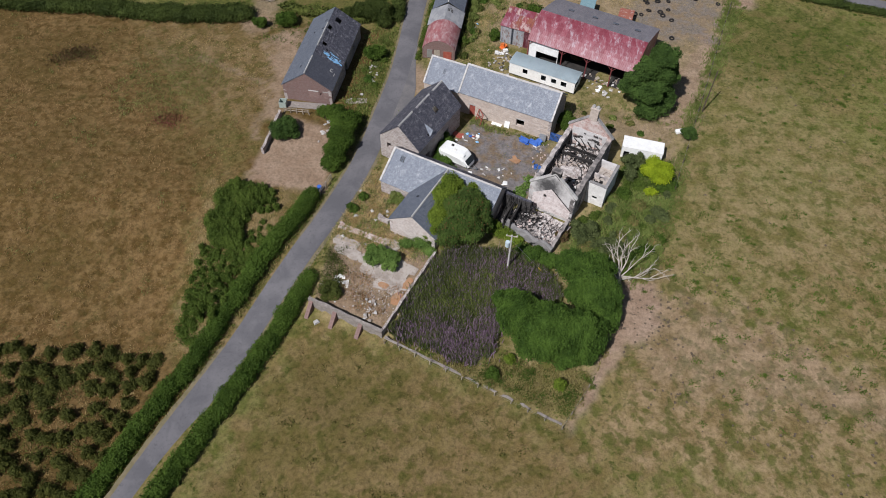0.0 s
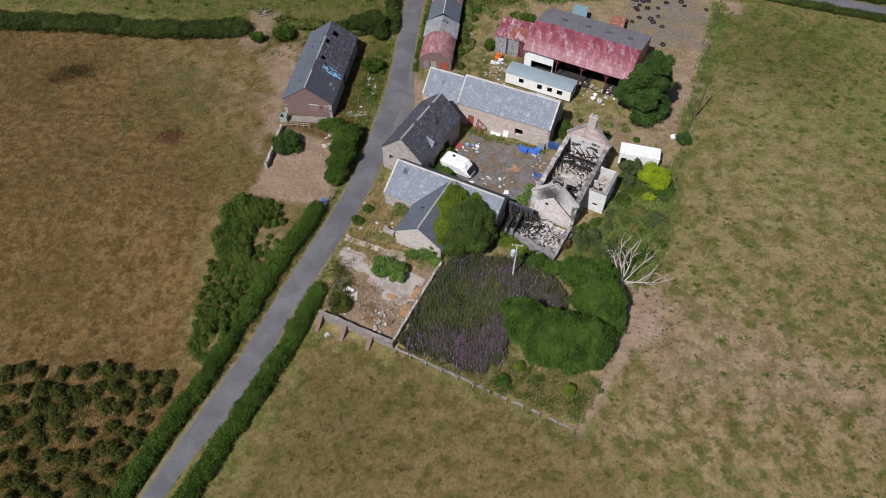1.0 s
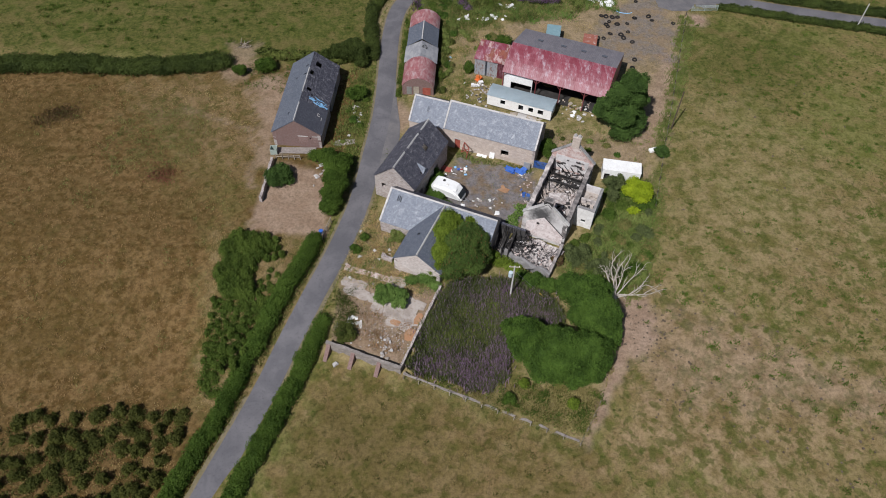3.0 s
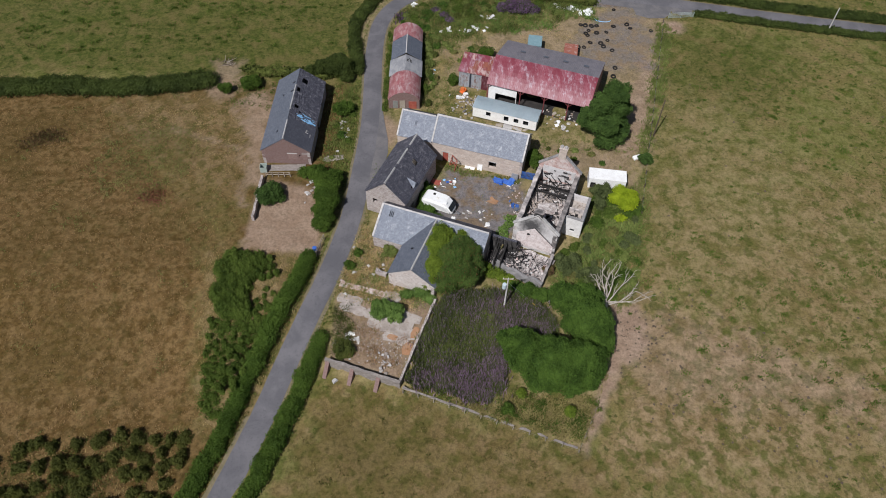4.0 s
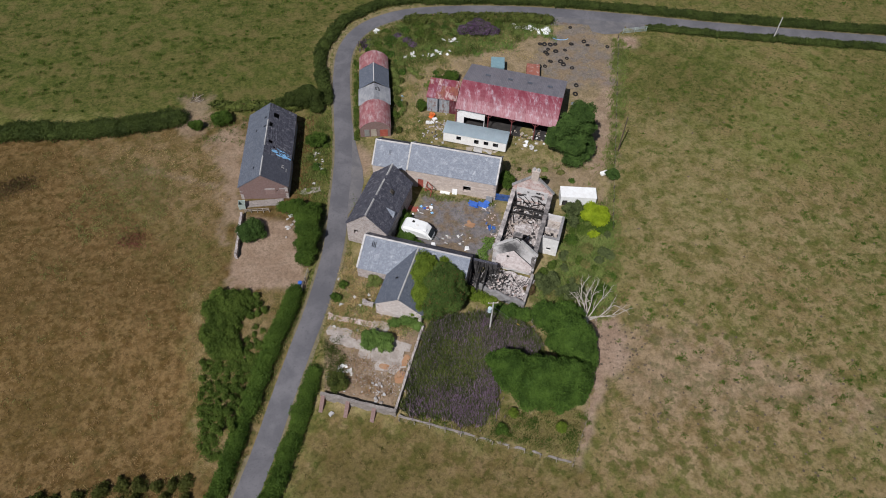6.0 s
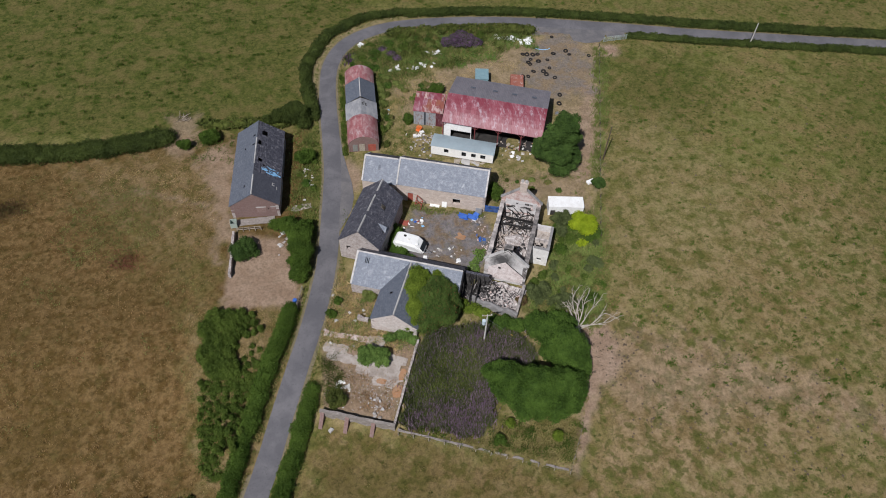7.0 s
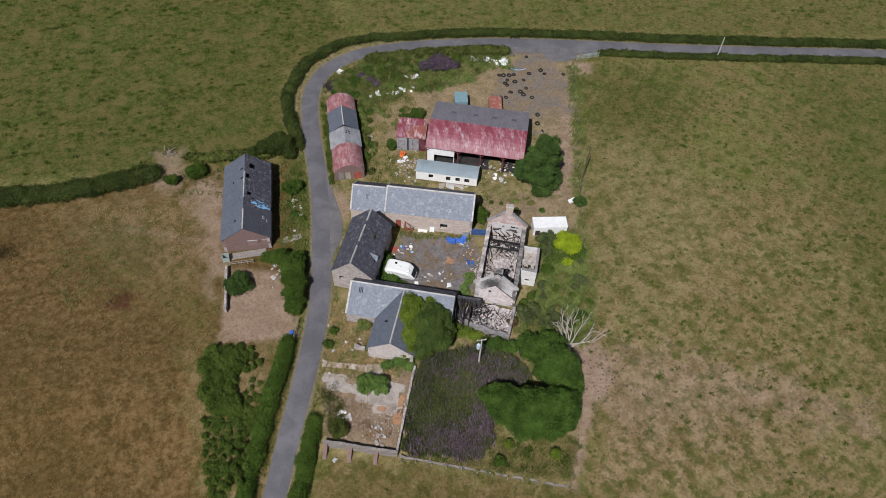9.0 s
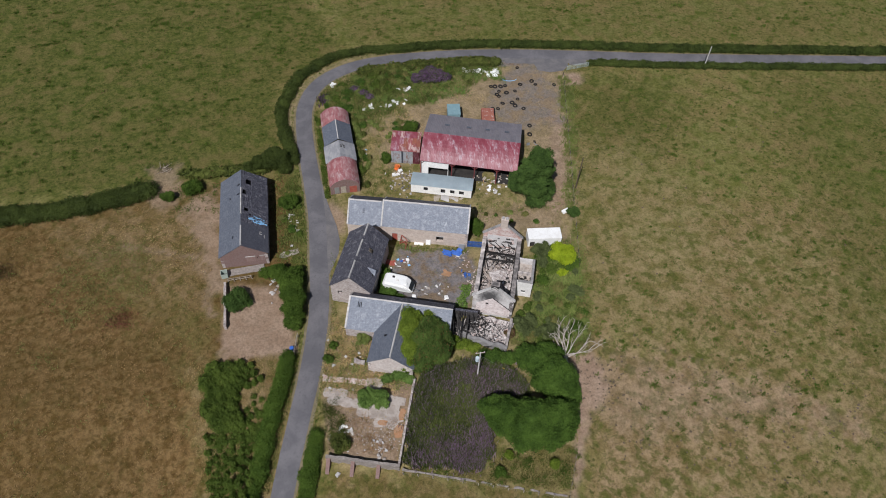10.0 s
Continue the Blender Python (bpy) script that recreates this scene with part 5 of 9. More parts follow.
for k in range(170):
    bm = bmesh.new()
    w = rr.uniform(0.06, 0.26)
    box(bm, -w, w, -w * 0.7, w * 0.7, -0.06, 0.08)
    part("rubble_piece", bm, rr.choice(("harl", "pink_rubble", "coping", "ash", "soot_black")), h.ob, "",
         pose(rr.uniform(0.9, HL - 1), rr.uniform(-2.5, 2.5), rr.uniform(2.0, 2.9), rr.uniform(-25, 25), rr.uniform(-25, 25), rr.uniform(0, 180)))
# eastern outshot, local x along the house, standing to its right
EX0, EX1, EW = 5.0, 10.2, 2.75
Y0 = -3.5 + 0.1
for args, m, mat, lab in (
        (((EX1 - EX0), 3.9, 0.35, [(1.2, 1.9, 2.2, 3.1), (3.2, 3.9, 2.2, 3.1)]), pose(EX0, Y0 - EW, 0), "limewash", ""),
        ((EW, 4.0, 0.35, [(0.95, 1.8, 1.0, 1.7)]), Matrix.Translation((EX0, Y0, 0)) @ Matrix.Rotation(-math.pi / 2, 4, "Z"), "limewash", "pale harled outshot wall with a small white window"),
        ((EW, 4.0, 0.35), Matrix.Translation((EX1, Y0 - EW, 0)) @ Matrix.Rotation(math.pi / 2, 4, "Z"), "harl", "")):
    part("outshot_wall", panel(*args, step=0.7, jit=0.03, seed=8), mat, h.ob, lab, m)
bm = bmesh.new()
box(bm, EX0 + 0.3, EX1 - 0.3, Y0 - EW + 0.3, Y0 + 0.1, 0, 2.8)
for k in range(14):
    w = rr.uniform(0.2, 0.5)
    box(bm, -w, w, -w * 0.6, w * 0.6, -0.1, 0.15, pose(rr.uniform(EX0 + 0.6, EX1 - 0.6), rr.uniform(Y0 - EW + 0.6, Y0 - 0.3), 2.85, rr.uniform(-20, 20), rr.uniform(-20, 20), rr.uniform(0, 180)))
part("outshot_floor", bm, "concrete", h.ob, "rubble-strewn upper floor of outshot")
bm = bmesh.new()
box(bm, EX0 + 0.36, EX0 + 2.15, Y0 - EW + 0.36, Y0 - 0.02, 2.7, 2.92)
part("burnt_floor", bm, "soot_black", h.ob, "burnt black floor")
bm = bmesh.new()
box(bm, EX0 - 0.02, EX1 + 0.02, Y0 - EW - 0.03, Y0 - EW + 0.40, 3.9, 4.02), box(bm, EX0 - 0.03, EX0 + 0.4, Y0 - EW + 0.41, Y0 - 0.2, 3.99, 4.1)
part("wall_head", bm, "dark_coping", h.ob, "sooty wall head")
bm = panel(EW - 0.3, 1.0, 0.2, [(0.9, 1.6, 0, 0.8)], 0.5, 0.04, None, 4)
part("partition", bm, "soot", h.ob, "", Matrix.Translation((EX0 + 2.4, Y0 - EW + 0.25, 2.8)) @ Matrix.Rotation(math.pi / 2, 4, "Z"))
for k in range(9):
    bm = bmesh.new()
    p = Vector((rr.uniform(EX0 + 0.6, EX0 + 2.1), rr.uniform(Y0 - EW + 0.5, Y0 - 0.3), 2.9))
    beam(bm, p, p + Vector((rr.uniform(-0.7, 0.7), rr.uniform(-0.7, 0.7), rr.uniform(0.1, 0.8))), 0.12, 0.12)
    part("charred_beam", bm, "char", h.ob)
bm = bmesh.new()
box(bm, 0.95, 1.8, 0.05, 0.1, 1.0, 1.7)
wf = part("window", bm, "white", h.ob, "small white window frame", Matrix.Translation((EX0, Y0, 0)) @ Matrix.Rotation(-math.pi / 2, 4, "Z"))
bm = bmesh.new()
box(bm, 1.03, 1.72, 0.035, 0.048, 1.3, 1.62)
part("pane", bm, "glass", wf, "", Matrix.Translation((EX0, Y0, 0)) @ Matrix.Rotation(-math.pi / 2, 4, "Z"))

# burnt low wing south of the house gable: footprint between the gable and the garden
r_ = thing("ruined_wing", "burnt-out roofless low wing full of charred rafters and ash", "ruin", (2.1, 64.4, 0), -31.5)
part("wall", panel(8.4, 1.7, 0.5, (), 0.6, 0.05, lambda x: 1.35 + 0.2 * math.sin(x * 2) + (0.25 if x > 6 else 0), 2), "dark_coping", r_, "low grey rubble wall")
part("wall", panel(5.2, 3.2, 0.45, (), 0.6, 0.05, lambda x: 1.3 + 0.3 * x - 0.3 * abs(math.sin(x * 2.2)), 3), "soot_wall", r_, "broken sooty side wall",
     Matrix.Translation((8.4, 0, 0)) @ Matrix.Rotation(math.radians(97), 4, "Z"))
part("wall", panel(4.6, 2.4, 0.45, (), 0.6, 0.05, lambda x: 1.3 - 0.4 * abs(math.sin(x)), 4), "soot", r_, "",
     Matrix.Translation((0.4, 4.9, 0)) @ Matrix.Rotation(math.radians(-97), 4, "Z"))
bm = bmesh.new()
bmesh.ops.create_grid(bm, x_segments=34, y_segments=22, size=0.5)
for v in bm.verts:
    x, y = (v.co.x + 0.5) * 7.7 + 0.35, (v.co.y + 0.5) * 5.0 + 0.35
    z = 0.45 + 0.5 * noise.noise((x * 0.6, y * 0.6, 5)) + 0.35 * noise.noise((x * 2, y * 2, 2)) + 0.9 * max(0, (y - 3) / 2.5) * max(0, (x - 3) / 5)
    v.co = (x, y, max(0.02, z))
part("debris_mound", bm, "wing_ash", r_, "pale ash, plaster and broken stone")
bm = bmesh.new()
bmesh.ops.create_grid(bm, x_segments=22, y_segments=22, size=0.5)
for v in bm.verts:
    x, y = (v.co.x + 0.5) * 5.8 + 0.4, (v.co.y + 0.5) * 4.8 + 0.4
    v.co = (x, y, 0.62 + 0.5 * noise.noise((x * 0.6, y * 0.6, 5)) + 0.35 * noise.noise((x * 2, y * 2, 12)) - 0.26 * max(0, x - 2.6) - 0.25 * max(0, y - 3.0) + 0.2 * noise.noise((x * 5, y * 5, 2)))
part("char_heap", bm, "ash_dark", r_, "black charred debris")
for k in range(44):
    bm = bmesh.new()
    x, y = 0.5 + 6.4 * rr.random() ** 1.7, rr.uniform(0.6, 4.0)
    a = rr.choice((1.2, 1.6, 2.0, 0.6, 2.6)) + rr.uniform(-0.3, 0.3)
    ln = rr.uniform(0.8, 3.4)
    p = Vector((x, y, rr.uniform(0.7, 1.35)))
    q = p + Vector((ln * math.cos(a), ln * math.sin(a), rr.uniform(-0.4, 0.9)))
    q.x, q.y = min(max(q.x, 0.5), 7.8), min(max(q.y, 0.5), 5.0)
    beam(bm, p, q, rr.uniform(0.04, 0.11), rr.uniform(0.04, 0.11))
    part("charred_beam", bm, "char", r_)
for k in range(280):
    bm = bmesh.new()
    w = rr.uniform(0.04, 0.19)
    box(bm, -w, w, -w * 0.7, w * 0.7, -0.06, 0.08)
    x = rr.uniform(0.8, 7.8)
    dark = rr.random() < 0.80 - 0.10 * x
    part("rubble_piece", bm, rr.choice(("soot_black", "ash_dark") if dark else ("harl", "ash", "pink_rubble", "scar", "soot_wall")), r_, "",
         pose(x, rr.uniform(0.6, 4.8), rr.uniform(0.6, 1.1), rr.uniform(-25, 25), rr.uniform(-25, 25), rr.uniform(0, 180)))
# plastered scar of its roof on the house gable
bm = bmesh.new()
pr_ = [(-3.0, 0.6), (2.75, 0.6), (2.75, 3.2), (0.1, 5.2), (-3.0, 2.35)]
g0, g1 = [bm.verts.new((-0.03, y, z)) for y, z in pr_], [bm.verts.new((0.05, y, z)) for y, z in pr_]
bm.faces.new(g0), bm.faces.new(g1[::-1])
for i in range(5):
    bm.faces.new((g0[(i + 1) % 5], g0[i], g1[i], g1[(i + 1) % 5]))
part("roof_scar", bm, "scar", h.ob, "pale plastered outline of the lost lower roof", pose(-0.02, 0, 0))
bm = bmesh.new()
beam(bm, (-0.06, 0.1, 5.26), (-0.06, -3.05, 2.38), 0.06, 0.12)
part("flashing", bm, "soot_black", h.ob, "dark line of old roof flashing")
# near-black disc on the plaster, painted for the dark inside the hole
bm = bmesh.new()
bar(bm, (-0.075, 0.95, 3.55), (0.02, 0.95, 3.55), 0.24, 0.24, 12)
part("flue_opening", bm, "void", h.ob, "black round pipe hole")
bm = bmesh.new()
bmesh.ops.create_grid(bm, x_segments=14, y_segments=10, size=0.5)
for v in bm.verts:
    x, y = v.co.x * 2.0, v.co.y * 3.1
    edge = 1 - 0.16 * abs(noise.noise((x * 2.2, y * 2.2, 4)))
    v.co = (x * edge, y * edge, 0.10 * noise.noise((x, y, 7)))
bmesh.ops.solidify(bm, geom=bm.faces[:], thickness=0.09)
part("ceiling_slab", bm, "ash", h.ob, "large pale slab of fallen ceiling", pose(6.3, -0.3, 3.1, 7, -12, 28))
# rafters between the low range and the house
c_ = thing("burnt_roof_frame", "charred rafters and slate edge over a burnt passage", "ruin", (1.7, 66.75, 0), -18)
for k in range(8):
    bm = bmesh.new()
    x = 0.2 + k * 0.42 + rr.uniform(-0.12, 0.12)
    beam(bm, (x, 1.2, 3.1 + rr.uniform(-0.1, 0.1)), (x + rr.uniform(-0.3, 0.5), rr.choice((-3.0, -2.4, -1.2, -0.2)) + rr.uniform(-0.3, 0.3), rr.choice((2.0, 1.6, 0.9)) + rr.uniform(-0.3, 0.2)), 0.09, 0.15)
    part("charred_beam", bm, "char", c_)
bm = bmesh.new()
beam(bm, (0, 1.2, 3.25), (4.0, 1.3, 3.0), 0.35, 0.2)
part("wall_plate", bm, "slate_dark_and_shade", c_, "dark slate-topped wall head")
part("wall", panel(4.0, 3.0, 0.4, [(1.2, 2.2, 0, 2.0)], 0.7, 0.04, None, 6), "soot_black", c_, "sooty passage wall", pose(0, 1.0, 0))
for x in (1.5, 2.5):
    bm = bmesh.new()
    box(bm, x, x + 0.16, -2.6, 0.9, 0.1, 2.3)
    part("charred_partition", bm, "char", c_)
bm = bmesh.new()
box(bm, -0.2, 3.9, -3.2, 1.0, -0.1, 0.12)
part("floor", bm, "soot_black", c_)
for k in range(46):
    bm = bmesh.new()
    w = rr.uniform(0.06, 0.24)
    box(bm, -w, w, -w * 0.6, w * 0.6, -0.05, 0.08)
    part("rubble_piece", bm, rr.choice(("ash", "scar", "soot_wall", "soot_black", "pink_rubble")), c_, "",
         pose(rr.uniform(0.0, 3.7), rr.uniform(-3.0, 0.8), rr.uniform(0.15, 0.5), rr.uniform(-25, 25), rr.uniform(-25, 25), rr.uniform(0, 180)))


# ---- sheeted barns ----
def sheet_run(parent, name, prof, x0, x1, mats, sheet=1.0, lap=0.02, rows=None, seed=1, thick=0.025):
    """Roof sheets laid along a profile of (y, z) points: each sheet is a piece of its own, slightly proud of its neighbour."""
    r = random.Random(seed)
    n = max(1, round((x1 - x0) / sheet))
    w = (x1 - x0) / n
    meshes = {}
    for j, (p0, p1) in enumerate(rows):
        pts = prof[p0:p1 + 1]
        for i in range(n):
            mat = r.choice(mats)
            key = (j, mat, (i + j) % 2)
            if key not in meshes:
                bm = bmesh.new()
                lift = 0.012 * ((i + j) % 2) + 0.008 * j
                cols = 7
                top, bot = [], []
                for y, z in pts:
                    top.append([bm.verts.new((-lap + (w + 2 * lap) * k / (cols - 1), y, z + lift + thick + 0.018 * (k % 2))) for k in range(cols)])
                    bot.append([bm.verts.new((-lap + (w + 2 * lap) * k / (cols - 1), y, z + lift + 0.018 * (k % 2))) for k in (0, cols - 1)])
                for q in range(len(pts) - 1):
                    for k in range(cols - 1):
                        bm.faces.new((top[q][k], top[q][k + 1], top[q + 1][k + 1], top[q + 1][k]))
                    bm.faces.new((bot[q][0], bot[q + 1][0], bot[q + 1][1], bot[q][1]))
                    bm.faces.new((bot[q][0], top[q][0], top[q + 1][0], bot[q + 1][0]))
                    bm.faces.new((bot[q][1], bot[q + 1][1], top[q + 1][-1], top[q][-1]))
                for q in (0, -1):
                    bm.faces.new([*top[q], bot[q][1], bot[q][0]])
                bmesh.ops.recalc_face_normals(bm, faces=bm.faces[:])
                ob = part(name, bm, mat, parent)
                meshes[key] = ob.data
            else:
                ob = new(name, meshes[key])
                ob.parent = parent
            ob.matrix_local = pose(x0 + i * w, 0, r.uniform(0, 0.012))


def arc(y0, z0, y1, z1, bulge, n):
    """Profile from (y0, z0) to (y1, z1), bowed outwards."""
    out = []
    for i in range(n + 1):
        t = i / n
        b_ = bulge * 4 * t * (1 - t)
        dy, dz = y1 - y0, z1 - z0
        ln = math.hypot(dy, dz)
        out.append((y0 + dy * t - dz / ln * b_, z0 + dz * t + dy / ln * b_))
    return out


# red Dutch barn: local x along its front eave
BX = math.degrees(math.atan2(95.6 - 101.7, 20.0 - 2.3))
barn = thing("hay_barn", "large open-fronted barn with faded red curved sheet roof", "barn", (2.3, 101.7, 0), BX)
BL, BD = 18.7, 13.4
front = arc(0, 4.3, 5.2, 7.0, 0.55, 8)
sheet_run(barn, "roof_sheet", front, 0, BL, ["red_sheet"], 1.0, rows=[(0, 3), (3, 6), (6, 8)], seed=5)
back = [(5.2, 7.0), (7.9, 6.2), (10.6, 5.4), (13.4, 4.5)]
sheet_run(barn, "roof_sheet", back, 0.0, BL, ["grey_sheet"], 1.0, rows=[(0, 1), (1, 2), (2, 3)], seed=6)
for x in (3.6, 7.9, 11.6, 15.4):
    bm = bmesh.new()
    box(bm, x, x + 0.9, 8.6, 9.3, 6.05, 6.085)
    part("rooflight", bm, "slate_mid", barn, "dull rooflight sheet", Matrix.Translation((0, 8.9, 6.1)) @ Matrix.Rotation(-0.28, 4, "X") @ Matrix.Translation((0, -8.9, -6.06)))
for x in (0.15, 6.2, 10.6, 14.9, BL - 0.2):
    bm = bmesh.new()
    beam(bm, (x, 0.35, 0), (x, 0.35, 4.3), 0.16, 0.16)
    beam(bm, (x, 0.35, 3.3), (x + 0.9, 0.35, 4.25), 0.07, 0.07)
    if x > 1:
        beam(bm, (x, 0.35, 3.3), (x - 0.9, 0.35, 4.25), 0.07, 0.07)
    part("post", bm, "maroon", barn, "dark red-painted steel post with braces")
bm = bmesh.new()
beam(bm, (0, 0.3, 4.22), (BL, 0.3, 4.22), 0.1, 0.18)
part("eaves_beam", bm, "maroon", barn)
part("side_wall", panel(BD - 0.4, 4.3, 0.15, (), 1.2, 0.01), "rust_sheet", barn, "", Matrix.Translation((0.05, BD - 0.2, 0)) @ Matrix.Rotation(-math.pi / 2, 4, "Z"))
part("side_wall", panel(BD - 0.4, 4.3, 0.15, (), 1.2, 0.01), "red_sheet", barn, "", Matrix.Translation((BL - 0.05, 0.2, 0)) @ Matrix.Rotation(math.pi / 2, 4, "Z"))
part("back_wall", panel(BL, 4.4, 0.15, (), 1.5, 0.01), "grey_sheet", barn, "", Matrix.Translation((BL, BD - 0.1, 0)) @ Matrix.Rotation(math.pi, 4, "Z"))
for s, x in ((1, 0.02), (-1, BL - 0.17)):
    bm = bmesh.new()
    out = [(0.1, 4.2), *[(y, z - 0.03) for y, z in front], (13.2, 4.5), (13.2, 4.2)]
    g0, g1 = [bm.verts.new((x, y, z)) for y, z in out], [bm.verts.new((x + 0.15, y, z)) for y, z in out]
    bm.faces.new(g0), bm.faces.new(g1[::-1])
    for i in range(len(out)):
        j = (i + 1) % len(out)
        bm.faces.new((g0[j], g0[i], g1[i], g1[j]))
    bmesh.ops.recalc_face_normals(bm, faces=bm.faces[:])
    part("gable_sheet", bm, "red_sheet", barn)
part("front_wall", panel(5.4, 4.2, 0.2, [(1.5, 5.3, 0.0, 2.3)], 1.0, 0.01), "white", barn, "white-painted block wall beside the open bays", pose(0.1, 0.5, 0))
# the shade under the barn roof is put into a near-black floor
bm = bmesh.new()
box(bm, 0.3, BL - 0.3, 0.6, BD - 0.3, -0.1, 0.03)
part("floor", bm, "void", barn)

# lean-to of zinc sheets at its west end
lean = thing("sheet_shed", "small shed of zinc sheets with rusted red roof", "shed", (-2.6, 106.4, 0), -15)
for x0, x1, mt in ((0, 1.1, "zinc"), (1.1, 2.0, "zinc"), (2.0, 2.35, "slate_mid"), (2.35, 3.4, "zinc"), (3.4, 4.3, "zinc"), (4.3, 5.6, "red_sheet")):
    bm = bmesh.new()
    n = 8
    a_ = [[bm.verts.new((x0 + (x1 - x0) * k / n, 0.04 * (k % 2) + d_, z)) for k in range(n + 1)] for z in (0, 3.35) for d_ in (0,)]
    for k in range(n):
        bm.faces.new((a_[0][k], a_[0][k + 1], a_[1][k + 1], a_[1][k]))
    bmesh.ops.solidify(bm, geom=bm.faces[:], thickness=0.03)
    part("wall_sheet", bm, mt, lean)
part("side_wall", panel(4.3, 3.5, 0.1, (), 1, 0.01), "zinc", lean, "", Matrix.Translation((0, 4.4, 0)) @ Matrix.Rotation(-math.pi / 2, 4, "Z"))
sheet_run(lean, "roof_sheet", [(-0.2, 3.4), (1.5, 3.75), (3.0, 4.05), (4.6, 4.3)], -0.15, 5.6, ["rust_sheet", "red_sheet", "rust_sheet"], 0.8, rows=[(0, 1), (1, 2), (2, 3)], seed=9)
bm = bmesh.new()
box(bm, 0.05, 5.5, 4.3, 4.4, 0, 4.2)
part("back_wall", bm, "rust_sheet", lean)

# long roadside shed in four lengths
hut = thing("roadside_shed", "long narrow shed with red, grey and slate roof lengths", "shed", (-15.35, 99.55, 0), 90)
W_ = 5.75
half = arc(0, 1.95, -W_ / 2, 3.75, -0.42, 6)
barrel = half + [(-W_ - y, z) for y, z in half[-2::-1]]
def hut_sheet(x0, x1, prof, mats, seed, sheet=0.9):
    k = len(prof) - 1
    cuts = [(0, k // 2), (k // 2, k)]
    sheet_run(hut, "roof_sheet", prof, x0, x1, mats, sheet, rows=cuts, seed=seed)
hut_sheet(0, 6.2, barrel, ["red_hut"], 1)
hut_sheet(6.2, 10.9, [(0.15, 2.2), (-W_ / 2, 3.75), (-W_ - 0.15, 2.2)], ["pale_sheet"], 2)
hut_sheet(10.9, 16.6, [(0.0, 2.3), (-W_ / 2, 4.1), (-W_, 2.3)], ["slate_mid"], 3, 5.7)
hut_sheet(16.6, 20.9, barrel, ["red_hut"], 4)
bm = bmesh.new()
bar(bm, (10.9, -W_ / 2, 4.14), (16.6, -W_ / 2, 4.14), 0.1)
part("ridge", bm, "coping", hut)
# near-black plates on the sheets paint the shade inside the gaps
for k, (x0, x1, z0, z1) in enumerate(((9.0, 9.25, -0.5, 0), (9.4, 9.65, -0.5, 0), (9.0, 9.25, -1.0, -0.6), (9.4, 9.65, -1.0, -0.6), (9.8, 10.0, -0.8, -0.4))):
    bm = bmesh.new()
    yc = (z0 + z1) / 2 - 0.1
    box(bm, x0, x1, -0.19, 0.19, 0, 0.02)
    part("roof_gap", bm, "void", hut, "dark gap where sheeting is lost", Matrix.Translation((0, -W_ / 2 + yc, 3.82 + 0.51 * yc)) @ Matrix.Rotation(0.472, 4, "X"))
part("side_wall", panel(20.9, 1.95, 0.2, (), 1.5, 0.02), "brick", hut, "", Matrix.Translation((20.9, -0.1, 0)) @ Matrix.Rotation(math.pi, 4, "Z"))
part("side_wall", panel(20.9, 1.95, 0.2, [(4, 5, 0, 1.8), (12, 13, 0, 1.8)], 1.5, 0.02), "brick", hut, "", pose(0, -W_ + 0.1, 0))
for x, hs in ((0.05, [(1.9, 3.0, 0, 1.9)]), (20.65, [])):
    bm = panel(W_ - 0.2, 1.95, 0.2, hs, 1.2, 0.01)
    out = [(0.0, 1.95), *[(-y - 0.1, z - 0.04) for y, z in barrel[1:-1]], (W_ - 0.2, 1.95)]
    g0, g1 = [bm.verts.new((a, 0, c)) for a, c in out], [bm.verts.new((a, 0.2, c)) for a, c in out]
    bm.faces.new(g0), bm.faces.new(g1[::-1])
    for i in range(len(out) - 1):
        bm.faces.new((g0[i + 1], g0[i], g1[i], g1[i + 1]))
    bmesh.ops.recalc_face_normals(bm, faces=bm.faces[:])
    part("end_wall", bm, "brick", hut, "weathered brick end wall", Matrix.Translation((x, -0.1, 0)) @ Matrix.Rotation(-math.pi / 2, 4, "Z"))
bm = bmesh.new()
for i in range(6):
    box(bm, 1.95 + i * 0.17, 2.1 + i * 0.17, 0.05, 0.1, 0.05, 1.85)
part("door", bm, "timber", hut, "grey plank door", Matrix.Translation((0.05, -0.1, 0)) @ Matrix.Rotation(-math.pi / 2, 4, "Z"))
for k, (y, z, w_, mt) in enumerate(((0.75, 0.2, 0.9, "steel"), (3.6, 0.1, 1.4, "red_paint"))):
    bm = bmesh.new()
    box(bm, y, y + w_, -0.04, 0.02, z, z + 1.6)
    part("board", bm, mt, hut, "", Matrix.Translation((0.02, -0.1, 0)) @ Matrix.Rotation(-math.pi / 2, 4, "Z"))

# derelict static caravan
st = thing("mobile_home", "derelict cream mobile home with pale blue roof and gaping windows", "mobile home", (-0.15, 97.5, 0), math.degrees(math.atan2(-3.6, 11.0)))
SL, SD = 11.6, 3.1
wins = [(2.4, 3.3, 1.3, 2.2), (5.7, 6.6, 1.1, 2.15), (7.5, 8.4, 1.2, 2.15), (9.2, 10.2, 1.2, 2.15)]
part("wall", panel(SL, 2.1, 0.08, [(a, b_, c - 0.5, d - 0.5) for a, b_, c, d in wins], 1.2, 0.012), "cream", st, "stained cream side panels", pose(0, 0, 0.5))
part("wall", panel(SL, 2.1, 0.08, [(3, 4, 0.7, 1.5), (7, 8, 0.7, 1.5)], 1.2, 0.012), "cream", st, "", Matrix.Translation((SL, SD, 0.5)) @ Matrix.Rotation(math.pi, 4, "Z"))
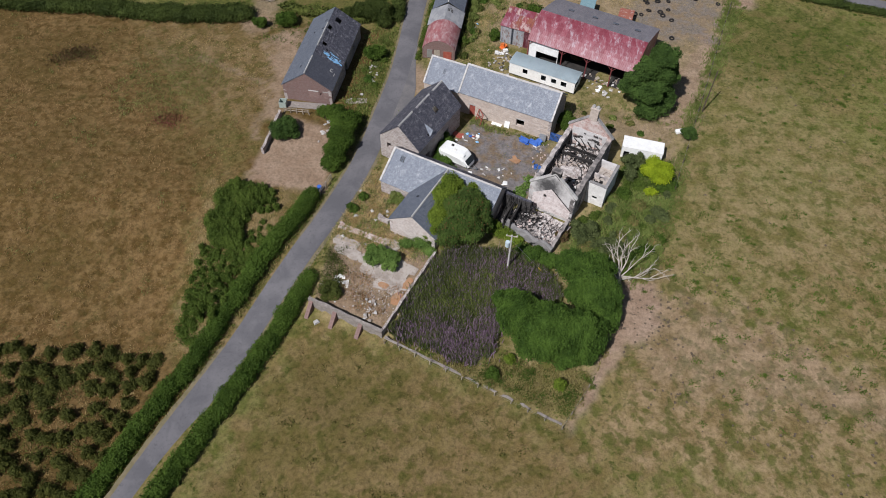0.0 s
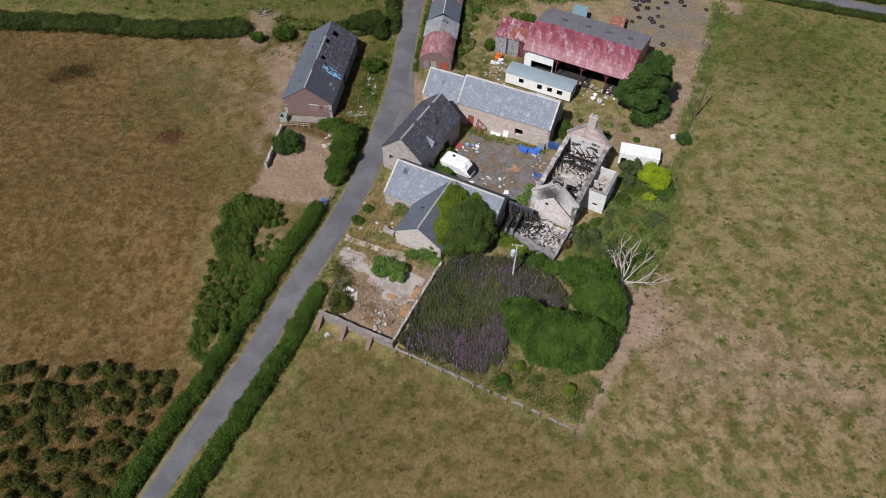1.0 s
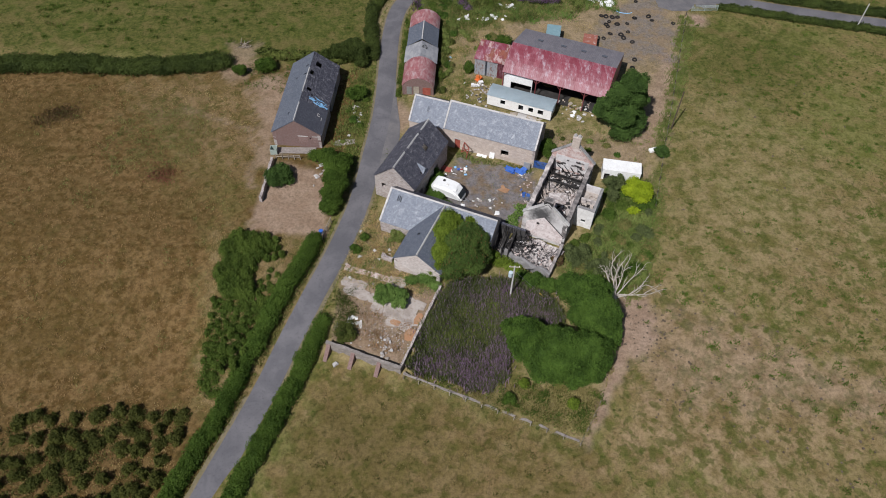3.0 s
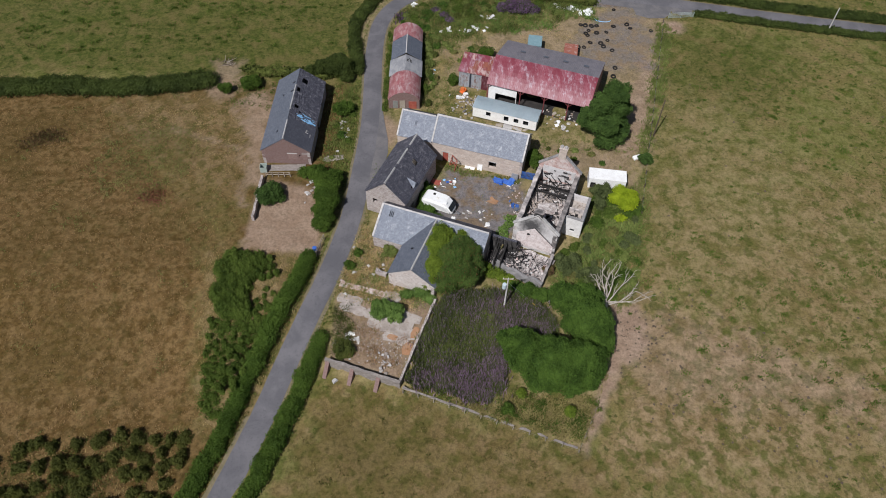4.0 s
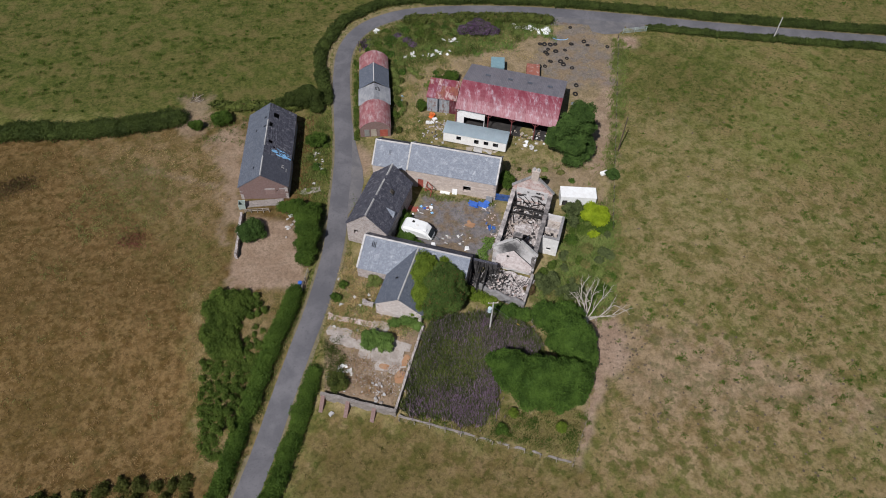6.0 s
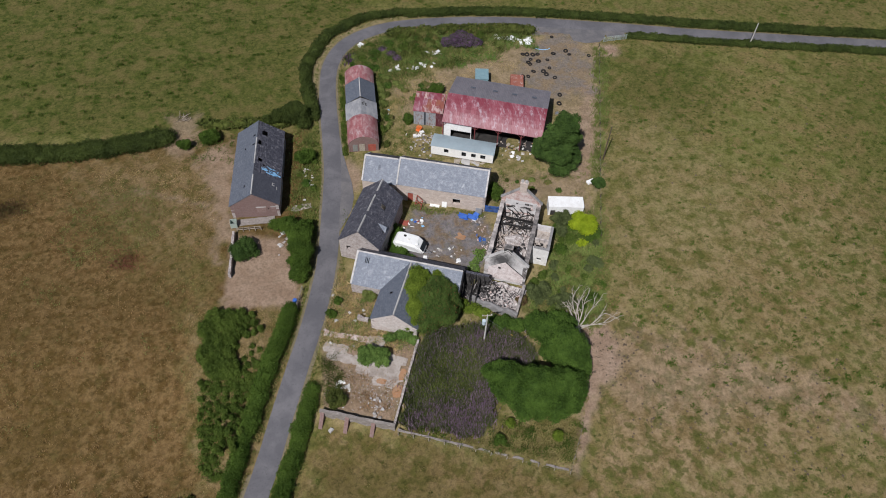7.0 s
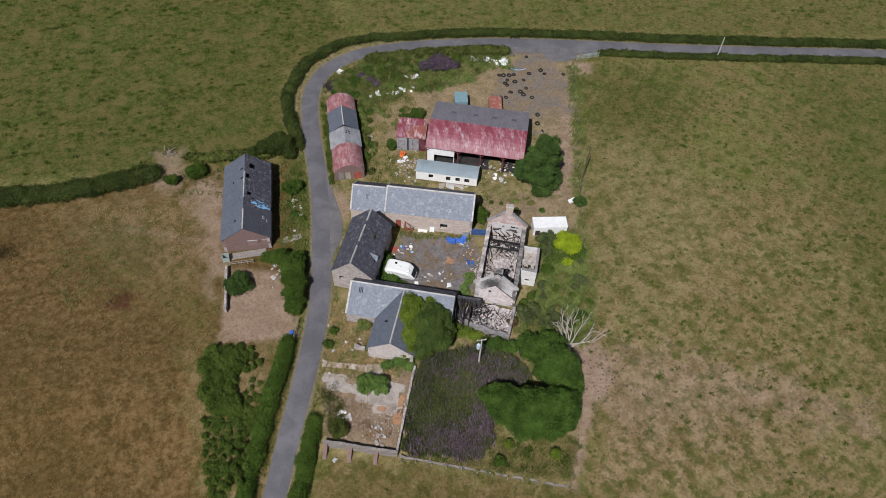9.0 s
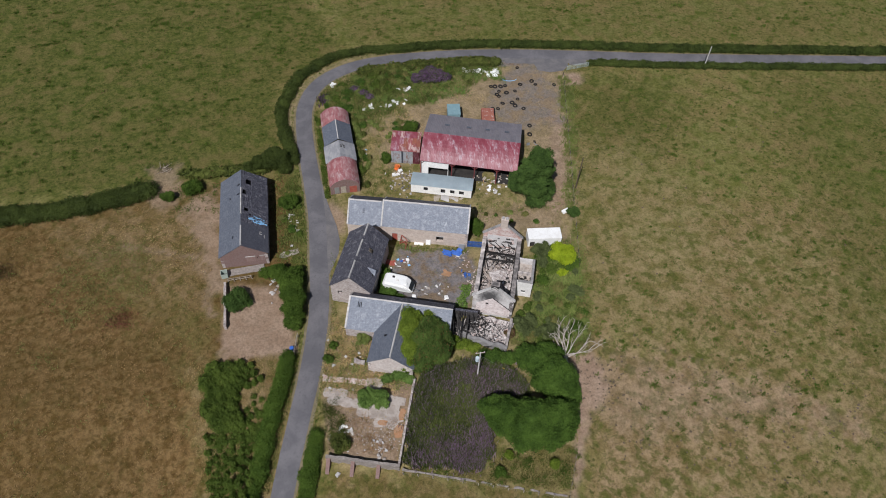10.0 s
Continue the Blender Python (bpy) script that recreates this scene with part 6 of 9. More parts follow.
part("wall", panel(SD, 2.1, 0.08, [(0.25, 2.85, 0.7, 1.8)], 1.2, 0.012), "cream", st, "end wall with missing window", Matrix.Translation((SL, 0, 0.5)) @ Matrix.Rotation(math.pi / 2, 4, "Z"))
part("wall", panel(SD, 2.1, 0.08, (), 1.2, 0.012), "cream", st, "", Matrix.Translation((0, SD, 0.5)) @ Matrix.Rotation(-math.pi / 2, 4, "Z"))
bm = bmesh.new()
rings = []
for x in np.linspace(-0.12, SL + 0.12, 15):
    rings.append([bm.verts.new((x, -0.12 + (SD + 0.24) * t, 2.6 + 0.22 * 4 * t * (1 - t) + 0.01 * math.sin(x * 5))) for t in np.linspace(0, 1, 7)])
for a, c in zip(rings, rings[1:]):
    for k in range(6):
        bm.faces.new((a[k], c[k], c[k + 1], a[k + 1]))
bmesh.ops.solidify(bm, geom=bm.faces[:], thickness=0.07)
bmesh.ops.recalc_face_normals(bm, faces=bm.faces[:])
part("roof", bm, "teal_roof", st, "weathered pale blue roof")
bm = bmesh.new()
box(bm, 0.05, SL - 0.05, 0.05, SD - 0.05, 0.42, 0.52)
for x in (1, 4, 7, 10):
    for y in (0.5, 2.5):
        box(bm, x, x + 0.35, y, y + 0.35, 0, 0.43)
part("chassis", bm, "steel", st)
for a, b_, c, d in wins:
    bm = bmesh.new()
    for bx in ((a, b_, d - 0.03, d), (a, b_, c, c + 0.03), (a, a + 0.03, c, d), (b_ - 0.03, b_, c, d)):
        box(bm, bx[0], bx[1], -0.03, 0.05, bx[2], bx[3])
    part("window_frame", bm, "white", st, "empty white window frame")
# near-black floor paints the gloom behind the empty windows
bm = bmesh.new()
box(bm, 0.12, SL - 0.12, 0.12, SD - 0.12, 0.53, 0.58)
part("floor", bm, "void", st, "floor coloured dark for the unlit inside")
rr = random.Random(33)
for k in range(3):
    bm = bmesh.new()
    box(bm, -0.3, 0.3, -0.2, 0.2, -0.1, 0.3)
    part("debris", bm, "rubbish", st, "", pose(rr.uniform(1, SL - 1), rr.uniform(0.5, SD - 0.5), 0.62, rr.uniform(-9, 9), 0, rr.uniform(0, 180)))

# white sheeted shed east of the house
ws = thing("white_shed", "white box-body shed with open end beside the field", "shed", (18.65, 81.0, 0), -7)
part("wall", panel(6.0, 2.15, 0.08, [(0.35, 1.2, 0.0, 1.3)], 1.5, 0.01), "white", ws, "white side panel with dark opening")
part("wall", panel(6.0, 2.15, 0.08, (), 1.5, 0.01), "white", ws, "", Matrix.Translation((6, 2.4, 0)) @ Matrix.Rotation(math.pi, 4, "Z"))
part("wall", panel(2.4, 2.15, 0.08, (), 1.5, 0.01), "white", ws, "", Matrix.Translation((0, 2.4, 0)) @ Matrix.Rotation(-math.pi / 2, 4, "Z"))
part("wall", panel(2.4, 2.15, 0.08, [(0.5, 1.6, 0, 1.9)], 1.5, 0.01), "white", ws, "", Matrix.Translation((6, 0, 0)) @ Matrix.Rotation(math.pi / 2, 4, "Z"))
bm = soft_box(-0.06, 6.06, -0.06, 2.46, 2.15, 2.27, 0.04, 2)
part("roof", bm, "white", ws)
# shed floor coloured near-black for the shade inside
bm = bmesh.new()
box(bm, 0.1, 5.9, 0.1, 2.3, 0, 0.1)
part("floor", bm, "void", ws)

# small container and red trailer body behind the barn
ct = thing("container", "small teal storage container behind the barn", "container", (10.75, 116.0, 0), -8)
part("body", soft_box(0, 2.6, 0, 3.3, 0.15, 2.3, 0.05), "teal_paint", ct)
part("roof", soft_box(-0.05, 2.65, -0.05, 3.35, 2.3, 2.38, 0.03), "teal_paint", ct)
for y in (0.4, 2.7):
    bm = bmesh.new()
    box(bm, 0.1, 2.5, y, y + 0.2, 0, 0.16)
    part("skid", bm, "timber", ct)
bm = bmesh.new()
box(bm, -0.03, 0, 0.2, 0.9, 0.2, 2.1)
part("door", bm, "blue_paint", ct, "dark blue door")
tb = thing("trailer_body", "rusty red box trailer body behind the barn", "trailer", (17.5, 113.5, 0), -10)
part("body", panel(2.6, 1.4, 0.08, (), 0.7, 0.01), "red_paint", tb, "", pose(0, 0, 0.5))
part("body", panel(2.6, 1.4, 0.08, (), 0.7, 0.01), "red_paint", tb, "", Matrix.Translation((2.6, 4.0, 0.5)) @ Matrix.Rotation(math.pi, 4, "Z"))
part("side", panel(4.0, 1.4, 0.08, (), 0.7, 0.01), "red_paint", tb, "", Matrix.Translation((0, 4, 0.5)) @ Matrix.Rotation(-math.pi / 2, 4, "Z"))
part("side", panel(4.0, 1.4, 0.08, (), 0.7, 0.01), "red_paint", tb, "", Matrix.Translation((2.6, 0, 0.5)) @ Matrix.Rotation(math.pi / 2, 4, "Z"))
part("lid", soft_box(0, 2.6, 0, 4.0, 1.86, 1.95, 0.03), "rust_top", tb, "rust-streaked top")
bm = bmesh.new()
box(bm, 0.1, 2.5, 0.3, 3.7, 0.0, 0.5)
part("base", bm, "steel", tb)


# ---- walls and fences ----
def wall_run(name, label, a, b, height, thick, mat, z0=0.0, jit=0.04, ragged=0.1, cap=None):
    d = Vector((b[0] - a[0], b[1] - a[1]))
    ob = thing(name, label, "wall", (a[0], a[1], z0), math.degrees(math.atan2(d.y, d.x)))
    part("wall_face", panel(d.length, height, thick, (), 0.7, jit, lambda x: height - ragged * abs(math.sin(x * 1.3)), 4), mat, ob)
    if cap:
        n = max(2, round(d.length / 0.8))
        w = d.length / n
        base = None
        r = random.Random(8)
        for i in range(n):
            if base is None:
                base = part("coping_stone", soft_box(0.01, w - 0.01, -0.06, thick + 0.06, 0, 0.13, 0.02, 1), cap, ob)
                o = base
            else:
                o = new("coping_stone", base.data)
                o.parent = ob
            o.matrix_local = pose(i * w, 0, height - ragged * 0.5 + r.uniform(-0.02, 0.02), 0, r.uniform(-1, 1), r.uniform(-0.8, 0.8))
    return ob


yw = wall_run("yard_wall", "stone retaining wall with brick buttresses round the concrete yard", (-21.1, 47.35), (-10.75, 43.95), 2.45, 0.42, "wall_dark", -1.4, ragged=0.12, jit=0.05)
for x in (0.15, 3.75, 7.55):
    bm = bmesh.new()
    vs = [bm.verts.new(p) for p in ((x, 0.05, -0.2), (x + 0.55, 0.05, -0.2), (x + 0.55, 0.05, 2.15), (x, 0.05, 2.15), (x, -1.9, -0.4), (x + 0.55, -1.9, -0.4), (x, -1.8, 0.1), (x + 0.55, -1.8, 0.1))]
    for f in ((4, 5, 7, 6), (6, 7, 2, 3), (0, 4, 6, 3), (5, 1, 2, 7), (1, 0, 3, 2), (0, 1, 5, 4)):
        bm.faces.new([vs[i] for i in f])
    bmesh.ops.recalc_face_normals(bm, faces=bm.faces[:])
    part("buttress", bm, "brick", yw, "sloping red brick buttress")
wall_run("yard_wall", "low stone wall between concrete yard and flowering weeds", (-10.7, 44.2), (-6.1, 57.6), 1.05, 0.32, "rubble", -0.15, ragged=0.2, jit=0.05)
wall_run("pen_wall", "low grey stone wall beside the earth pen", (-34.95, 72.4), (-34.85, 81.4), 1.25, 0.4, "rubble", 0, ragged=0.3)
wall_run("forecourt", "worn concrete plinth in front of the brick gable", (-35.6, 83.2), (-28.4, 83.6), 0.16, 1.4, "wall_dark", 0, 0.03, 0.05)


def fence(name, label, a, b, step, height, mat="timber", wires=2, r=0.06, lean=4, rail=False):
    d = Vector((b[0] - a[0], b[1] - a[1]))
    ob = thing(name, label, "fence", (a[0], a[1], 0), math.degrees(math.atan2(d.y, d.x)))
    n = max(1, round(d.length / step))
    rr = random.Random(int(abs(a[0] * 7 + a[1])))
    base = None
    ang = math.atan2(d.y, d.x)
    for i in range(n + 1):
        x = d.length * i / n
        z = float(dip(a[0] + x * math.cos(ang), a[1] + x * math.sin(ang)))
        if base is None:
            bm = bmesh.new()
            box(bm, -r, r, -r, r, -0.3, height)
            base = part("post", bm, mat, ob)
            o = base
        else:
            o = new("post", base.data)
            o.parent = ob
        o.matrix_local = pose(x, 0, z, rr.uniform(-lean, lean), rr.uniform(-lean, lean), rr.uniform(0, 90))
    for k in range(wires):
        bm = bmesh.new()
        for i in range(n):
            x0, x1 = d.length * i / n, d.length * (i + 1) / n
            zz = [float(dip(a[0] + x * math.cos(ang), a[1] + x * math.sin(ang))) for x in (x0, x1)]
            h_ = height * (0.9 - 0.4 * k)
            if rail:
                beam(bm, (x0, 0.06, h_ + zz[0]), (x1, 0.06, h_ + zz[1]), 0.05, 0.1)
            else:
                bar(bm, (x0, 0, h_ + zz[0]), (x1, 0, h_ + zz[1]), 0.006, 0.006, 3)
        part("rail" if rail else "wire", bm, mat if rail else "steel", ob)
    return ob


fence("field_fence", "weathered post and wire fence along the pasture", (-10.3, 43.3), (12.3, 35.2), 2.2, 0.9, r=0.045)
fence("field_fence", "weathered post and wire fence along the pasture", (12.3, 35.2), (15.2, 41.0), 2.2, 0.9, r=0.045)
wall_run("kerb_wall", "low crumbling stone footing along the fence", (-10.4, 43.75), (12.2, 35.65), 0.22, 0.30, "wall_dark", -0.06, 0.06, 0.2)
fence("field_fence", "old post and wire fence between farm and pasture", (26.6, 75), (39.6, 127.5), 3.2, 1.0, "bark")
fence("pallet_fence", "grey timber pallet rails beside the earth pen", (-34.6, 82.0), (-30.6, 82.1), 1.0, 1.0, wires=2, rail=True, lean=8)
fence("gate_rail", "grey timber gate rails beside the lane", (-24.4, 65.6), (-23.6, 69.0), 1.6, 1.2, wires=2, rail=True)


def gate(name, label, a, b, mat, height=1.2, rows=5, at_z=0.0):
    d = Vector((b[0] - a[0], b[1] - a[1]))
    ob = thing(name, label, "gate", (a[0], a[1], at_z), math.degrees(math.atan2(d.y, d.x)))
    for i in range(rows):
        bm = bmesh.new()
        z = 0.15 + (height - 0.15) * i / (rows - 1)
        bar(bm, (0, 0, z), (d.length, 0, z), 0.035, None, 6)
        part("rail", bm, mat, ob)
    for x in (0, d.length / 2, d.length):
        bm = bmesh.new()
        bar(bm, (x, 0, 0), (x, 0, height + 0.05), 0.045, None, 6)
        part("upright", bm, mat, ob)
    return ob


gate("field_gate", "pale green steel field gate at the farm entrance", (41.0, 129.2), (46.3, 129.8), "green_paint")
bg = thing("blue_gate", "blue steel palisade gate beside the stone byre", "gate", (7.75, 82.75, 0), -14)
for i in range(13):
    bm = bmesh.new()
    box(bm, i * 0.2, i * 0.2 + 0.13, 0, 0.04, 0.1, 1.7)
    part("pale", bm, "blue_paint", bg)
for z in (0.4, 1.4):
    bm = bmesh.new()
    box(bm, 0, 2.6, 0.045, 0.1, z, z + 0.08)
    part("rail", bm, "blue_paint", bg)


# ---- poles ----
def utility_pole(label, at, height, box_on=False, arms=1, r=0.14, wood="bark"):
    ob = thing("utility_pole", label, "pole", (*at, 0))
    bm = bmesh.new()
    bar(bm, (0, 0, -0.3), (0, 0, height), r, r * 0.72, 9)
    part("shaft", bm, "coping" if box_on else wood, ob)
    for k in range(arms):
        bm = bmesh.new()
        beam(bm, (-0.75, 0.12, height - 0.3 - 0.7 * k), (0.75, 0.12, height - 0.3 - 0.7 * k), 0.1, 0.12)
        arm = part("crossarm", bm, "timber", ob)
        for x in (-0.65, 0, 0.65):
            bm = bmesh.new()
            bar(bm, (x, 0.12, height - 0.24 - 0.7 * k), (x, 0.12, height - 0.02 - 0.7 * k), 0.05, 0.035, 8)
            part("insulator", bm, "white", arm, "white porcelain insulator")
    if box_on:
        bm = bmesh.new()
        bar(bm, (-0.42, -0.1, height - 2.1), (-0.42, -0.1, height - 1.25), 0.3, 0.3, 12)
        part("transformer", bm, "teal_roof", ob, "pale blue-green pole transformer")
        bm = bmesh.new()
        beam(bm, (-0.5, -0.1, height - 1.7), (0.1, 0, height - 1.7), 0.08, 0.08)
        part("bracket", bm, "steel", ob)
        bm = bmesh.new()
        bar(bm, (0.05, 0, height - 1.0), (5.0, 0.1, 0.1), 0.012, 0.012, 5)
        part("stay_wire", bm, "steel", ob)
        bm = bmesh.new()
        bar(bm, (4.05, 0.08, 1.31), (4.85, 0.097, 0.29), 0.05, 0.05, 8)
        part("stay_guard", bm, "yellow_plastic", ob, "yellow plastic guard on the stay wire")
    return ob


utility_pole("pale utility pole with blue-green transformer among the weeds", (3.75, 56.8), 7.4, True)
utility_pole("dark timber utility pole at the field edge", (31.8, 93.6), 8.2, False, 0, 0.13)
utility_pole("slim pale timber utility pole beside the lane hedge", (73.05, 125.6), 5.6, False, 0, 0.13, "coping")


# ---- touring caravan ----
def caravan():
    ob = thing("touring_caravan", "weathered white touring caravan parked in the yard", "caravan", (-8.3, 77.0, 0), -25)
    ob.scale = (1.06, 1.0, 1.0)
    W2 = 1.28
    prof = [(0.0, 0.45), (4.8, 0.45), (5.05, 0.75), (5.0, 1.1), (4.35, 1.95), (3.75, 2.4), (3.0, 2.52), (1.0, 2.5), (0.35, 2.38), (0.05, 2.0), (-0.03, 1.0)]
    bm = bmesh.new()
    s0 = [bm.verts.new((x, -W2, z)) for x, z in prof]
    s1 = [bm.verts.new((x, W2, z)) for x, z in prof]
    bm.faces.new(s0), bm.faces.new(s1[::-1])
    for i in range(len(prof)):
        j = (i + 1) % len(prof)
        bm.faces.new((s0[j], s0[i], s1[i], s1[j]))
    bmesh.ops.recalc_face_normals(bm, faces=bm.faces[:])
    side = [e for e in bm.edges if abs(e.verts[0].co.y - e.verts[1].co.y) < 1e-5]
    bmesh.ops.bevel(bm, geom=side, offset=0.34, segments=4, affect="EDGES")
    for v in bm.verts:
        if v.co.x > 4.0:
            v.co.y *= 1 - 0.28 * (v.co.x - 4.0)
    part("body", bm, "fibre", ob, "white fibreglass shell")
    q = Matrix.Translation((4.70, 0, 1.53)) @ Matrix.Rotation(math.radians(-37), 4, "Y")
    for y0, y1 in ((-0.92, -0.36), (-0.33, 0.33), (0.36, 0.92)):
        part("front_window", soft_box(-0.02, 0.06, y0, y1, -0.40, 0.44, 0.02, 1), "glass", ob, "dark front window", q)
    for x, y in ((1.6, 0.35), (2.4, -0.2)):
        part("roof_vent", soft_box(x - 0.2, x + 0.2, y - 0.2, y + 0.2, 2.48, 2.6, 0.04, 1), "black" if x < 2 else "rubbish", ob, "roof vent")
    part("locker", soft_box(3.55, 4.05, -0.75, -0.25, 2.3, 2.46, 0.05, 1), "fibre", ob)
    for y in (-W2 + 0.05, W2 - 0.25):
        bm = bmesh.new()
        bar(bm, (2.4, y, 0.32), (2.4, y + 0.2, 0.32), 0.32, 0.32, 16)
        w = part("wheel", bm, "black", ob, "flat black tyre")
        bm = bmesh.new()
        bar(bm, (2.4, y - 0.01, 0.32), (2.4, y + 0.21, 0.32), 0.16, 0.16, 12)
        part("rim", bm, "steel", w)
    bm = bmesh.new()
    beam(bm, (4.7, -0.45, 0.42), (6.0, 0, 0.4), 0.07, 0.07), beam(bm, (4.7, 0.45, 0.42), (6.0, 0, 0.4), 0.07, 0.07)
    bar(bm, (5.8, 0, 0), (5.8, 0, 0.5), 0.04)
    part("drawbar", bm, "steel", ob)


caravan()

# ---- tyres and rubbish ----
tyre = thing("tyre", "old black tyre lying on gravel behind the barn", "tyre", (23.2, 123.3, 0), 0, "scattered tyres")
bm = bmesh.new()
R_, r_t = 0.36, 0.15
for i in range(16):
    for j in range(8):
        a, c = 6.2832 * i / 16, 6.2832 * j / 8
        bm.verts.new(((R_ + r_t * math.cos(c)) * math.cos(a), (R_ + r_t * math.cos(c)) * math.sin(a), 0.13 + 0.13 * math.sin(c)))
bm.verts.ensure_lookup_table()
for i in range(16):
    for j in range(8):
        bm.faces.new([bm.verts[p] for p in (i * 8 + j, ((i + 1) % 16) * 8 + j, ((i + 1) % 16) * 8 + (j + 1) % 8, i * 8 + (j + 1) % 8)])
bmesh.ops.recalc_face_normals(bm, faces=bm.faces[:])
part("carcass", bm, "black", tyre)
rr = random.Random(5)
TYRES = [(22.5, 126.1), (23.4, 126.0), (24.6, 125.8), (25.7, 125.9), (23.9, 124.3), (29.1, 125.8), (32.0, 126.6), (32.5, 125.3), (36.6, 124.6), (27.4, 123.8), (25.4, 123.5), (23.5, 122.6), (27.3, 121.1), (25.8, 120.1), (23.7, 120.2), (26.2, 119.1), (27.8, 117.9), (22.3, 118.7), (21.1, 118.7), (27.6, 112.4), (26.9, 109.8), (30.0, 131.7)]
for x, y in TYRES:
    s = rr.uniform(0.8, 1.15)
    m = pose(x, y, 0.02, rr.uniform(-12, 12), rr.uniform(-12, 12), rr.uniform(0, 90))
    o = copy_thing(tyre, m)
    o.scale = (s, s, s)


def rubbish(name, label, category, at, mat, n, spread, size, seed, flat=0.3, group="", high=0.0):
    """One heap of thrown-out sheets and lumps: every lump a part."""
    ob = thing(name, label, category, (*at, 0 if at[1] > 46 else gz(*at)), 0, group)
    r = random.Random(seed)
    for i in range(n):
        bm = bmesh.new()
        w, d = size * r.uniform(0.4, 1.3), size * r.uniform(0.3, 1.0)
        hgt = max(0.03, min(w, d) * flat * r.uniform(0.5, 1.5))
        vs = box(bm, -w / 2, w / 2, -d / 2, d / 2, 0, hgt)
        for v in vs:
            v.co += Vector((r.uniform(-0.2, 0.2) * w, r.uniform(-0.2, 0.2) * d, r.uniform(-0.1, 0.4) * hgt))
        m_ = r.choice(mat) if isinstance(mat, (list, tuple)) else mat
        gx, gy = r.gauss(0, spread[0] * 0.5), r.gauss(0, spread[1] * 0.5)
        part("piece", bm, m_, ob, "", pose(gx, gy, r.uniform(0, high), r.uniform(-10, 10), r.uniform(-10, 10), r.uniform(0, 180)))
    return ob


rubbish("rubbish_heap", "heap of torn white plastic and sheeting among weeds", "rubbish", (17.6, 132.6), "white", 6, (1.6, 0.7), 0.9, 1)
rubbish("rubbish_heap", "heap of torn white plastic and sheeting among weeds", "rubbish", (20.9, 131.9), "white", 9, (2.4, 0.8), 1.0, 2)
rubbish("rubbish_heap", "heap of torn white plastic and sheeting among weeds", "rubbish", (24.3, 131.2), "white", 11, (2.4, 1.4), 1.0, 3, 0.4)
rubbish("rubbish_heap", "scattered white sacks in long grass", "rubbish", (3.9, 128.0), ["white", "rubbish"], 8, (1.6, 1.2), 0.9, 4, high=0.5)
rubbish("rubbish_heap", "scattered white sacks in long grass", "rubbish", (-12.0, 132.2), "white", 4, (0.9, 0.5), 0.9, 5, high=0.4)
rubbish("rubbish_heap", "grey rubbish bags in long grass", "rubbish", (0.2, 124.0), ["rubbish", "white"], 11, (2.8, 1.2), 0.6, 6, high=0.35)
rubbish("rubbish_heap", "pale rubbish strewn in dry grass beside the shed", "rubbish", (-5.0, 123.3), "rubbish", 10, (2.6, 1.2), 0.6, 7, high=0.35)
rubbish("rubbish_heap", "scattered pale rubbish beside the long shed", "rubbish", (-7.6, 110.0), ["rubbish", "white", "sky_tarp"], 10, (1.4, 6.0), 0.4, 8)
rubbish("rubbish_heap", "heap of grey rubble beside the sheet shed", "rubble", (-1.2, 101.2), ["ash", "concrete", "coping", "ash_dark"], 70, (2.4, 4.0), 0.36, 9, 0.5, high=0.3)
rubbish("rubbish_heap", "white broken panels against the sheet shed", "rubbish", (-1.5, 102.9), ["white", "rubbish"], 8, (1.0, 0.8), 0.6, 10, 0.5, high=0.3)
rubbish("orange_sack", "bright orange plastic sack beside the sheet shed", "sack", (-1.7, 104.3), "orange", 4, (0.5, 0.5), 0.9, 11, 0.9, high=0.3)
rubbish("rubbish_heap", "white timber frames and broken boards on the ground", "rubbish", (15.6, 96.3), ["rubbish", "timber", "timber", "coping", "white"], 22, (2.6, 2.4), 0.55, 12, 0.10, high=0.2)
rubbish("rubbish_heap", "mixed pale rubbish under the barn eaves", "rubbish", (14.0, 98.6), ["rubbish", "timber", "concrete", "concrete", "rust_slab"], 36, (7.0, 1.6), 0.36, 13, 0.4)
rubbish("timber_pile", "loose weathered boards behind the byre", "timber", (7.6, 95.0), ["timber", "coping"], 8, (2.4, 0.6), 1.5, 14, 0.06)
rubbish("blue_tarpaulin", "crumpled blue tarpaulin beside the byre wall", "tarpaulin", (4.7, 81.8), "blue_tarp", 7, (1.6, 0.7), 1.3, 15, 0.25, high=0.15)
rubbish("rubbish_heap", "white and grey rubbish beside a blue tarpaulin", "rubbish", (6.2, 81.2), ["white", "rubbish"], 7, (1.0, 0.7), 0.5, 16)
rubbish("rubbish_heap", "small heap of coloured rubbish in the yard", "rubbish", (-4.4, 81.3), ["blue_tarp", "rubbish", "white", "red_paint", "sky_tarp"], 12, (1.8, 0.9), 0.45, 17)
rubbish("scrap_sheet", "rusty red sheet lying in the yard", "sheet metal", (-6.3, 81.6), "red_paint", 3, (0.7, 0.4), 1.2, 18, 0.1)
rubbish("orange_board", "orange board lying on yard gravel", "board", (3.1, 77.3), "rust_slab", 2, (0.5, 0.4), 1.3, 19, 0.05)
rubbish("rubbish_heap", "pale stones and board scraps on yard gravel", "rubbish", (-0.4, 74.6), ["rubbish", "coping", "concrete", "white"], 14, (3.2, 2.4), 0.4, 20, 0.12)
rubbish("white_board", "white board lying beside the caravan", "board", (-3.6, 73.7), "white", 2, (0.4, 0.3), 0.9, 21, 0.05)
rubbish("white_board", "white board lying in the yard corner", "board", (1.9, 72.4), "white", 2, (0.3, 0.3), 0.6, 22, 0.2)
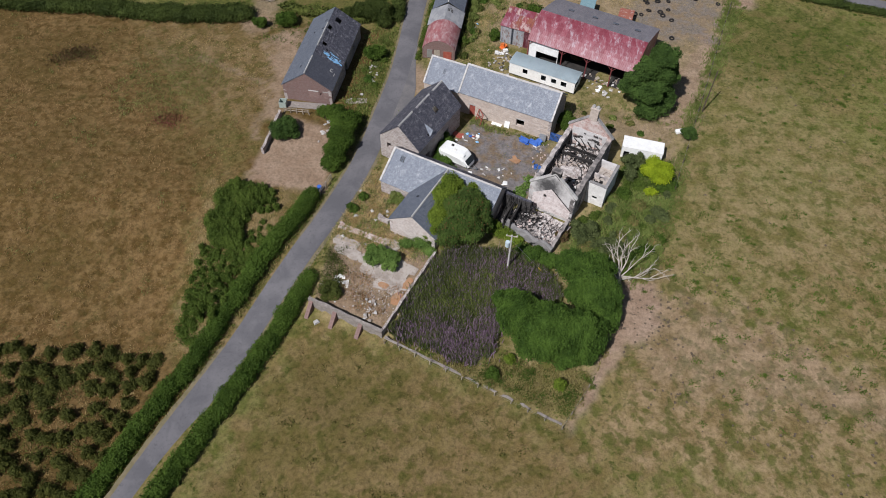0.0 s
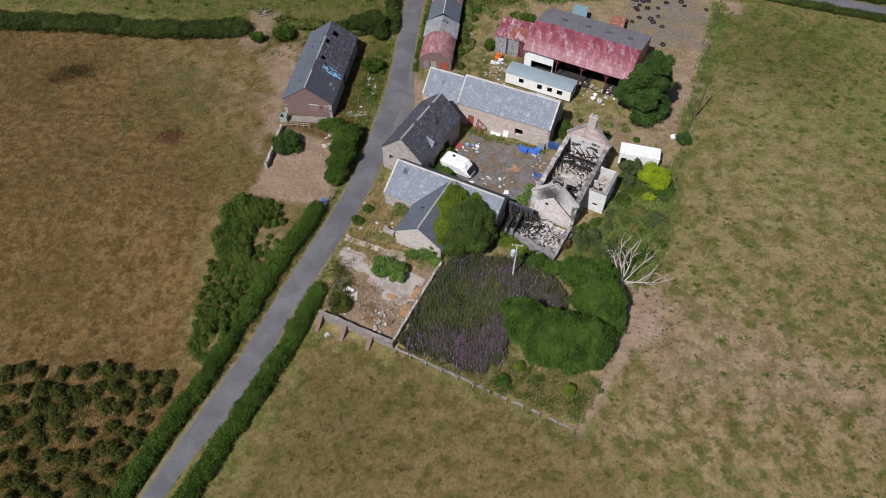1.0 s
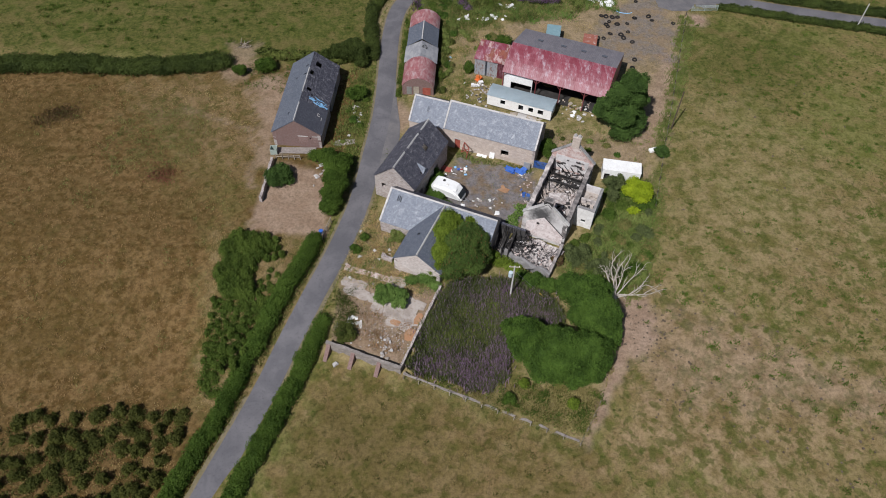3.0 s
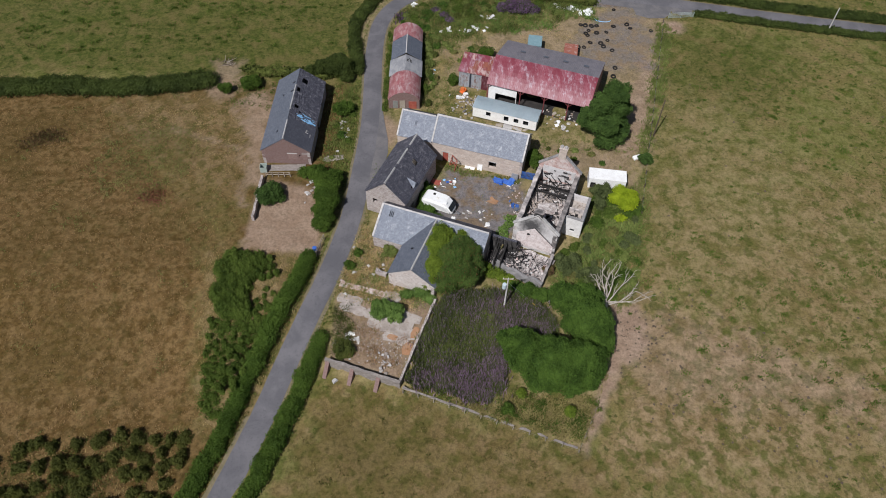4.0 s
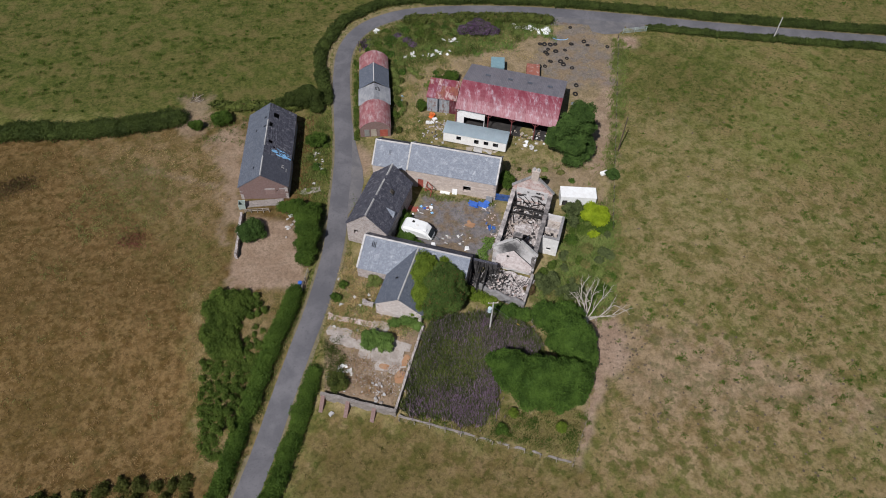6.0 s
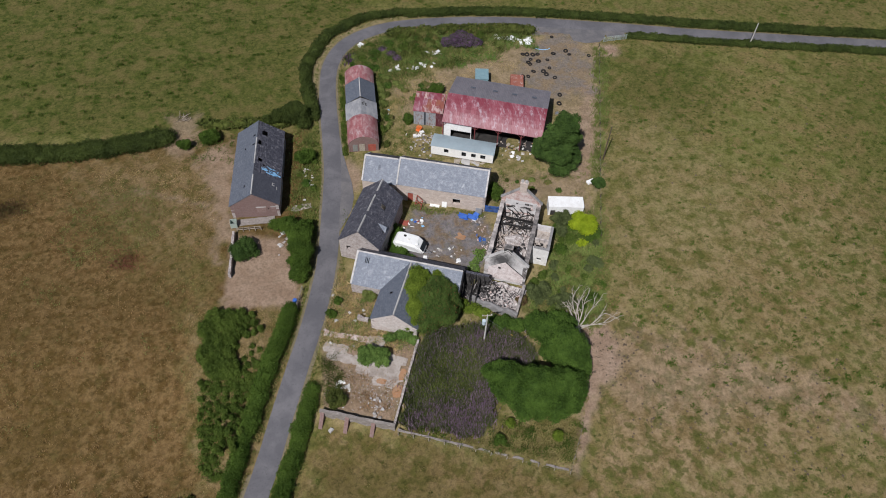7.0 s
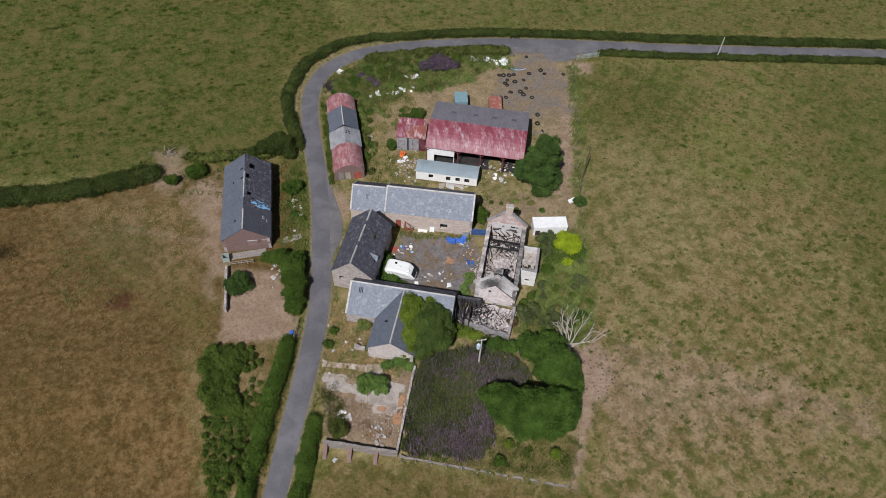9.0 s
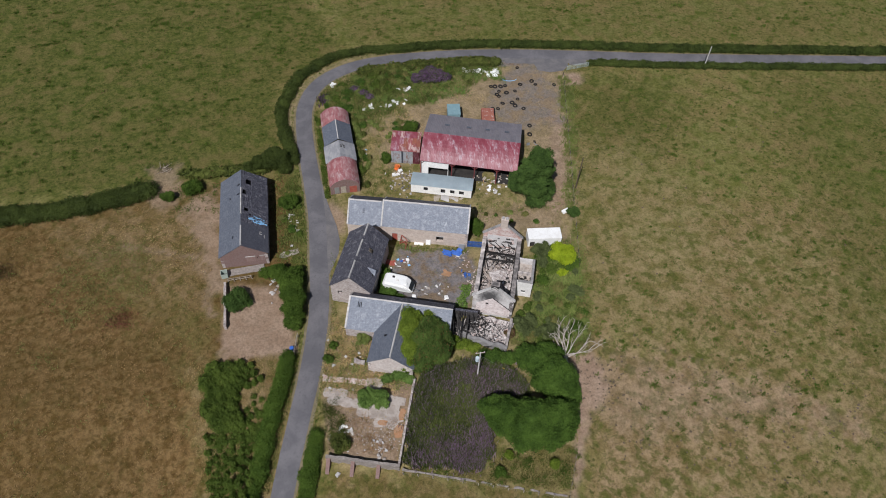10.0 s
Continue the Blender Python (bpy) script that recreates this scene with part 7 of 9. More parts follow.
rubbish("rubble_bank", "fallen pinkish stones along the house wall", "rubble", (7.1, 75.5), ["stone", "pink_rubble", "rubble", "pink_rubble"], 80, (1.5, 7.0), 0.26, 23, 0.45)
rubbish("rubbish_heap", "pale stones beside the earth pen", "rubble", (-26.9, 79.0), ["coping", "concrete"], 12, (0.9, 2.4), 0.5, 24, 0.5)
rubbish("rubbish_heap", "grey stones in rough grass beside the lane", "rubble", (-23.0, 92.5), ["coping", "concrete", "rubbish"], 16, (1.0, 4.5), 0.45, 25, 0.5)
rubbish("rubbish_heap", "broken white timber and rubble in the yard", "rubble", (-18.3, 50.8), ["timber", "rubbish", "coping"], 16, (2.2, 1.6), 0.55, 26, 0.15, high=0.1)
rubbish("rubbish_heap", "pale heap of broken concrete against the yard wall", "rubble", (-13.0, 47.2), ["coping", "concrete", "concrete"], 22, (0.9, 1.8), 0.4, 27, 0.4, high=0.15)
rubbish("rubble_spread", "pale broken concrete spread over the yard", "rubble", (-13.2, 49.4), ["concrete", "coping", "concrete", "rubble", "rust_slab"], 110, (6.0, 3.0), 0.2, 28, 0.3)
rubbish("rubble_spread", "pale loose stones in dry weeds", "rubble", (-16.5, 61.5), ["coping", "concrete"], 26, (4.5, 4.5), 0.4, 29, 0.3)
rubbish("pale_stone", "pale boulder at the foot of the yard wall", "stone", (-19.6, 45.4), "coping", 2, (0.2, 0.2), 0.5, 30, 0.6)
rubbish("rubbish_heap", "dark scrap metal behind the barn", "scrap", (27.0, 107.0), ["black", "blue_paint", "steel"], 8, (1.2, 2.2), 0.6, 31, 0.5)
ob = thing("white_tub", "white plastic tub in the field corner", "tub", (28.0, 88.0, 0), 20)
bm = soft_box(-0.75, 0.75, -0.4, 0.4, 0, 0.5, 0.08)
part("shell", bm, "white", ob)
ob = thing("water_tank", "grey square metal tank beside the brick gable", "tank", (-35.2, 83.4, 0), 5)
part("shell", panel(1.1, 1.1, 0.06, (), 0.6, 0.01), "green_paint", ob, "", pose(-0.55, -0.55, 0.1))
for k in (1, 2, 3):
    part("shell", panel(1.1, 1.1, 0.06, (), 0.6, 0.01), "green_paint", ob, "", pose(0, 0, 0, 0, 0, 90 * k) @ pose(-0.55, -0.55, 0.1))
# near-black base paints the shaded inside of the tank
bm = bmesh.new()
box(bm, -0.5, 0.5, -0.5, 0.5, 0, 0.14)
part("base", bm, "void", ob)
ob = thing("blue_barrel", "blue plastic barrel beside the lane gate", "barrel", (-24.75, 66.6, 0))
bm = bmesh.new()
bar(bm, (0, 0, 0), (0, 0, 0.9), 0.33, 0.33, 14), bar(bm, (0, 0, 0.3), (0, 0, 0.34), 0.35, 0.35, 14), bar(bm, (0, 0, 0.6), (0, 0, 0.64), 0.35, 0.35, 14)
part("shell", bm, "blue_tarp", ob)
ob = thing("white_door", "white door leaf leaning on the byre wall", "door", (0.4, 84.55, 0), -16.5)
part("leaf", soft_box(0, 0.85, -0.03, 0.03, 0, 1.5, 0.01, 1), "white", ob, "", pose(0, 0, 0, -14))
ob = thing("sheet_stack", "pale boards lying against the byre wall", "board", (-1.6, 85.2, 0), -16.5)
part("leaf", soft_box(0, 1.7, -0.35, 0.35, 0, 0.12, 0.02, 1), "cream", ob)
ob = thing("metal_sheet", "dull grey metal sheet leaning on the byre wall", "sheet metal", (6.0, 82.35, 0), -16.5)
part("leaf", soft_box(0, 1.1, -0.02, 0.02, 0, 1.35, 0.01, 1), "steel", ob, "", pose(0, 0, 0, -16))
rubbish("rubbish_heap", "dark blue plastic scraps beside the house wall", "rubbish", (6.3, 76.6), ["blue_paint", "black", "slate_mid"], 9, (0.8, 2.0), 0.5, 34, 0.4)
ob = thing("water_pipe", "loop of pale blue plastic pipe on gravel", "pipe", (27.2, 128.3, 0), -10)
bm = bmesh.new()
loop = [(1.7 * math.cos(a), 0.9 * math.sin(a), 0.08) for a in np.linspace(3.3, 6.1, 12)]
for a, c in zip(loop, loop[1:]):
    bar(bm, a, c, 0.07, 0.07, 7)
part("hose", bm, "sky_tarp", ob)
ob = thing("bed_frame", "rusty red metal frame leaning in the yard corner", "frame", (-4.2, 85.6, 0), -60)
for k, (p, q) in enumerate((((0, 0, 0), (0, 0.5, 2.0)), ((1.6, 0, 0), (1.6, 0.5, 2.0)), ((0, 0.5, 2.0), (1.6, 0.5, 2.0)), ((0, 0.25, 1.0), (1.6, 0.25, 1.0)), ((0, 0, 0), (1.6, 0.5, 2.0)))):
    bm = bmesh.new()
    beam(bm, p, q, 0.1, 0.1)
    part("bar", bm, "red_paint", ob)

# ---- concrete yard ----
yard = thing("yard_pavement", "broken concrete slabs of a derelict yard", "pavement", (0, 0, 0), kind="structure")
rr = random.Random(17)


def slab(x, y, w, d, turn, mat, z=0.05):
    bm = bmesh.new()
    k = 9
    vs = []
    for i in range(k):
        a = 6.2832 * i / k
        s = 1 / max(abs(math.cos(a)), abs(math.sin(a))) ** 1.0
        vs.append(bm.verts.new((w / 2 * s * math.cos(a) * rr.uniform(0.9, 1.06), d / 2 * s * math.sin(a) * rr.uniform(0.85, 1.1), 0)))
    f = bm.faces.new(vs)
    ret = bmesh.ops.extrude_face_region(bm, geom=[f])
    for v in ret["geom"]:
        if isinstance(v, bmesh.types.BMVert):
            v.co.z += 0.09
    bmesh.ops.recalc_face_normals(bm, faces=bm.faces[:])
    part("slab", bm, mat, yard, "", pose(x, y, z - 0.08 + rr.uniform(0, 0.012), rr.uniform(-0.5, 0.5), rr.uniform(-0.5, 0.5), turn))


for i in range(7):
    for k in range(4):
        x, y = -19.6 + i * 1.75 + k * 0.6, 57.6 - i * 0.57 - k * 1.55 + 0.5
        if (k == 0 and i in (2, 3, 4)) or (k == 3 and i in (0, 1, 2, 5)) or (k == 2 and i in (0, 1)) or (k == 1 and i == 6):
            continue
        slab(x, y, 1.98 + rr.uniform(-0.12, 0.12), 1.72 + rr.uniform(-0.12, 0.12), -18 + rr.uniform(-2, 2), "concrete")
for x, y, w, d in ((-9.0, 52.4, 1.0, 1.9), (-10.0, 49.8, 1.3, 2.2), (-12.2, 51.6, 1.5, 0.9)):
    slab(x, y, w, d, -18, "rust_slab", 0.06)
slab(-12.7, 58.2, 2.2, 3.0, 72, "concrete", 0.1)
wall_run("kerb_wall", "low broken wall footing in the weeds", (-20.4, 60.2), (-13.7, 58.3), 0.26, 0.95, "pink_rubble", 0, 0.09, 0.24)
wall_run("kerb_wall", "low broken wall footing in the weeds", (-15.2, 62.5), (-13.6, 61.9), 1.0, 0.5, "rubble", 0, 0.06, 0.4)
slab(-24.0, 86.6, 3.6, 1.3, 12, "concrete", 0.06)


# ---- trees, shrubs and hedges ----
def shrub(name, label, category, lumps, mat, leaf=0.32, per=26, trunk=None, group="", core=0.8):
    """A tree or bush: trunk and limbs where they would stand, and a crown of leaf sprays."""
    cx, cy = lumps[0][0], lumps[0][1]
    ob = thing(name, label, category, (cx, cy, 0), 0, group)
    bm = bmesh.new()
    rt = trunk or 0.12
    topz = max(l[2] for l in lumps)
    bar(bm, (0, 0, -0.2), (0.1, 0.05, topz * 0.6), rt, rt * 0.6, 8)
    for l in lumps[:9]:
        bar(bm, (0.05, 0.02, topz * 0.35), (l[0] - cx, l[1] - cy, l[2]), rt * 0.5, rt * 0.15, 5)
    part("trunk", bm, "bark", ob)
    q = random.Random(int(cx * 10) + 77)
    extra = []
    for l in lumps:
        if min(l[3:]) > 0.85:
            for k in range(int(11 * min(l[3:]))):
                a, e = q.uniform(0, 6.283), q.uniform(-0.15, 1.45)
                s = q.uniform(0.26, 0.5) * min(l[3:])
                extra.append((l[0] + 0.84 * l[3] * math.cos(a) * math.cos(e), l[1] + 0.84 * l[4] * math.sin(a) * math.cos(e), l[2] + 0.84 * l[5] * math.sin(e), s, s, s * 0.8))
    lumps = [(*l[:3], l[3] * 0.9, l[4] * 0.9, l[5] * 0.9) if min(l[3:]) > 0.85 else l for l in lumps] + extra
    foliage("crown", [(l[0] - cx, l[1] - cy, *l[2:]) for l in lumps], mat, ob, leaf, per, core=core, spread=1.15, long=1.7)
    return ob


def ball(x, y, z, r, n, spread, seed, squash=0.8, rmin=0.5):
    """Lumps of a crown about r wide round (x, y, z)."""
    q = random.Random(seed)
    out = [(x, y, z, r * 0.72, r * 0.72, r * 0.72 * squash)]
    for i in range(n):
        a, e = q.uniform(0, 6.283), q.uniform(-0.5, 1.0)
        k = r * spread * q.uniform(0.75, 1.0)
        s = r * q.uniform(rmin * 0.6, rmin)
        out.append((x + k * math.cos(a) * math.cos(e), y + k * math.sin(a) * math.cos(e), max(s * 0.5, z + k * math.sin(e) * squash), s, s, s * 0.85))
    return out


def hedge(label, line, width, height, mat, step=0.9, leaf=0.3, per=22, seed=1):
    pts = along(line, step)
    q = random.Random(seed)
    ob = thing("hedge", label, "hedge", (pts[0][0].x, pts[0][0].y, 0))
    lumps = []
    for p, d in pts:
        w, h_ = width * q.uniform(0.46, 0.58), height * q.uniform(0.86, 1.1)
        o = q.uniform(-0.15, 0.15) * width
        lumps.append((p.x - pts[0][0].x - d.y * o, p.y - pts[0][0].y + d.x * o, gz(p.x, p.y) + h_ * 0.48, w + 0.25 * abs(d.x), w + 0.25 * abs(d.y), h_ * 0.55))
    foliage("foliage", lumps, mat, ob, leaf, per)
    bm = bmesh.new()
    for p, d in pts[::3]:
        bar(bm, (p.x - pts[0][0].x, p.y - pts[0][0].y, gz(p.x, p.y) - 0.2), (p.x - pts[0][0].x + q.uniform(-0.2, 0.2), p.y - pts[0][0].y, gz(p.x, p.y) + height * 0.6), 0.05, 0.03, 5)
    part("stems", bm, "bark", ob)
    tagged(ob.children[-1], kind="stuff")
    return ob


def beside(points, off):
    """The road line moved sideways (to its left: plus)."""
    p = np.array(points, float)
    t = np.gradient(p, axis=0)
    t /= np.linalg.norm(t, axis=1)[:, None]
    return [(a[0] - b[1] * off, a[1] + b[0] * off) for a, b in zip(p, t)]


road_s = [p for p in ROAD if 8 < p[1] < 64.5 and p[0] < 0]
hedge("dense green hedge along the lane", beside(road_s, 4.0), 1.95, 1.6, "hedge", 0.6, 0.14, 92, 1)
road_e = [p for p in ROAD if 8 < p[1] < 53.5 and p[0] < 0]
hedge("dense green hedge along the lane", beside(road_e, -3.3), 2.0, 1.4, "hedge", 0.6, 0.14, 92, 2)
road_n = [p for p in ROAD if p[1] > 109 and p[0] < 150]
bend = []
for p3, p5 in zip(beside(road_n, 3.05), beside(road_n, 4.5)):
    w = float(ease((p3[1] - 112) / 10) * ease((4 - p3[0]) / 12))
    bend.append((p3[0] + (p5[0] - p3[0]) * w, p3[1] + (p5[1] - p3[1]) * w))
hedge("dark clipped hedge round the bend of the lane", bend, 2.1, 1.4, "hedge_dark", 0.9, 0.19, 44, 3)
road_i = [p for p in ROAD if p[1] > 100 and p[0] > 47]
hedge("low dark hedge between lane and pasture", beside([p for p in road_i if p[0] < 150], -3.2), 1.7, 1.15, "hedge_dark", 0.9, 0.19, 44, 4)
hedge("low hedge of weeds along the lane", beside([p for p in ROAD if p[1] > 130 and -6 < p[0] < 27], -3.5), 2.4, 1.3, "bramble", 1.0, 0.26, 30, 5)
hedge("thick dark field hedge", [(-49.5, 105.6), (-56, 104.3), (-63, 103.2), (-76, 103.2), (-96, 101.5), (-130, 97)], 3.6, 1.9, "hedge_dark", 0.9, 0.19, 44, 6)
hedge("ragged bank of hedge weeds behind the long barn", [(-42, 109.2), (-36, 108.6), (-30, 108.6), (-24, 108.5)], 2.4, 1.1, "bramble", 1.0, 0.32, 16, 7)

q_ = ball
shrub("tree", "broad dark green sycamore beside the barn", "tree", q_(21.7, 92.4, 3.9, 3.7, 22, 0.92, 1, 0.9, 0.36) + q_(22.9, 93.6, 6.6, 3.2, 20, 0.92, 31, 0.95, 0.40) + q_(23.2, 93.6, 9.4, 2.1, 10, 0.9, 32, 1.0, 0.5) + [(24.3, 91.4, 1.7, 1.8, 1.6, 1.6), (25.0, 92.8, 2.6, 1.7, 1.6, 1.8), (22.6, 90.2, 1.6, 1.9, 1.5, 1.5)], "tree_dark", 0.17, 85, 0.28)
shrub("tree", "lush green spreading tree at the field edge", "tree",
      [(9.6, 46.2, 3.0, 3.2, 3.0, 3.0), (5.8, 48.2, 2.6, 2.5, 2.4, 2.6), (13.4, 46.0, 2.9, 2.8, 2.6, 2.9), (15.2, 47.2, 2.2, 1.9, 2.2, 2.0), (11.5, 44.4, 2.0, 2.4, 2.0, 1.9),
       (7.8, 44.8, 2.0, 2.0, 2.0, 1.9), (4.6, 50.0, 1.9, 1.8, 1.8, 1.8), (12.4, 47.6, 2.8, 2.3, 1.8, 2.3), (14.2, 44.9, 1.8, 1.8, 1.6, 1.7), (8.4, 46.8, 2.4, 1.8, 1.6, 2.0)], "tree", 0.165, 105, 0.22)
shrub("tree", "lush green bushy tree beside bleached branches", "tree",
      [(14.8, 53.0, 2.9, 2.8, 2.7, 2.8), (16.3, 51.6, 2.4, 2.1, 2.1, 2.4), (13.0, 56.4, 2.3, 2.4, 2.3, 2.2), (15.5, 57.4, 2.0, 2.0, 2.0, 1.9), (13.4, 53.0, 2.0, 1.7, 2.2, 2.0), (16.9, 49.6, 1.7, 1.5, 1.6, 1.6), (11.6, 58.6, 1.5, 1.7, 1.4, 1.4)],
      "tree", 0.165, 105, 0.2)
shrub("tree", "ivy-clad light green tree growing over the slate roof", "tree",
      [(-6.0, 64.4, 3.4, 1.9, 2.6, 2.6), (-5.6, 67.0, 3.9, 1.4, 1.7, 2.2), (-6.4, 61.8, 2.7, 1.6, 2.0, 2.3), (-5.7, 65.8, 4.6, 1.3, 1.8, 1.7), (-6.9, 60.0, 1.9, 1.2, 1.4, 1.7), (-2.4, 66.6, 3.0, 1.6, 1.3, 1.9), (-4.4, 66.4, 4.4, 1.0, 1.0, 1.2)], "ivy", 0.155, 120, 0.2)
shrub("tree", "dark green shrub tree with reddish leaf tips", "tree",
      [(-3.4, 62.4, 3.4, 2.4, 2.6, 2.9), (-1.6, 63.8, 3.0, 1.9, 2.0, 2.5), (-4.4, 60.0, 2.3, 2.1, 1.9, 2.2), (-2.0, 61.0, 2.4, 1.9, 1.9, 2.2), (-2.8, 64.6, 4.2, 1.6, 1.6, 1.8), (-0.4, 62.6, 1.8, 1.3, 1.4, 1.8)], "rowan", 0.155, 120, 0.2)
shrub("bush", "bright yellow-green golden bush at the field edge", "bush", q_(23.7, 77.0, 1.7, 2.25, 14, 0.75, 4, 0.85, 0.45), "yellow", 0.16, 110, 0.1)
shrub("bush", "small yellow-green bush at the field edge", "bush", q_(23.0, 73.9, 0.6, 0.95, 5, 0.7, 5, 0.7, 0.5), "yellow", 0.24, 40)
shrub("bush", "round bright green shrub growing through the concrete", "bush", q_(-14.0, 55.6, 0.9, 1.6, 12, 0.85, 6, 0.75, 0.42) + q_(-11.9, 55.0, 0.9, 1.55, 12, 0.85, 60, 0.75, 0.42), "bright", 0.16, 110, 0.1)
shrub("bush", "dark green bush in the earth pen", "bush", q_(-33.0, 77.0, 1.1, 2.3, 12, 0.78, 7, 0.7, 0.45), "tree_dark", 0.155, 105)
shrub("bush", "long dense green bush beside the lane", "bush",
      [(-24.1, 73.4, 1.3, 1.7, 2.0, 1.6), (-23.8, 76.2, 1.5, 1.8, 2.0, 1.8), (-24.1, 79.0, 1.5, 1.9, 1.9, 1.7), (-26.2, 81.8, 1.2, 1.9, 1.4, 1.4), (-24.2, 71.2, 1.0, 1.4, 1.4, 1.2), (-28.2, 82.4, 0.8, 1.3, 1.0, 0.9), (-23.2, 81.2, 1.1, 1.3, 1.3, 1.3)], "hedge", 0.155, 105)
shrub("bush", "green bush behind the long barn beside the lane", "bush", q_(-23.3, 98.0, 1.1, 1.9, 8, 0.75, 9, 0.75, 0.5), "hedge", 0.155, 105)
shrub("bush", "large round dark bush beside the lane", "bush", [(-24.2, 108.8, 1.5, 1.9, 1.7, 1.9), (-26.2, 109.0, 1.6, 1.8, 1.6, 1.9), (-28.2, 108.8, 1.3, 1.6, 1.4, 1.6), (-25.2, 110.2, 1.7, 1.7, 1.5, 1.8), (-30.2, 108.6, 0.8, 1.4, 1.1, 1.1), (-23.6, 107.2, 1.0, 1.2, 1.2, 1.2)], "hedge_dark", 0.155, 105)
shrub("bush", "small green bush in dry grass", "bush", q_(-45.3, 103.2, 0.8, 1.5, 6, 0.7, 11, 0.8, 0.5), "hedge", 0.155, 105)
shrub("bush", "green bush in dry grass", "bush", q_(-41.0, 104.6, 1.0, 2.0, 7, 0.7, 12, 0.8, 0.5), "hedge", 0.155, 105)
shrub("bush", "small green bush beside the barn shed", "bush", q_(-3.6, 107.0, 0.7, 1.3, 6, 0.7, 13, 0.8, 0.5), "hedge", 0.155, 105)
shrub("bush", "green bush behind the sheet shed", "bush", q_(2.6, 114.6, 0.9, 1.8, 6, 0.7, 14, 0.7, 0.5), "hedge", 0.155, 105)
shrub("bush", "dark green bush at the field corner", "bush", q_(29.0, 87.0, 0.9, 1.4, 6, 0.7, 15, 0.9, 0.5), "tree_dark", 0.155, 105)
shrub("bush", "green bush between byre and ruined house", "bush", q_(10.0, 86.2, 1.2, 1.6, 7, 0.7, 16, 0.9, 0.5), "hedge", 0.155, 105)
shrub("bush", "dense green bush against the dark barn wall", "bush", [(-8.6, 77.6, 0.7, 0.9, 1.6, 1.1), (-8.3, 75.2, 0.6, 1.0, 1.2, 0.9), (-8.4, 80.2, 0.6, 0.8, 1.2, 0.9), (-6.6, 73.6, 0.4, 1.2, 0.7, 0.6), (-7.6, 78.6, 0.7, 0.9, 1.2, 1.0), (-7.4, 74.6, 0.6, 1.0, 1.0, 0.9)], "tree", 0.155, 105)
shrub("bush", "green creeper bush below the ruined wall", "bush", [(7.4, 59.4, 0.8, 1.5, 1.2, 1.1), (5.6, 60.0, 0.6, 1.2, 1.0, 0.8), (9.2, 58.6, 0.7, 1.3, 1.1, 1.0)], "tree", 0.155, 105)
shrub("bush", "lime green creeper over the ruined wing wall", "bush", [(2.6, 62.7, 0.45, 1.5, 0.9, 0.7), (0.8, 63.5, 0.6, 1.3, 1.1, 0.9), (-0.6, 64.2, 0.8, 1.2, 1.2, 1.2), (4.2, 61.8, 0.4, 1.2, 0.8, 0.6)], "ivy", 0.155, 105)
shrub("bush", "bright green seedling bush in tall grass", "bush", q_(5.5, 43.0, 0.5, 0.75, 5, 0.7, 18, 1.0, 0.6), "ivy", 0.155, 105)
shrub("bush", "bright green seedling bush in tall grass", "bush", q_(11.6, 40.4, 0.7, 0.95, 5, 0.6, 19, 1.2, 0.6), "ivy", 0.155, 105)
shrub("bush", "green bush against the field fence", "bush", q_(3.5, 40.7, 0.5, 0.8, 5, 0.7, 20, 1.0, 0.6), "hedge", 0.155, 105)
shrub("bush", "green weeds against the pale gable wall", "bush", [(-8.4, 58.8, 0.7, 1.3, 0.8, 0.9), (-10.4, 58.6, 0.5, 1.0, 0.7, 0.7), (-7.0, 57.9, 0.4, 0.9, 0.8, 0.6)], "bright", 0.155, 105)
shrub("bush", "yellow-green bush against the low range", "bush", q_(-13.2, 66.2, 0.6, 1.1, 8, 0.9, 51, 0.8, 0.5), "fresh_weed", 0.14, 110)
shrub("bush", "small green bush in dry weeds", "bush", q_(-18.2, 66.3, 0.4, 0.8, 6, 0.8, 52, 0.8, 0.5), "hedge", 0.14, 105)
shrub("bush", "small green bush in dry weeds", "bush", q_(-19.2, 63.9, 0.4, 0.85, 6, 0.8, 53, 0.8, 0.5), "hedge", 0.14, 105)
shrub("bush", "dull green bush in the yard corner", "bush", q_(-18.8, 49.4, 0.4, 1.5, 7, 0.8, 22, 0.6, 0.5), "bramble", 0.155, 105)
shrub("bush", "tall grey-green shrub beside the sooty gable", "bush", q_(13.6, 64.4, 0.8, 1.7, 14, 1.15, 41, 0.8, 0.42), "feather", 0.155, 105)
shrub("bush", "grey-green shrub in rough growth behind the house", "bush", q_(17.2, 62.6, 0.8, 1.7, 13, 1.15, 42, 0.8, 0.42), "feather", 0.155, 105)
shrub("bush", "tall feathery shrub against the white shed", "bush", q_(20.4, 79.2, 0.9, 1.5, 12, 1.0, 43, 1.2, 0.42) + q_(20.0, 76.9, 0.7, 1.2, 10, 1.05, 45, 1.1, 0.42), "feather", 0.155, 95)
shrub("bush", "reddish-brown shrub at the corner of the burnt wing", "bush", q_(10.6, 63.0, 0.7, 0.95, 7, 0.8, 44, 0.9, 0.55), "rust_leaf", 0.155, 105)


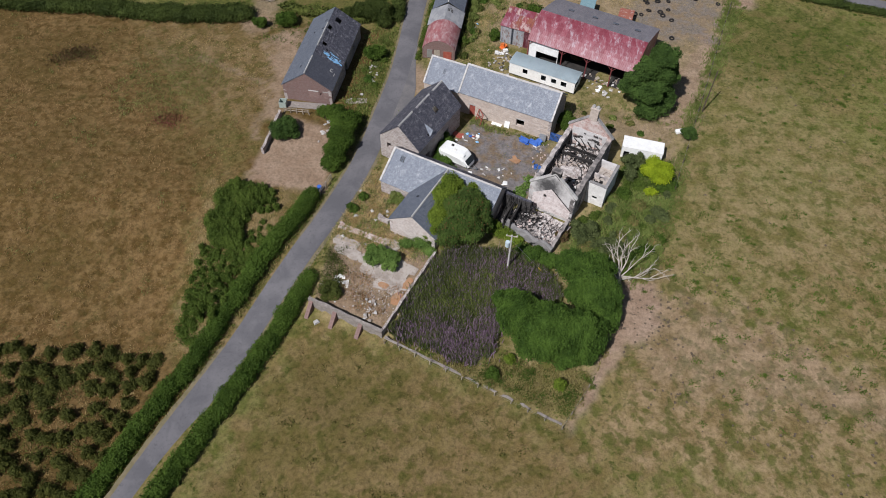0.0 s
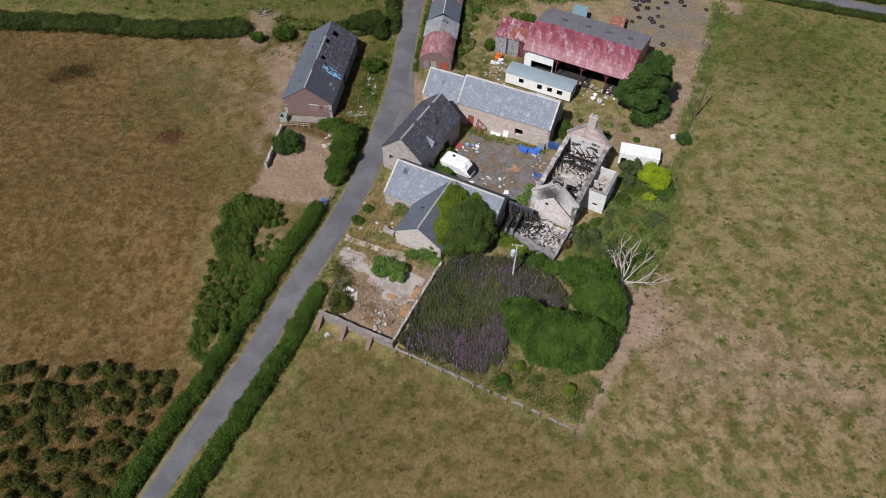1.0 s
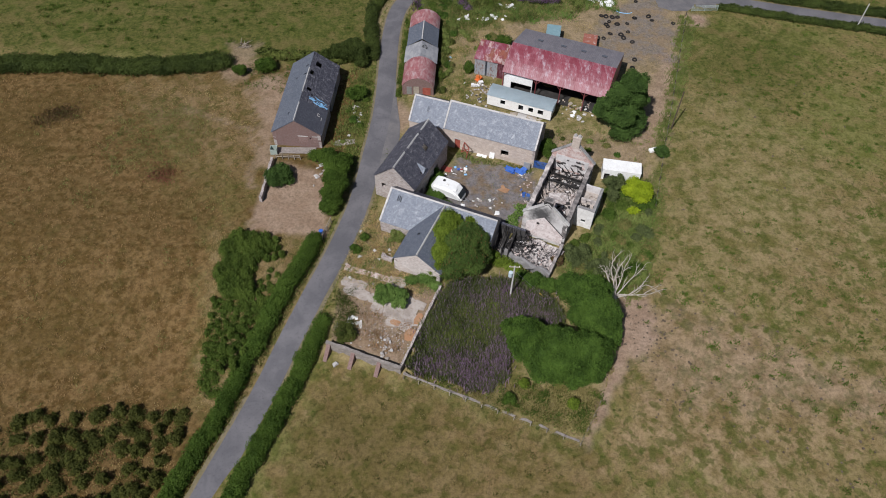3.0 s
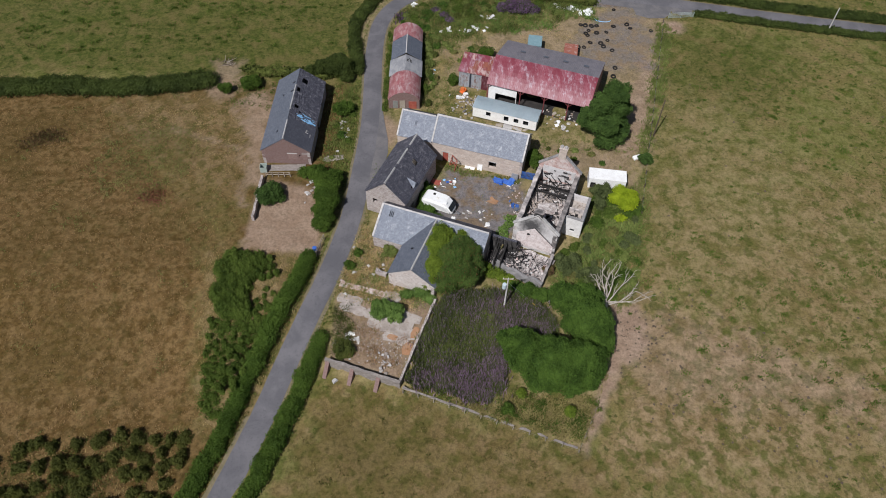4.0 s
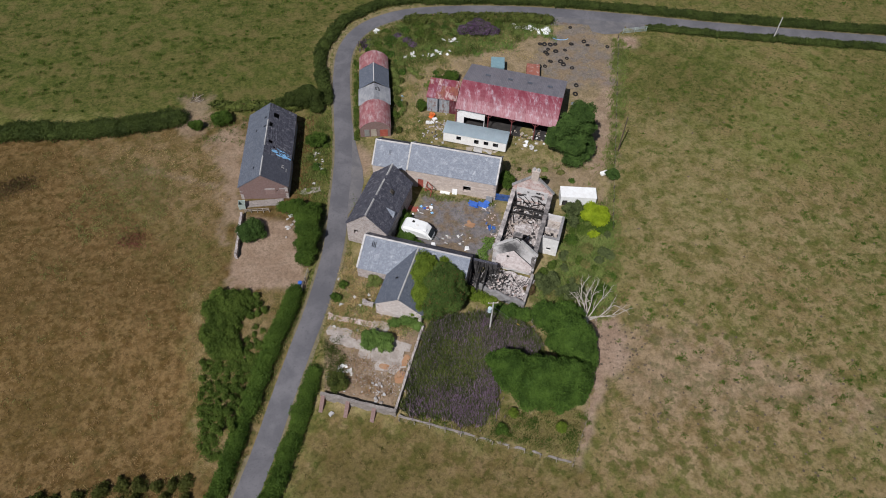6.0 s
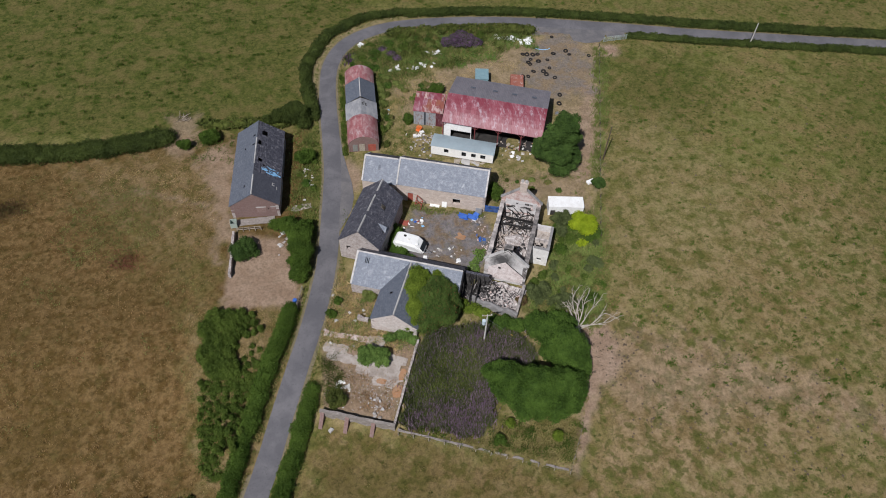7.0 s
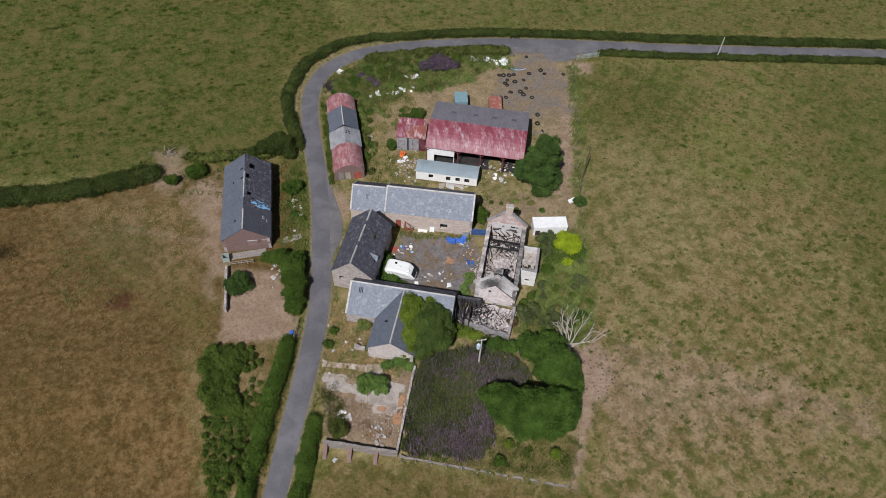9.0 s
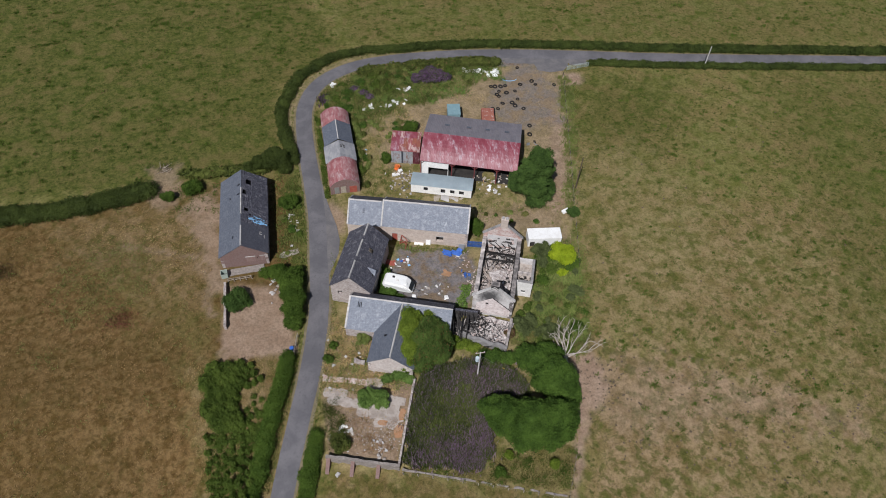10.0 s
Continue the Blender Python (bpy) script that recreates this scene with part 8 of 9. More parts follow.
# ---- bleached dead tree ----
def dead_tree():
    ob = thing("dead_tree", "bleached fallen dead tree with bare spreading branches", "tree", (18.5, 57.2, 0))
    q = random.Random(6)
    bm = bmesh.new()
    bar(bm, (0.1, -0.9, -0.2), (0.0, 0.2, 0.7), 0.34, 0.24, 10)
    bar(bm, (0.0, 0.2, 0.7), (-0.1, 0.9, 1.5), 0.24, 0.14, 9)
    part("trunk", bm, "deadwood", ob, "pale split trunk")

    def limb(bm, p, d, ln, r, depth):
        a = Vector(p)
        d = Vector(d).normalized()
        n = 5
        for i in range(n):
            e = a + d * (ln / n)
            bar(bm, a, e, r * (1 - i / n * 0.75), r * (1 - (i + 1) / n * 0.75), 6)
            if depth and i >= 1:
                t = (d + Vector((q.uniform(-0.8, 0.8), q.uniform(-0.8, 0.8), q.uniform(-0.3, 0.6)))).normalized()
                limb(bm, e, t, ln * q.uniform(0.25, 0.5), r * 0.5, depth - 1)
            a = e
            d = (d + Vector((q.uniform(-0.25, 0.25), q.uniform(-0.25, 0.25), q.uniform(-0.15, 0.2)))).normalized()

    for d, ln in (((-0.5, 0.8, 0.75), 5.2), ((-0.25, 0.75, 0.8), 5.0), ((0.0, 0.8, 0.6), 4.8), ((0.15, 0.75, 0.8), 4.4), ((0.45, 0.7, 0.6), 5.0),
                  ((0.6, 0.6, 0.45), 5.2), ((0.9, 0.15, 0.25), 5.4), ((0.95, -0.05, 0.15), 5.2), ((-0.7, 0.4, 0.6), 3.0), ((0.5, -0.3, 0.1), 1.6)):
        bm = bmesh.new()
        limb(bm, (q.uniform(-0.2, 0.2), q.uniform(-0.1, 0.6), q.uniform(0.5, 1.0)), d, ln * 0.92, 0.11, 2)
        part("branch", bm, "deadwood", ob)


dead_tree()


def branch_pile():
    ob = thing("branch_pile", "heap of grey dead branches in the hedge gap", "branches", (-46.6, 111.4, 0))
    q = random.Random(12)
    for k in range(16):
        bm = bmesh.new()
        a = Vector((q.uniform(-1.6, 1.6), q.uniform(-0.7, 0.7), q.uniform(0.05, 0.3)))
        t = q.uniform(0, 6.283)
        for i in range(3):
            e = a + Vector((math.cos(t), math.sin(t), q.uniform(0.0, 0.35))) * q.uniform(0.4, 0.8)
            bar(bm, a, e, 0.07 - i * 0.02, 0.05 - i * 0.018, 5)
            a, t = e, t + q.uniform(-0.4, 0.4)
        part("branch", bm, "timber" if k % 2 else "bark", ob)


branch_pile()


# ---- low growth ----
def scatter(poly, n):
    P = np.array(poly, float)
    lo, hi = P.min(0), P.max(0)
    out = np.zeros((0, 2))
    while len(out) < n:
        p = rng.uniform(lo, hi, (n * 2, 2))
        w = poly_in(p[:, 0], p[:, 1], poly, 0.4, 0.8, 3)
        out = np.vstack([out, p[rng.uniform(0, 1, len(p)) < w]])
    return out[:n]


def clumped(poly, n, per, r):
    """n clumps of per points, gathered within r of each clump's middle."""
    c = scatter(poly, n)
    k = np.repeat(np.arange(n), per)
    s = rng.uniform(0.5, 1.3, n)[k]
    return c[k] + rng.normal(0, r, (n * per, 2)) * s[:, None], s


def clear(p):
    """Keeps low growth off the lane and out of the buildings."""
    keep = road_dist(p[:, 0], p[:, 1]) > ROAD_W + 0.25
    for poly in SOLID:
        keep &= poly_in(p[:, 0], p[:, 1], poly, 0.05, 0) < 0.5
    return keep


SOLID = [[(-35.6, 85), (-27.3, 85), (-26.8, 103.4), (-35.2, 103.4)], [(-17.3, 75.8), (-11, 72.3), (-6.2, 84.6), (-12.5, 88)], [(-13.5, 88.2), (7.4, 82.5), (9.4, 89.2), (-11.4, 95.4)],
         [(-16, 67.7), (1, 62.5), (2.5, 68.7), (-13.6, 74.3)], [(-13.3, 61), (-6.2, 58.2), (-3, 67), (-10, 69)], [(2, 64.2), (9.2, 60), (12.4, 66), (16.6, 69.6), (19, 75), (17, 80.5), (10, 82), (4.5, 69)]]
SOLID += [[(27, 136.2), (28.4, 133.8), (34.2, 132.6), (34.4, 130.2), (37, 129), (40.2, 129.2), (41.4, 130.3), (46.4, 130.7), (46.6, 132.6), (37.5, 134)]]
SOLID += [[(2, 101.5), (20.4, 95.3), (25, 108), (7, 114.4)], [(-3, 106), (3.4, 105), (4, 110), (-2, 111)], [(-15.4, 99.5), (-9.5, 99.5), (-9.5, 120.5), (-15.4, 120.5)],
         [(-0.3, 97.5), (11, 93.8), (12, 96.8), (0.8, 100.6)], [(18.6, 81), (24.7, 80.2), (25, 82.8), (19, 83.5)]]


def growth(name, label, category, pts, height, mat, leaf, upright=0.3, sink=0.0, spread=0.55, long=1.6, blade=0.0, lean=0.35):
    """Leaves at pts, at heights up to height (upright: how far they stand on edge), or, with a blade's width, stalks rooted there."""
    keep = clear(pts)
    pts = pts[keep]
    h_ = (height[keep] if isinstance(height, np.ndarray) else np.full(len(pts), height)) * rng.uniform(0.25, 1.0, len(pts))
    z = dip(pts[:, 0], pts[:, 1]) * (poly_in(pts[:, 0], pts[:, 1], YARD, 0.1, 0) < 0.5)
    if blade:
        v, f = blade_quads(np.column_stack([pts, z - 0.02 - sink]), h_ * 0.5 + 0.5 * h_.max() * rng.uniform(0.4, 1.0, len(pts)), blade, lean)
    else:
        nrm = np.stack([rng.normal(0, upright, len(pts)), rng.normal(0, upright, len(pts)), np.ones(len(pts))], 1)
        v, f = leaf_quads(np.column_stack([pts, z + h_ - sink]), nrm, leaf, spread, long)
    ob = mesh_arrays(name, v.tolist(), f.tolist(), mat)
    return tagged(ob, label, category, kind="stuff")


# bracken and scrub west of the lane, clump by clump
SCRUB = [[(-39.5, 66), (-36, 66.5), (-31, 65), (-31, 56), (-38, 57)], [(-33, 66), (-28.5, 65.5), (-28.5, 58), (-33, 58)], [(-38.4, 54.6), (-33.4, 54.6), (-34.4, 48.4), (-35.4, 43.6), (-34.6, 40), (-37.4, 41), (-38.2, 48)],
         [(-72, 33), (-59.8, 36.0), (-49.4, 38.2), (-44.7, 38.8), (-40.0, 38.2), (-38.4, 36.6), (-39.0, 33), (-39.4, 27.7), (-40, 22), (-42, 14), (-66, 6), (-75, 25)]]
STAND = [(-38.6, 62.5), (-37.6, 65.4), (-35.4, 65.6), (-33.0, 65.2), (-33.6, 60.4), (-33.4, 57.1), (-32.4, 55.2), (-34.7, 54.6), (-36.8, 55.0), (-37.8, 58.4)]
EDGE = [(-31.6, 64.8), (-30.2, 63.8), (-29.8, 61.8), (-31.2, 60.8), (-32.2, 61.6), (-32.4, 63.6)]
RIM = [(-32.6, 55.6), (-31.8, 58.8), (-29.6, 59.6), (-29.0, 57.0), (-29.0, 52.5), (-30.8, 48.0), (-33.0, 43.8), (-35.4, 43.6), (-34.4, 48.4), (-33.0, 52.6)]


def spaced(poly, n, gap):
    """Points in poly that keep a gap from one another."""
    out = []
    for p in scatter(poly, n * 9):
        if len(out) < n and all((p[0] - o[0]) ** 2 + (p[1] - o[1]) ** 2 > gap * gap for o in out):
            out.append((float(p[0]), float(p[1])))
    return out


q = random.Random(58)
for label, poly, n, hgt in (("tall dense stand of dark green bracken in rough pasture", STAND, 95, 1.45), ("low stand of green bracken beside the earth pen", EDGE, 13, 1.0),
                            ("ragged stand of green bracken beside the lane hedge", RIM, 48, 1.05)):
    cx, cy = np.mean(poly, 0)
    o = thing("bracken_stand", label, "bush", (float(cx), float(cy), gz(cx, cy)))
    lumps = []
    for x, y in spaced(poly, n, 0.62 if poly is STAND else 0.95):
        r = q.uniform(0.5, 0.95) if poly is STAND else q.uniform(0.38, 0.72)
        lumps.append((x - cx, y - cy, hgt * q.uniform(0.05, 0.3), r, r * q.uniform(0.8, 1.2), hgt * q.uniform(0.6, 0.95)))
    foliage("foliage", lumps, "scrub", o, 0.125, 96, spread=0.85, core=0.74, long=3.6)
    bm = bmesh.new()
    for x, y, z, rx, ry, rz in lumps:
        bar(bm, (x, y, -0.1), (x + q.uniform(-0.1, 0.1), y + q.uniform(-0.1, 0.1), z + rz * 0.8), 0.025, 0.012, 5)
    tagged(part("stems", bm, "bark", o), kind="stuff")
for poly, n, gap, r0, r1, hgt in ((SCRUB[2], 62, 0.9, 0.4, 0.8, 0.9), (SCRUB[3], 175, 1.75, 0.75, 1.3, 1.5)):
    q = random.Random(100 + n)
    for x, y in spaced(poly, n, gap):
        if road_dist(np.array([x]), np.array([y]))[0] < 5.2:
            continue
        r = q.uniform(r0, r1)
        h_ = hgt * q.uniform(0.6, 1.15)
        o = thing("bracken_clump", "green bracken and bramble clump in rough pasture" if gap < 1 else "olive green gorse clump in dry litter", "bush", (x, y, gz(x, y)), 0, "bracken clumps" if gap < 1 else "gorse clumps")
        lumps = [(0, 0, h_ * 0.25, r * 0.7, r * q.uniform(0.55, 0.8), h_ * 0.72)]
        for k in range(4):
            a, d = q.uniform(0, 6.283), r * q.uniform(0.45, 0.85)
            lumps.append((d * math.cos(a), d * math.sin(a), h_ * q.uniform(0.1, 0.3), r * q.uniform(0.28, 0.5), r * q.uniform(0.28, 0.5), h_ * q.uniform(0.35, 0.65)))
        foliage("foliage", lumps, "gorse" if gap > 1 else "scrub", o, 0.12, 62, spread=0.9, core=0.72, long=3.6)
pts, s = clumped(SCRUB[2], 160, 22, 0.4)
growth("bracken", "low bracken between the scrub clumps", "bracken", pts, 0.5 * s, "scrub", 0.13, 0.5)
pts, s = clumped(SCRUB[3], 900, 24, 0.5)
growth("long_grass", "dry grass and bracken between the gorse clumps", "grass", pts, 0.4 * s, "tuft_straw", 0.12, blade=0.05)

# rough growth east and south of the house
EAST = [(11.5, 62), (15, 59), (22.5, 58), (25.5, 70), (27, 80), (25, 80.5), (18.5, 79), (18.8, 74), (16.6, 69.5), (12.5, 66)]
q = random.Random(77)
for x, y in scatter(EAST, 60):
    if not clear(np.array([[x, y]]))[0]:
        continue
    r = q.uniform(0.45, 1.1)
    o = thing("bramble_clump", "rough green bramble clump beside the ruined house", "bush", (float(x), float(y), 0), 0, "bramble clumps")
    foliage("foliage", [(0, 0, 0.35, r, r, 0.75), (q.uniform(-0.6, 0.6), q.uniform(-0.6, 0.6), 0.3, r * 0.7, r * 0.7, 0.6)], q.choice(("hedge", "scrub", "fresh_weed", "feather", "bracken_olive")), o, 0.13, 90, long=3.2)
growth("weeds", "tangled green weeds beside the ruined house", "weeds", scatter(EAST, 16000), 0.6, "fresh_weed", 0.13, blade=0.10, lean=0.8)
growth("weeds", "fresh green nettles beside the ruined house", "weeds", clumped(EAST, 150, 44, 0.6)[0], 0.45, "bright", 0.13, blade=0.1, lean=0.9)
growth("weeds", "tangled green weeds along the field edge", "weeds", scatter([(20, 56), (24, 60), (28, 74), (29.5, 84), (27.5, 84), (25, 72), (21, 60)], 5200), 0.35, "fresh_weed", 0.13, blade=0.08)

# willowherb and thistles in the old garden
HERB = [(-10.1, 45.0), (-5.7, 57.5), (-4.5, 59.0), (4.5, 60), (9, 57.5), (11.2, 54), (11.2, 50.4), (8, 48.6), (6.4, 50.6), (4, 50.5), (3.4, 44), (1.0, 41.6), (-6, 43.2)]
growth("long_grass", "dry grass and straw between the bracken clumps", "grass", scatter([(-41, 67), (-27, 66), (-27, 50), (-33, 34), (-38, 40), (-40, 54)], 9000), 0.3, "tuft_straw", 0.12, blade=0.05)
growth("willowherb", "dense dark stand of tall willowherb and thistles", "weeds", scatter(HERB, 46000), 1.3, "thistle", 0.13, blade=0.10, lean=0.22)
pts, s = clumped([(-9.0, 44.8), (-6, 47), (-1, 47), (3, 50.5), (3.3, 45), (0.8, 42)], 270, 15, 0.5)
growth("willowherb_flowers", "purple flower spikes of willowherb", "flowers", pts, 1.5, "flower", 0.14, blade=0.11, lean=0.15)
pts, s = clumped([(-4, 55.5), (3, 58.5), (9, 56), (10, 52.5), (4, 51), (-2, 53)], 260, 12, 0.45)
growth("willowherb_flowers", "purple flower spikes of willowherb", "flowers", pts, 1.45, "flower", 0.14, blade=0.10, lean=0.15)
pts, s = clumped(HERB, 330, 9, 0.6)
growth("willowherb_flowers", "purple flower spikes of willowherb", "flowers", pts, 1.4, "flower", 0.14, blade=0.10, lean=0.15)
growth("weeds", "fresh green weeds among the willowherb", "weeds", clumped([(-7.5, 46.5), (-3.5, 55), (1.5, 55), (3.5, 51), (0, 47)], 70, 90, 0.8)[0], 1.4, "fresh_weed", 0.13, blade=0.1, lean=0.3)
growth("tall_grass", "tall yellowing grass along the fence", "grass", scatter([(-9.5, 44.0), (0.5, 41.4), (4.5, 43.5), (9, 43), (16, 43), (17.5, 47), (13.5, 37), (12.4, 36.4), (0, 40.4)], 13000), 0.5, "tall", 0.12, blade=0.06)
growth("weeds", "green weeds in tall grass along the fence", "weeds", clumped([(-9.5, 44.0), (4.5, 43.5), (16, 42), (13, 37), (0, 40.6)], 60, 45, 0.45)[0], 0.7, "scrub", 0.13, 0.8)

# behind the barns
NORTH = [(-13, 131), (-4.5, 134.8), (8, 135), (26, 133), (20, 128), (12, 125), (2, 121), (-8, 120), (-9.3, 123), (-15, 122)]
growth("weeds", "rank green weeds inside the bend of the lane", "weeds", clumped(NORTH, 150, 60, 0.8)[0], 0.7, "fresh_weed", 0.13, blade=0.1)
growth("long_grass", "dry long grass inside the bend of the lane", "grass", scatter(NORTH, 3500), 0.4, "tuft_straw", 0.12, blade=0.05)
growth("weeds", "dark brambles inside the bend of the lane", "weeds", clumped(NORTH, 95, 60, 0.6)[0], 0.9, "bramble", 0.13, 0.6)
growth("willowherb_flowers", "purple flower drift inside the bend of the lane", "flowers", clumped([(-15.2, 128), (-13.4, 128.4), (-13.2, 126), (-14.6, 125.5)], 26, 14, 0.4)[0], 1.1, "flower_dark", 0.15, blade=0.13, lean=0.2)
shrub("bush", "dusky purple flowering shrub inside the bend of the lane", "bush", [(8.6, 130.6, 1.0, 1.9, 1.5, 1.5), (11.2, 130.2, 1.1, 1.9, 1.5, 1.6), (6.6, 130.4, 0.8, 1.3, 1.1, 1.1), (13.0, 129.6, 0.8, 1.3, 1.1, 1.1), (9.8, 131.6, 1.2, 1.5, 1.2, 1.5)], "flower_dark", 0.155, 105)
shrub("bush", "small dusky purple shrub in rank weeds", "bush", [(-5.6, 127.6, 0.5, 1.1, 0.9, 0.8), (-7.2, 129.2, 0.5, 1.0, 0.9, 0.8), (-4.4, 126.4, 0.4, 0.9, 0.8, 0.6)], "flower_dark", 0.155, 95)
TANGLE = [(-13.5, 125.5), (-13.1, 129.2), (-9.0, 133.4), (-2.3, 135.2), (16.6, 134.6), (26.0, 132.8), (26.4, 128.3), (19.8, 128.6), (16.0, 125.2), (8.1, 123.2), (2.0, 123.4), (-6.4, 120.9), (-8.4, 124.1)]
growth("weeds", "yellow-green tangle of weeds inside the bend", "weeds", scatter(TANGLE, 9500), 0.5, "fresh_weed", 0.13, blade=0.11, lean=0.8)
growth("weeds", "green nettles inside the bend", "weeds", clumped(TANGLE, 110, 46, 0.55)[0], 0.6, "bright", 0.13, blade=0.12, lean=0.8)
growth("long_grass", "trodden straw-coloured grass behind the barn", "grass", scatter([(-7.9, 109.0), (-5.0, 116.4), (0.4, 120.9), (9.3, 120.9), (12.6, 124.5), (20.0, 127.3), (20.4, 122.0), (14.0, 119.3), (9.1, 119.5), (1.7, 116.5), (-1.4, 114.1)], 5200), 0.12, "tuft_straw", 0.12, blade=0.06, lean=1.2)
SHEDS = [(-9.3, 99), (-3, 97), (-1, 106), (-3, 111), (2.5, 112), (6, 116), (2, 121), (-8, 120), (-9.2, 110)]
growth("weeds", "green weeds and long grass between the sheds", "weeds", clumped(SHEDS, 85, 34, 0.45)[0], 0.4, "fresh_weed", 0.13, blade=0.09)
growth("long_grass", "dry long grass between the sheds", "grass", scatter(SHEDS, 4500), 0.2, "tuft_straw", 0.12, blade=0.06, lean=1.1)
growth("weeds", "dark weeds along the long shed wall", "weeds", scatter([(-9.4, 100), (-8.5, 100), (-8.3, 121), (-9.4, 121)], 1500), 0.8, "bramble", 0.13, 0.6)
growth("weeds", "green verge growth beside the long shed", "weeds", scatter([(-16.6, 98.5), (-15.5, 98.5), (-15.5, 121), (-16.4, 122)], 3000), 0.5, "scrub", 0.13, 0.6)
growth("long_grass", "dry grass behind the byre", "grass", scatter([(-12, 96), (8, 90), (27, 84), (31, 94), (24, 96), (14, 92), (-2, 97), (-9, 99)], 1700), 0.3, "tuft_straw", 0.12, blade=0.05)
growth("weeds", "green weeds behind the byre", "weeds", clumped([(-12, 96), (8, 90), (27, 84), (31, 94), (24, 96), (14, 92), (-2, 97), (-9, 99)], 70, 40, 0.4)[0], 0.35, "fresh_weed", 0.13, blade=0.09)
growth("long_grass", "dry grass on the earth behind the barn", "grass", clumped([(3, 121), (15, 126), (27, 130), (37, 131), (35, 114), (28, 99), (26, 110), (10, 116)], 260, 16, 0.5)[0], 0.15, "tuft_straw", 0.12, blade=0.05)
growth("weeds", "green weeds along the farm boundary", "weeds", clumped([(30, 88), (33.5, 98), (38, 114), (41, 127), (38.6, 127), (35, 112), (31, 98), (28.5, 88)], 200, 34, 0.5)[0], 0.6, "fresh_weed", 0.13, blade=0.1)

# yard and verges
growth("weeds", "green weeds along the byre wall", "weeds", scatter([(-5, 85.4), (7.4, 82.3), (7.0, 81.3), (-5, 84.2)], 1500), 0.4, "fresh_weed", 0.13, blade=0.08)
growth("weeds", "weeds in cracks of the yard gravel", "weeds", clumped([(-6, 84), (7, 81), (7.5, 76), (5.5, 70), (-4, 72.5)], 30, 30, 0.6)[0], 0.12, "tuft_straw", 0.13, blade=0.05)
growth("weeds", "green weeds in cracks of the yard gravel", "weeds", clumped([(-6, 84), (7, 81), (7.5, 76), (5.5, 70), (-4, 72.5)], 34, 18, 0.35)[0], 0.14, "fresh_weed", 0.13, blade=0.07)
growth("weeds", "green weeds in the yard corner beside the gable", "weeds", scatter([(4.6, 69), (6.6, 74), (5.5, 74.5), (3.0, 70.5)], 900), 0.35, "bright", 0.18, 0.6)
LOT = [(-20.6, 58.5), (-8, 56.5), (-8, 59), (-13.5, 60.6), (-11.3, 66), (-16, 67.4), (-17.8, 72), (-18.3, 70)]
growth("weeds", "dry yellow weeds in front of the low range", "weeds", clumped(LOT, 260, 34, 0.6)[0], 0.3, "tuft_straw", 0.12, blade=0.07, lean=1.1)
growth("weeds", "green weeds in front of the low range", "weeds", clumped(LOT, 70, 36, 0.5)[0], 0.4, "fresh_weed", 0.13, blade=0.09, lean=0.9)
growth("dead_weeds", "rust-brown dead weeds on the broken yard concrete", "weeds", clumped([(-19.6, 49.2), (-11.2, 46.2), (-9.0, 51.0), (-17.8, 53.8)], 46, 36, 0.45)[0], 0.35, "rust_weed", 0.12, blade=0.07)
growth("weeds", "dry weeds on the broken yard concrete", "weeds", clumped([(-20.4, 48.2), (-11, 45.2), (-8, 52), (-10, 52), (-19.5, 56)], 75, 22, 0.4)[0], 0.22, "tuft_straw", 0.12, blade=0.05)
growth("weeds", "green weeds along the yard edges", "weeds", clumped([(-20.5, 48.3), (-18, 47.6), (-17.8, 54.5), (-20.6, 58)], 60, 34, 0.5)[0], 0.6, "bramble", 0.13, 0.8)
BANK = [(-25.5, 84), (-21.2, 84), (-21.3, 106), (-26, 106)]
growth("weeds", "green weeds between barn and lane", "weeds", clumped(BANK, 130, 34, 0.6)[0], 0.5, "fresh_weed", 0.13, blade=0.09)
growth("weeds", "dry grass between barn and lane", "weeds", clumped(BANK, 90, 22, 0.5)[0], 0.2, "tuft_straw", 0.12, blade=0.05)
verge_pts = np.vstack([np.array(beside(ROAD_D, s_ * (ROAD_W + 0.75))) for s_ in (-1, 1)])
verge_pts = verge_pts[(verge_pts[:, 1] > 10) & (verge_pts[:, 0] < 140)]
verge_pts = verge_pts[~((verge_pts[:, 0] > -17.6) & (verge_pts[:, 0] < -12) & (verge_pts[:, 1] > 85) & (verge_pts[:, 1] < 104))]
verge_w = np.array(beside(ROAD_D, ROAD_W + 0.9))
verge_w = verge_w[(verge_w[:, 1] > 8) & (verge_w[:, 1] < 66) & (verge_w[:, 0] < 0)]
verge_w = np.repeat(verge_w, 60, 0) + rng.normal(0, 0.36, (len(verge_w) * 60, 2))
growth("verge_grass", "long dry grass between lane and hedge", "grass", verge_w[::2], 0.4, "tall", 0.12, blade=0.07)
growth("verge_grass", "long green grass between lane and hedge", "grass", verge_w[1::2], 0.4, "tuft_green", 0.12, blade=0.07)
verge_pts = np.repeat(verge_pts, 16, 0) + rng.normal(0, 0.4, (len(verge_pts) * 16, 2))
growth("verge_grass", "green and dry grass along the lane edge", "grass", verge_pts, 0.3, "scrub", 0.13, 0.7)

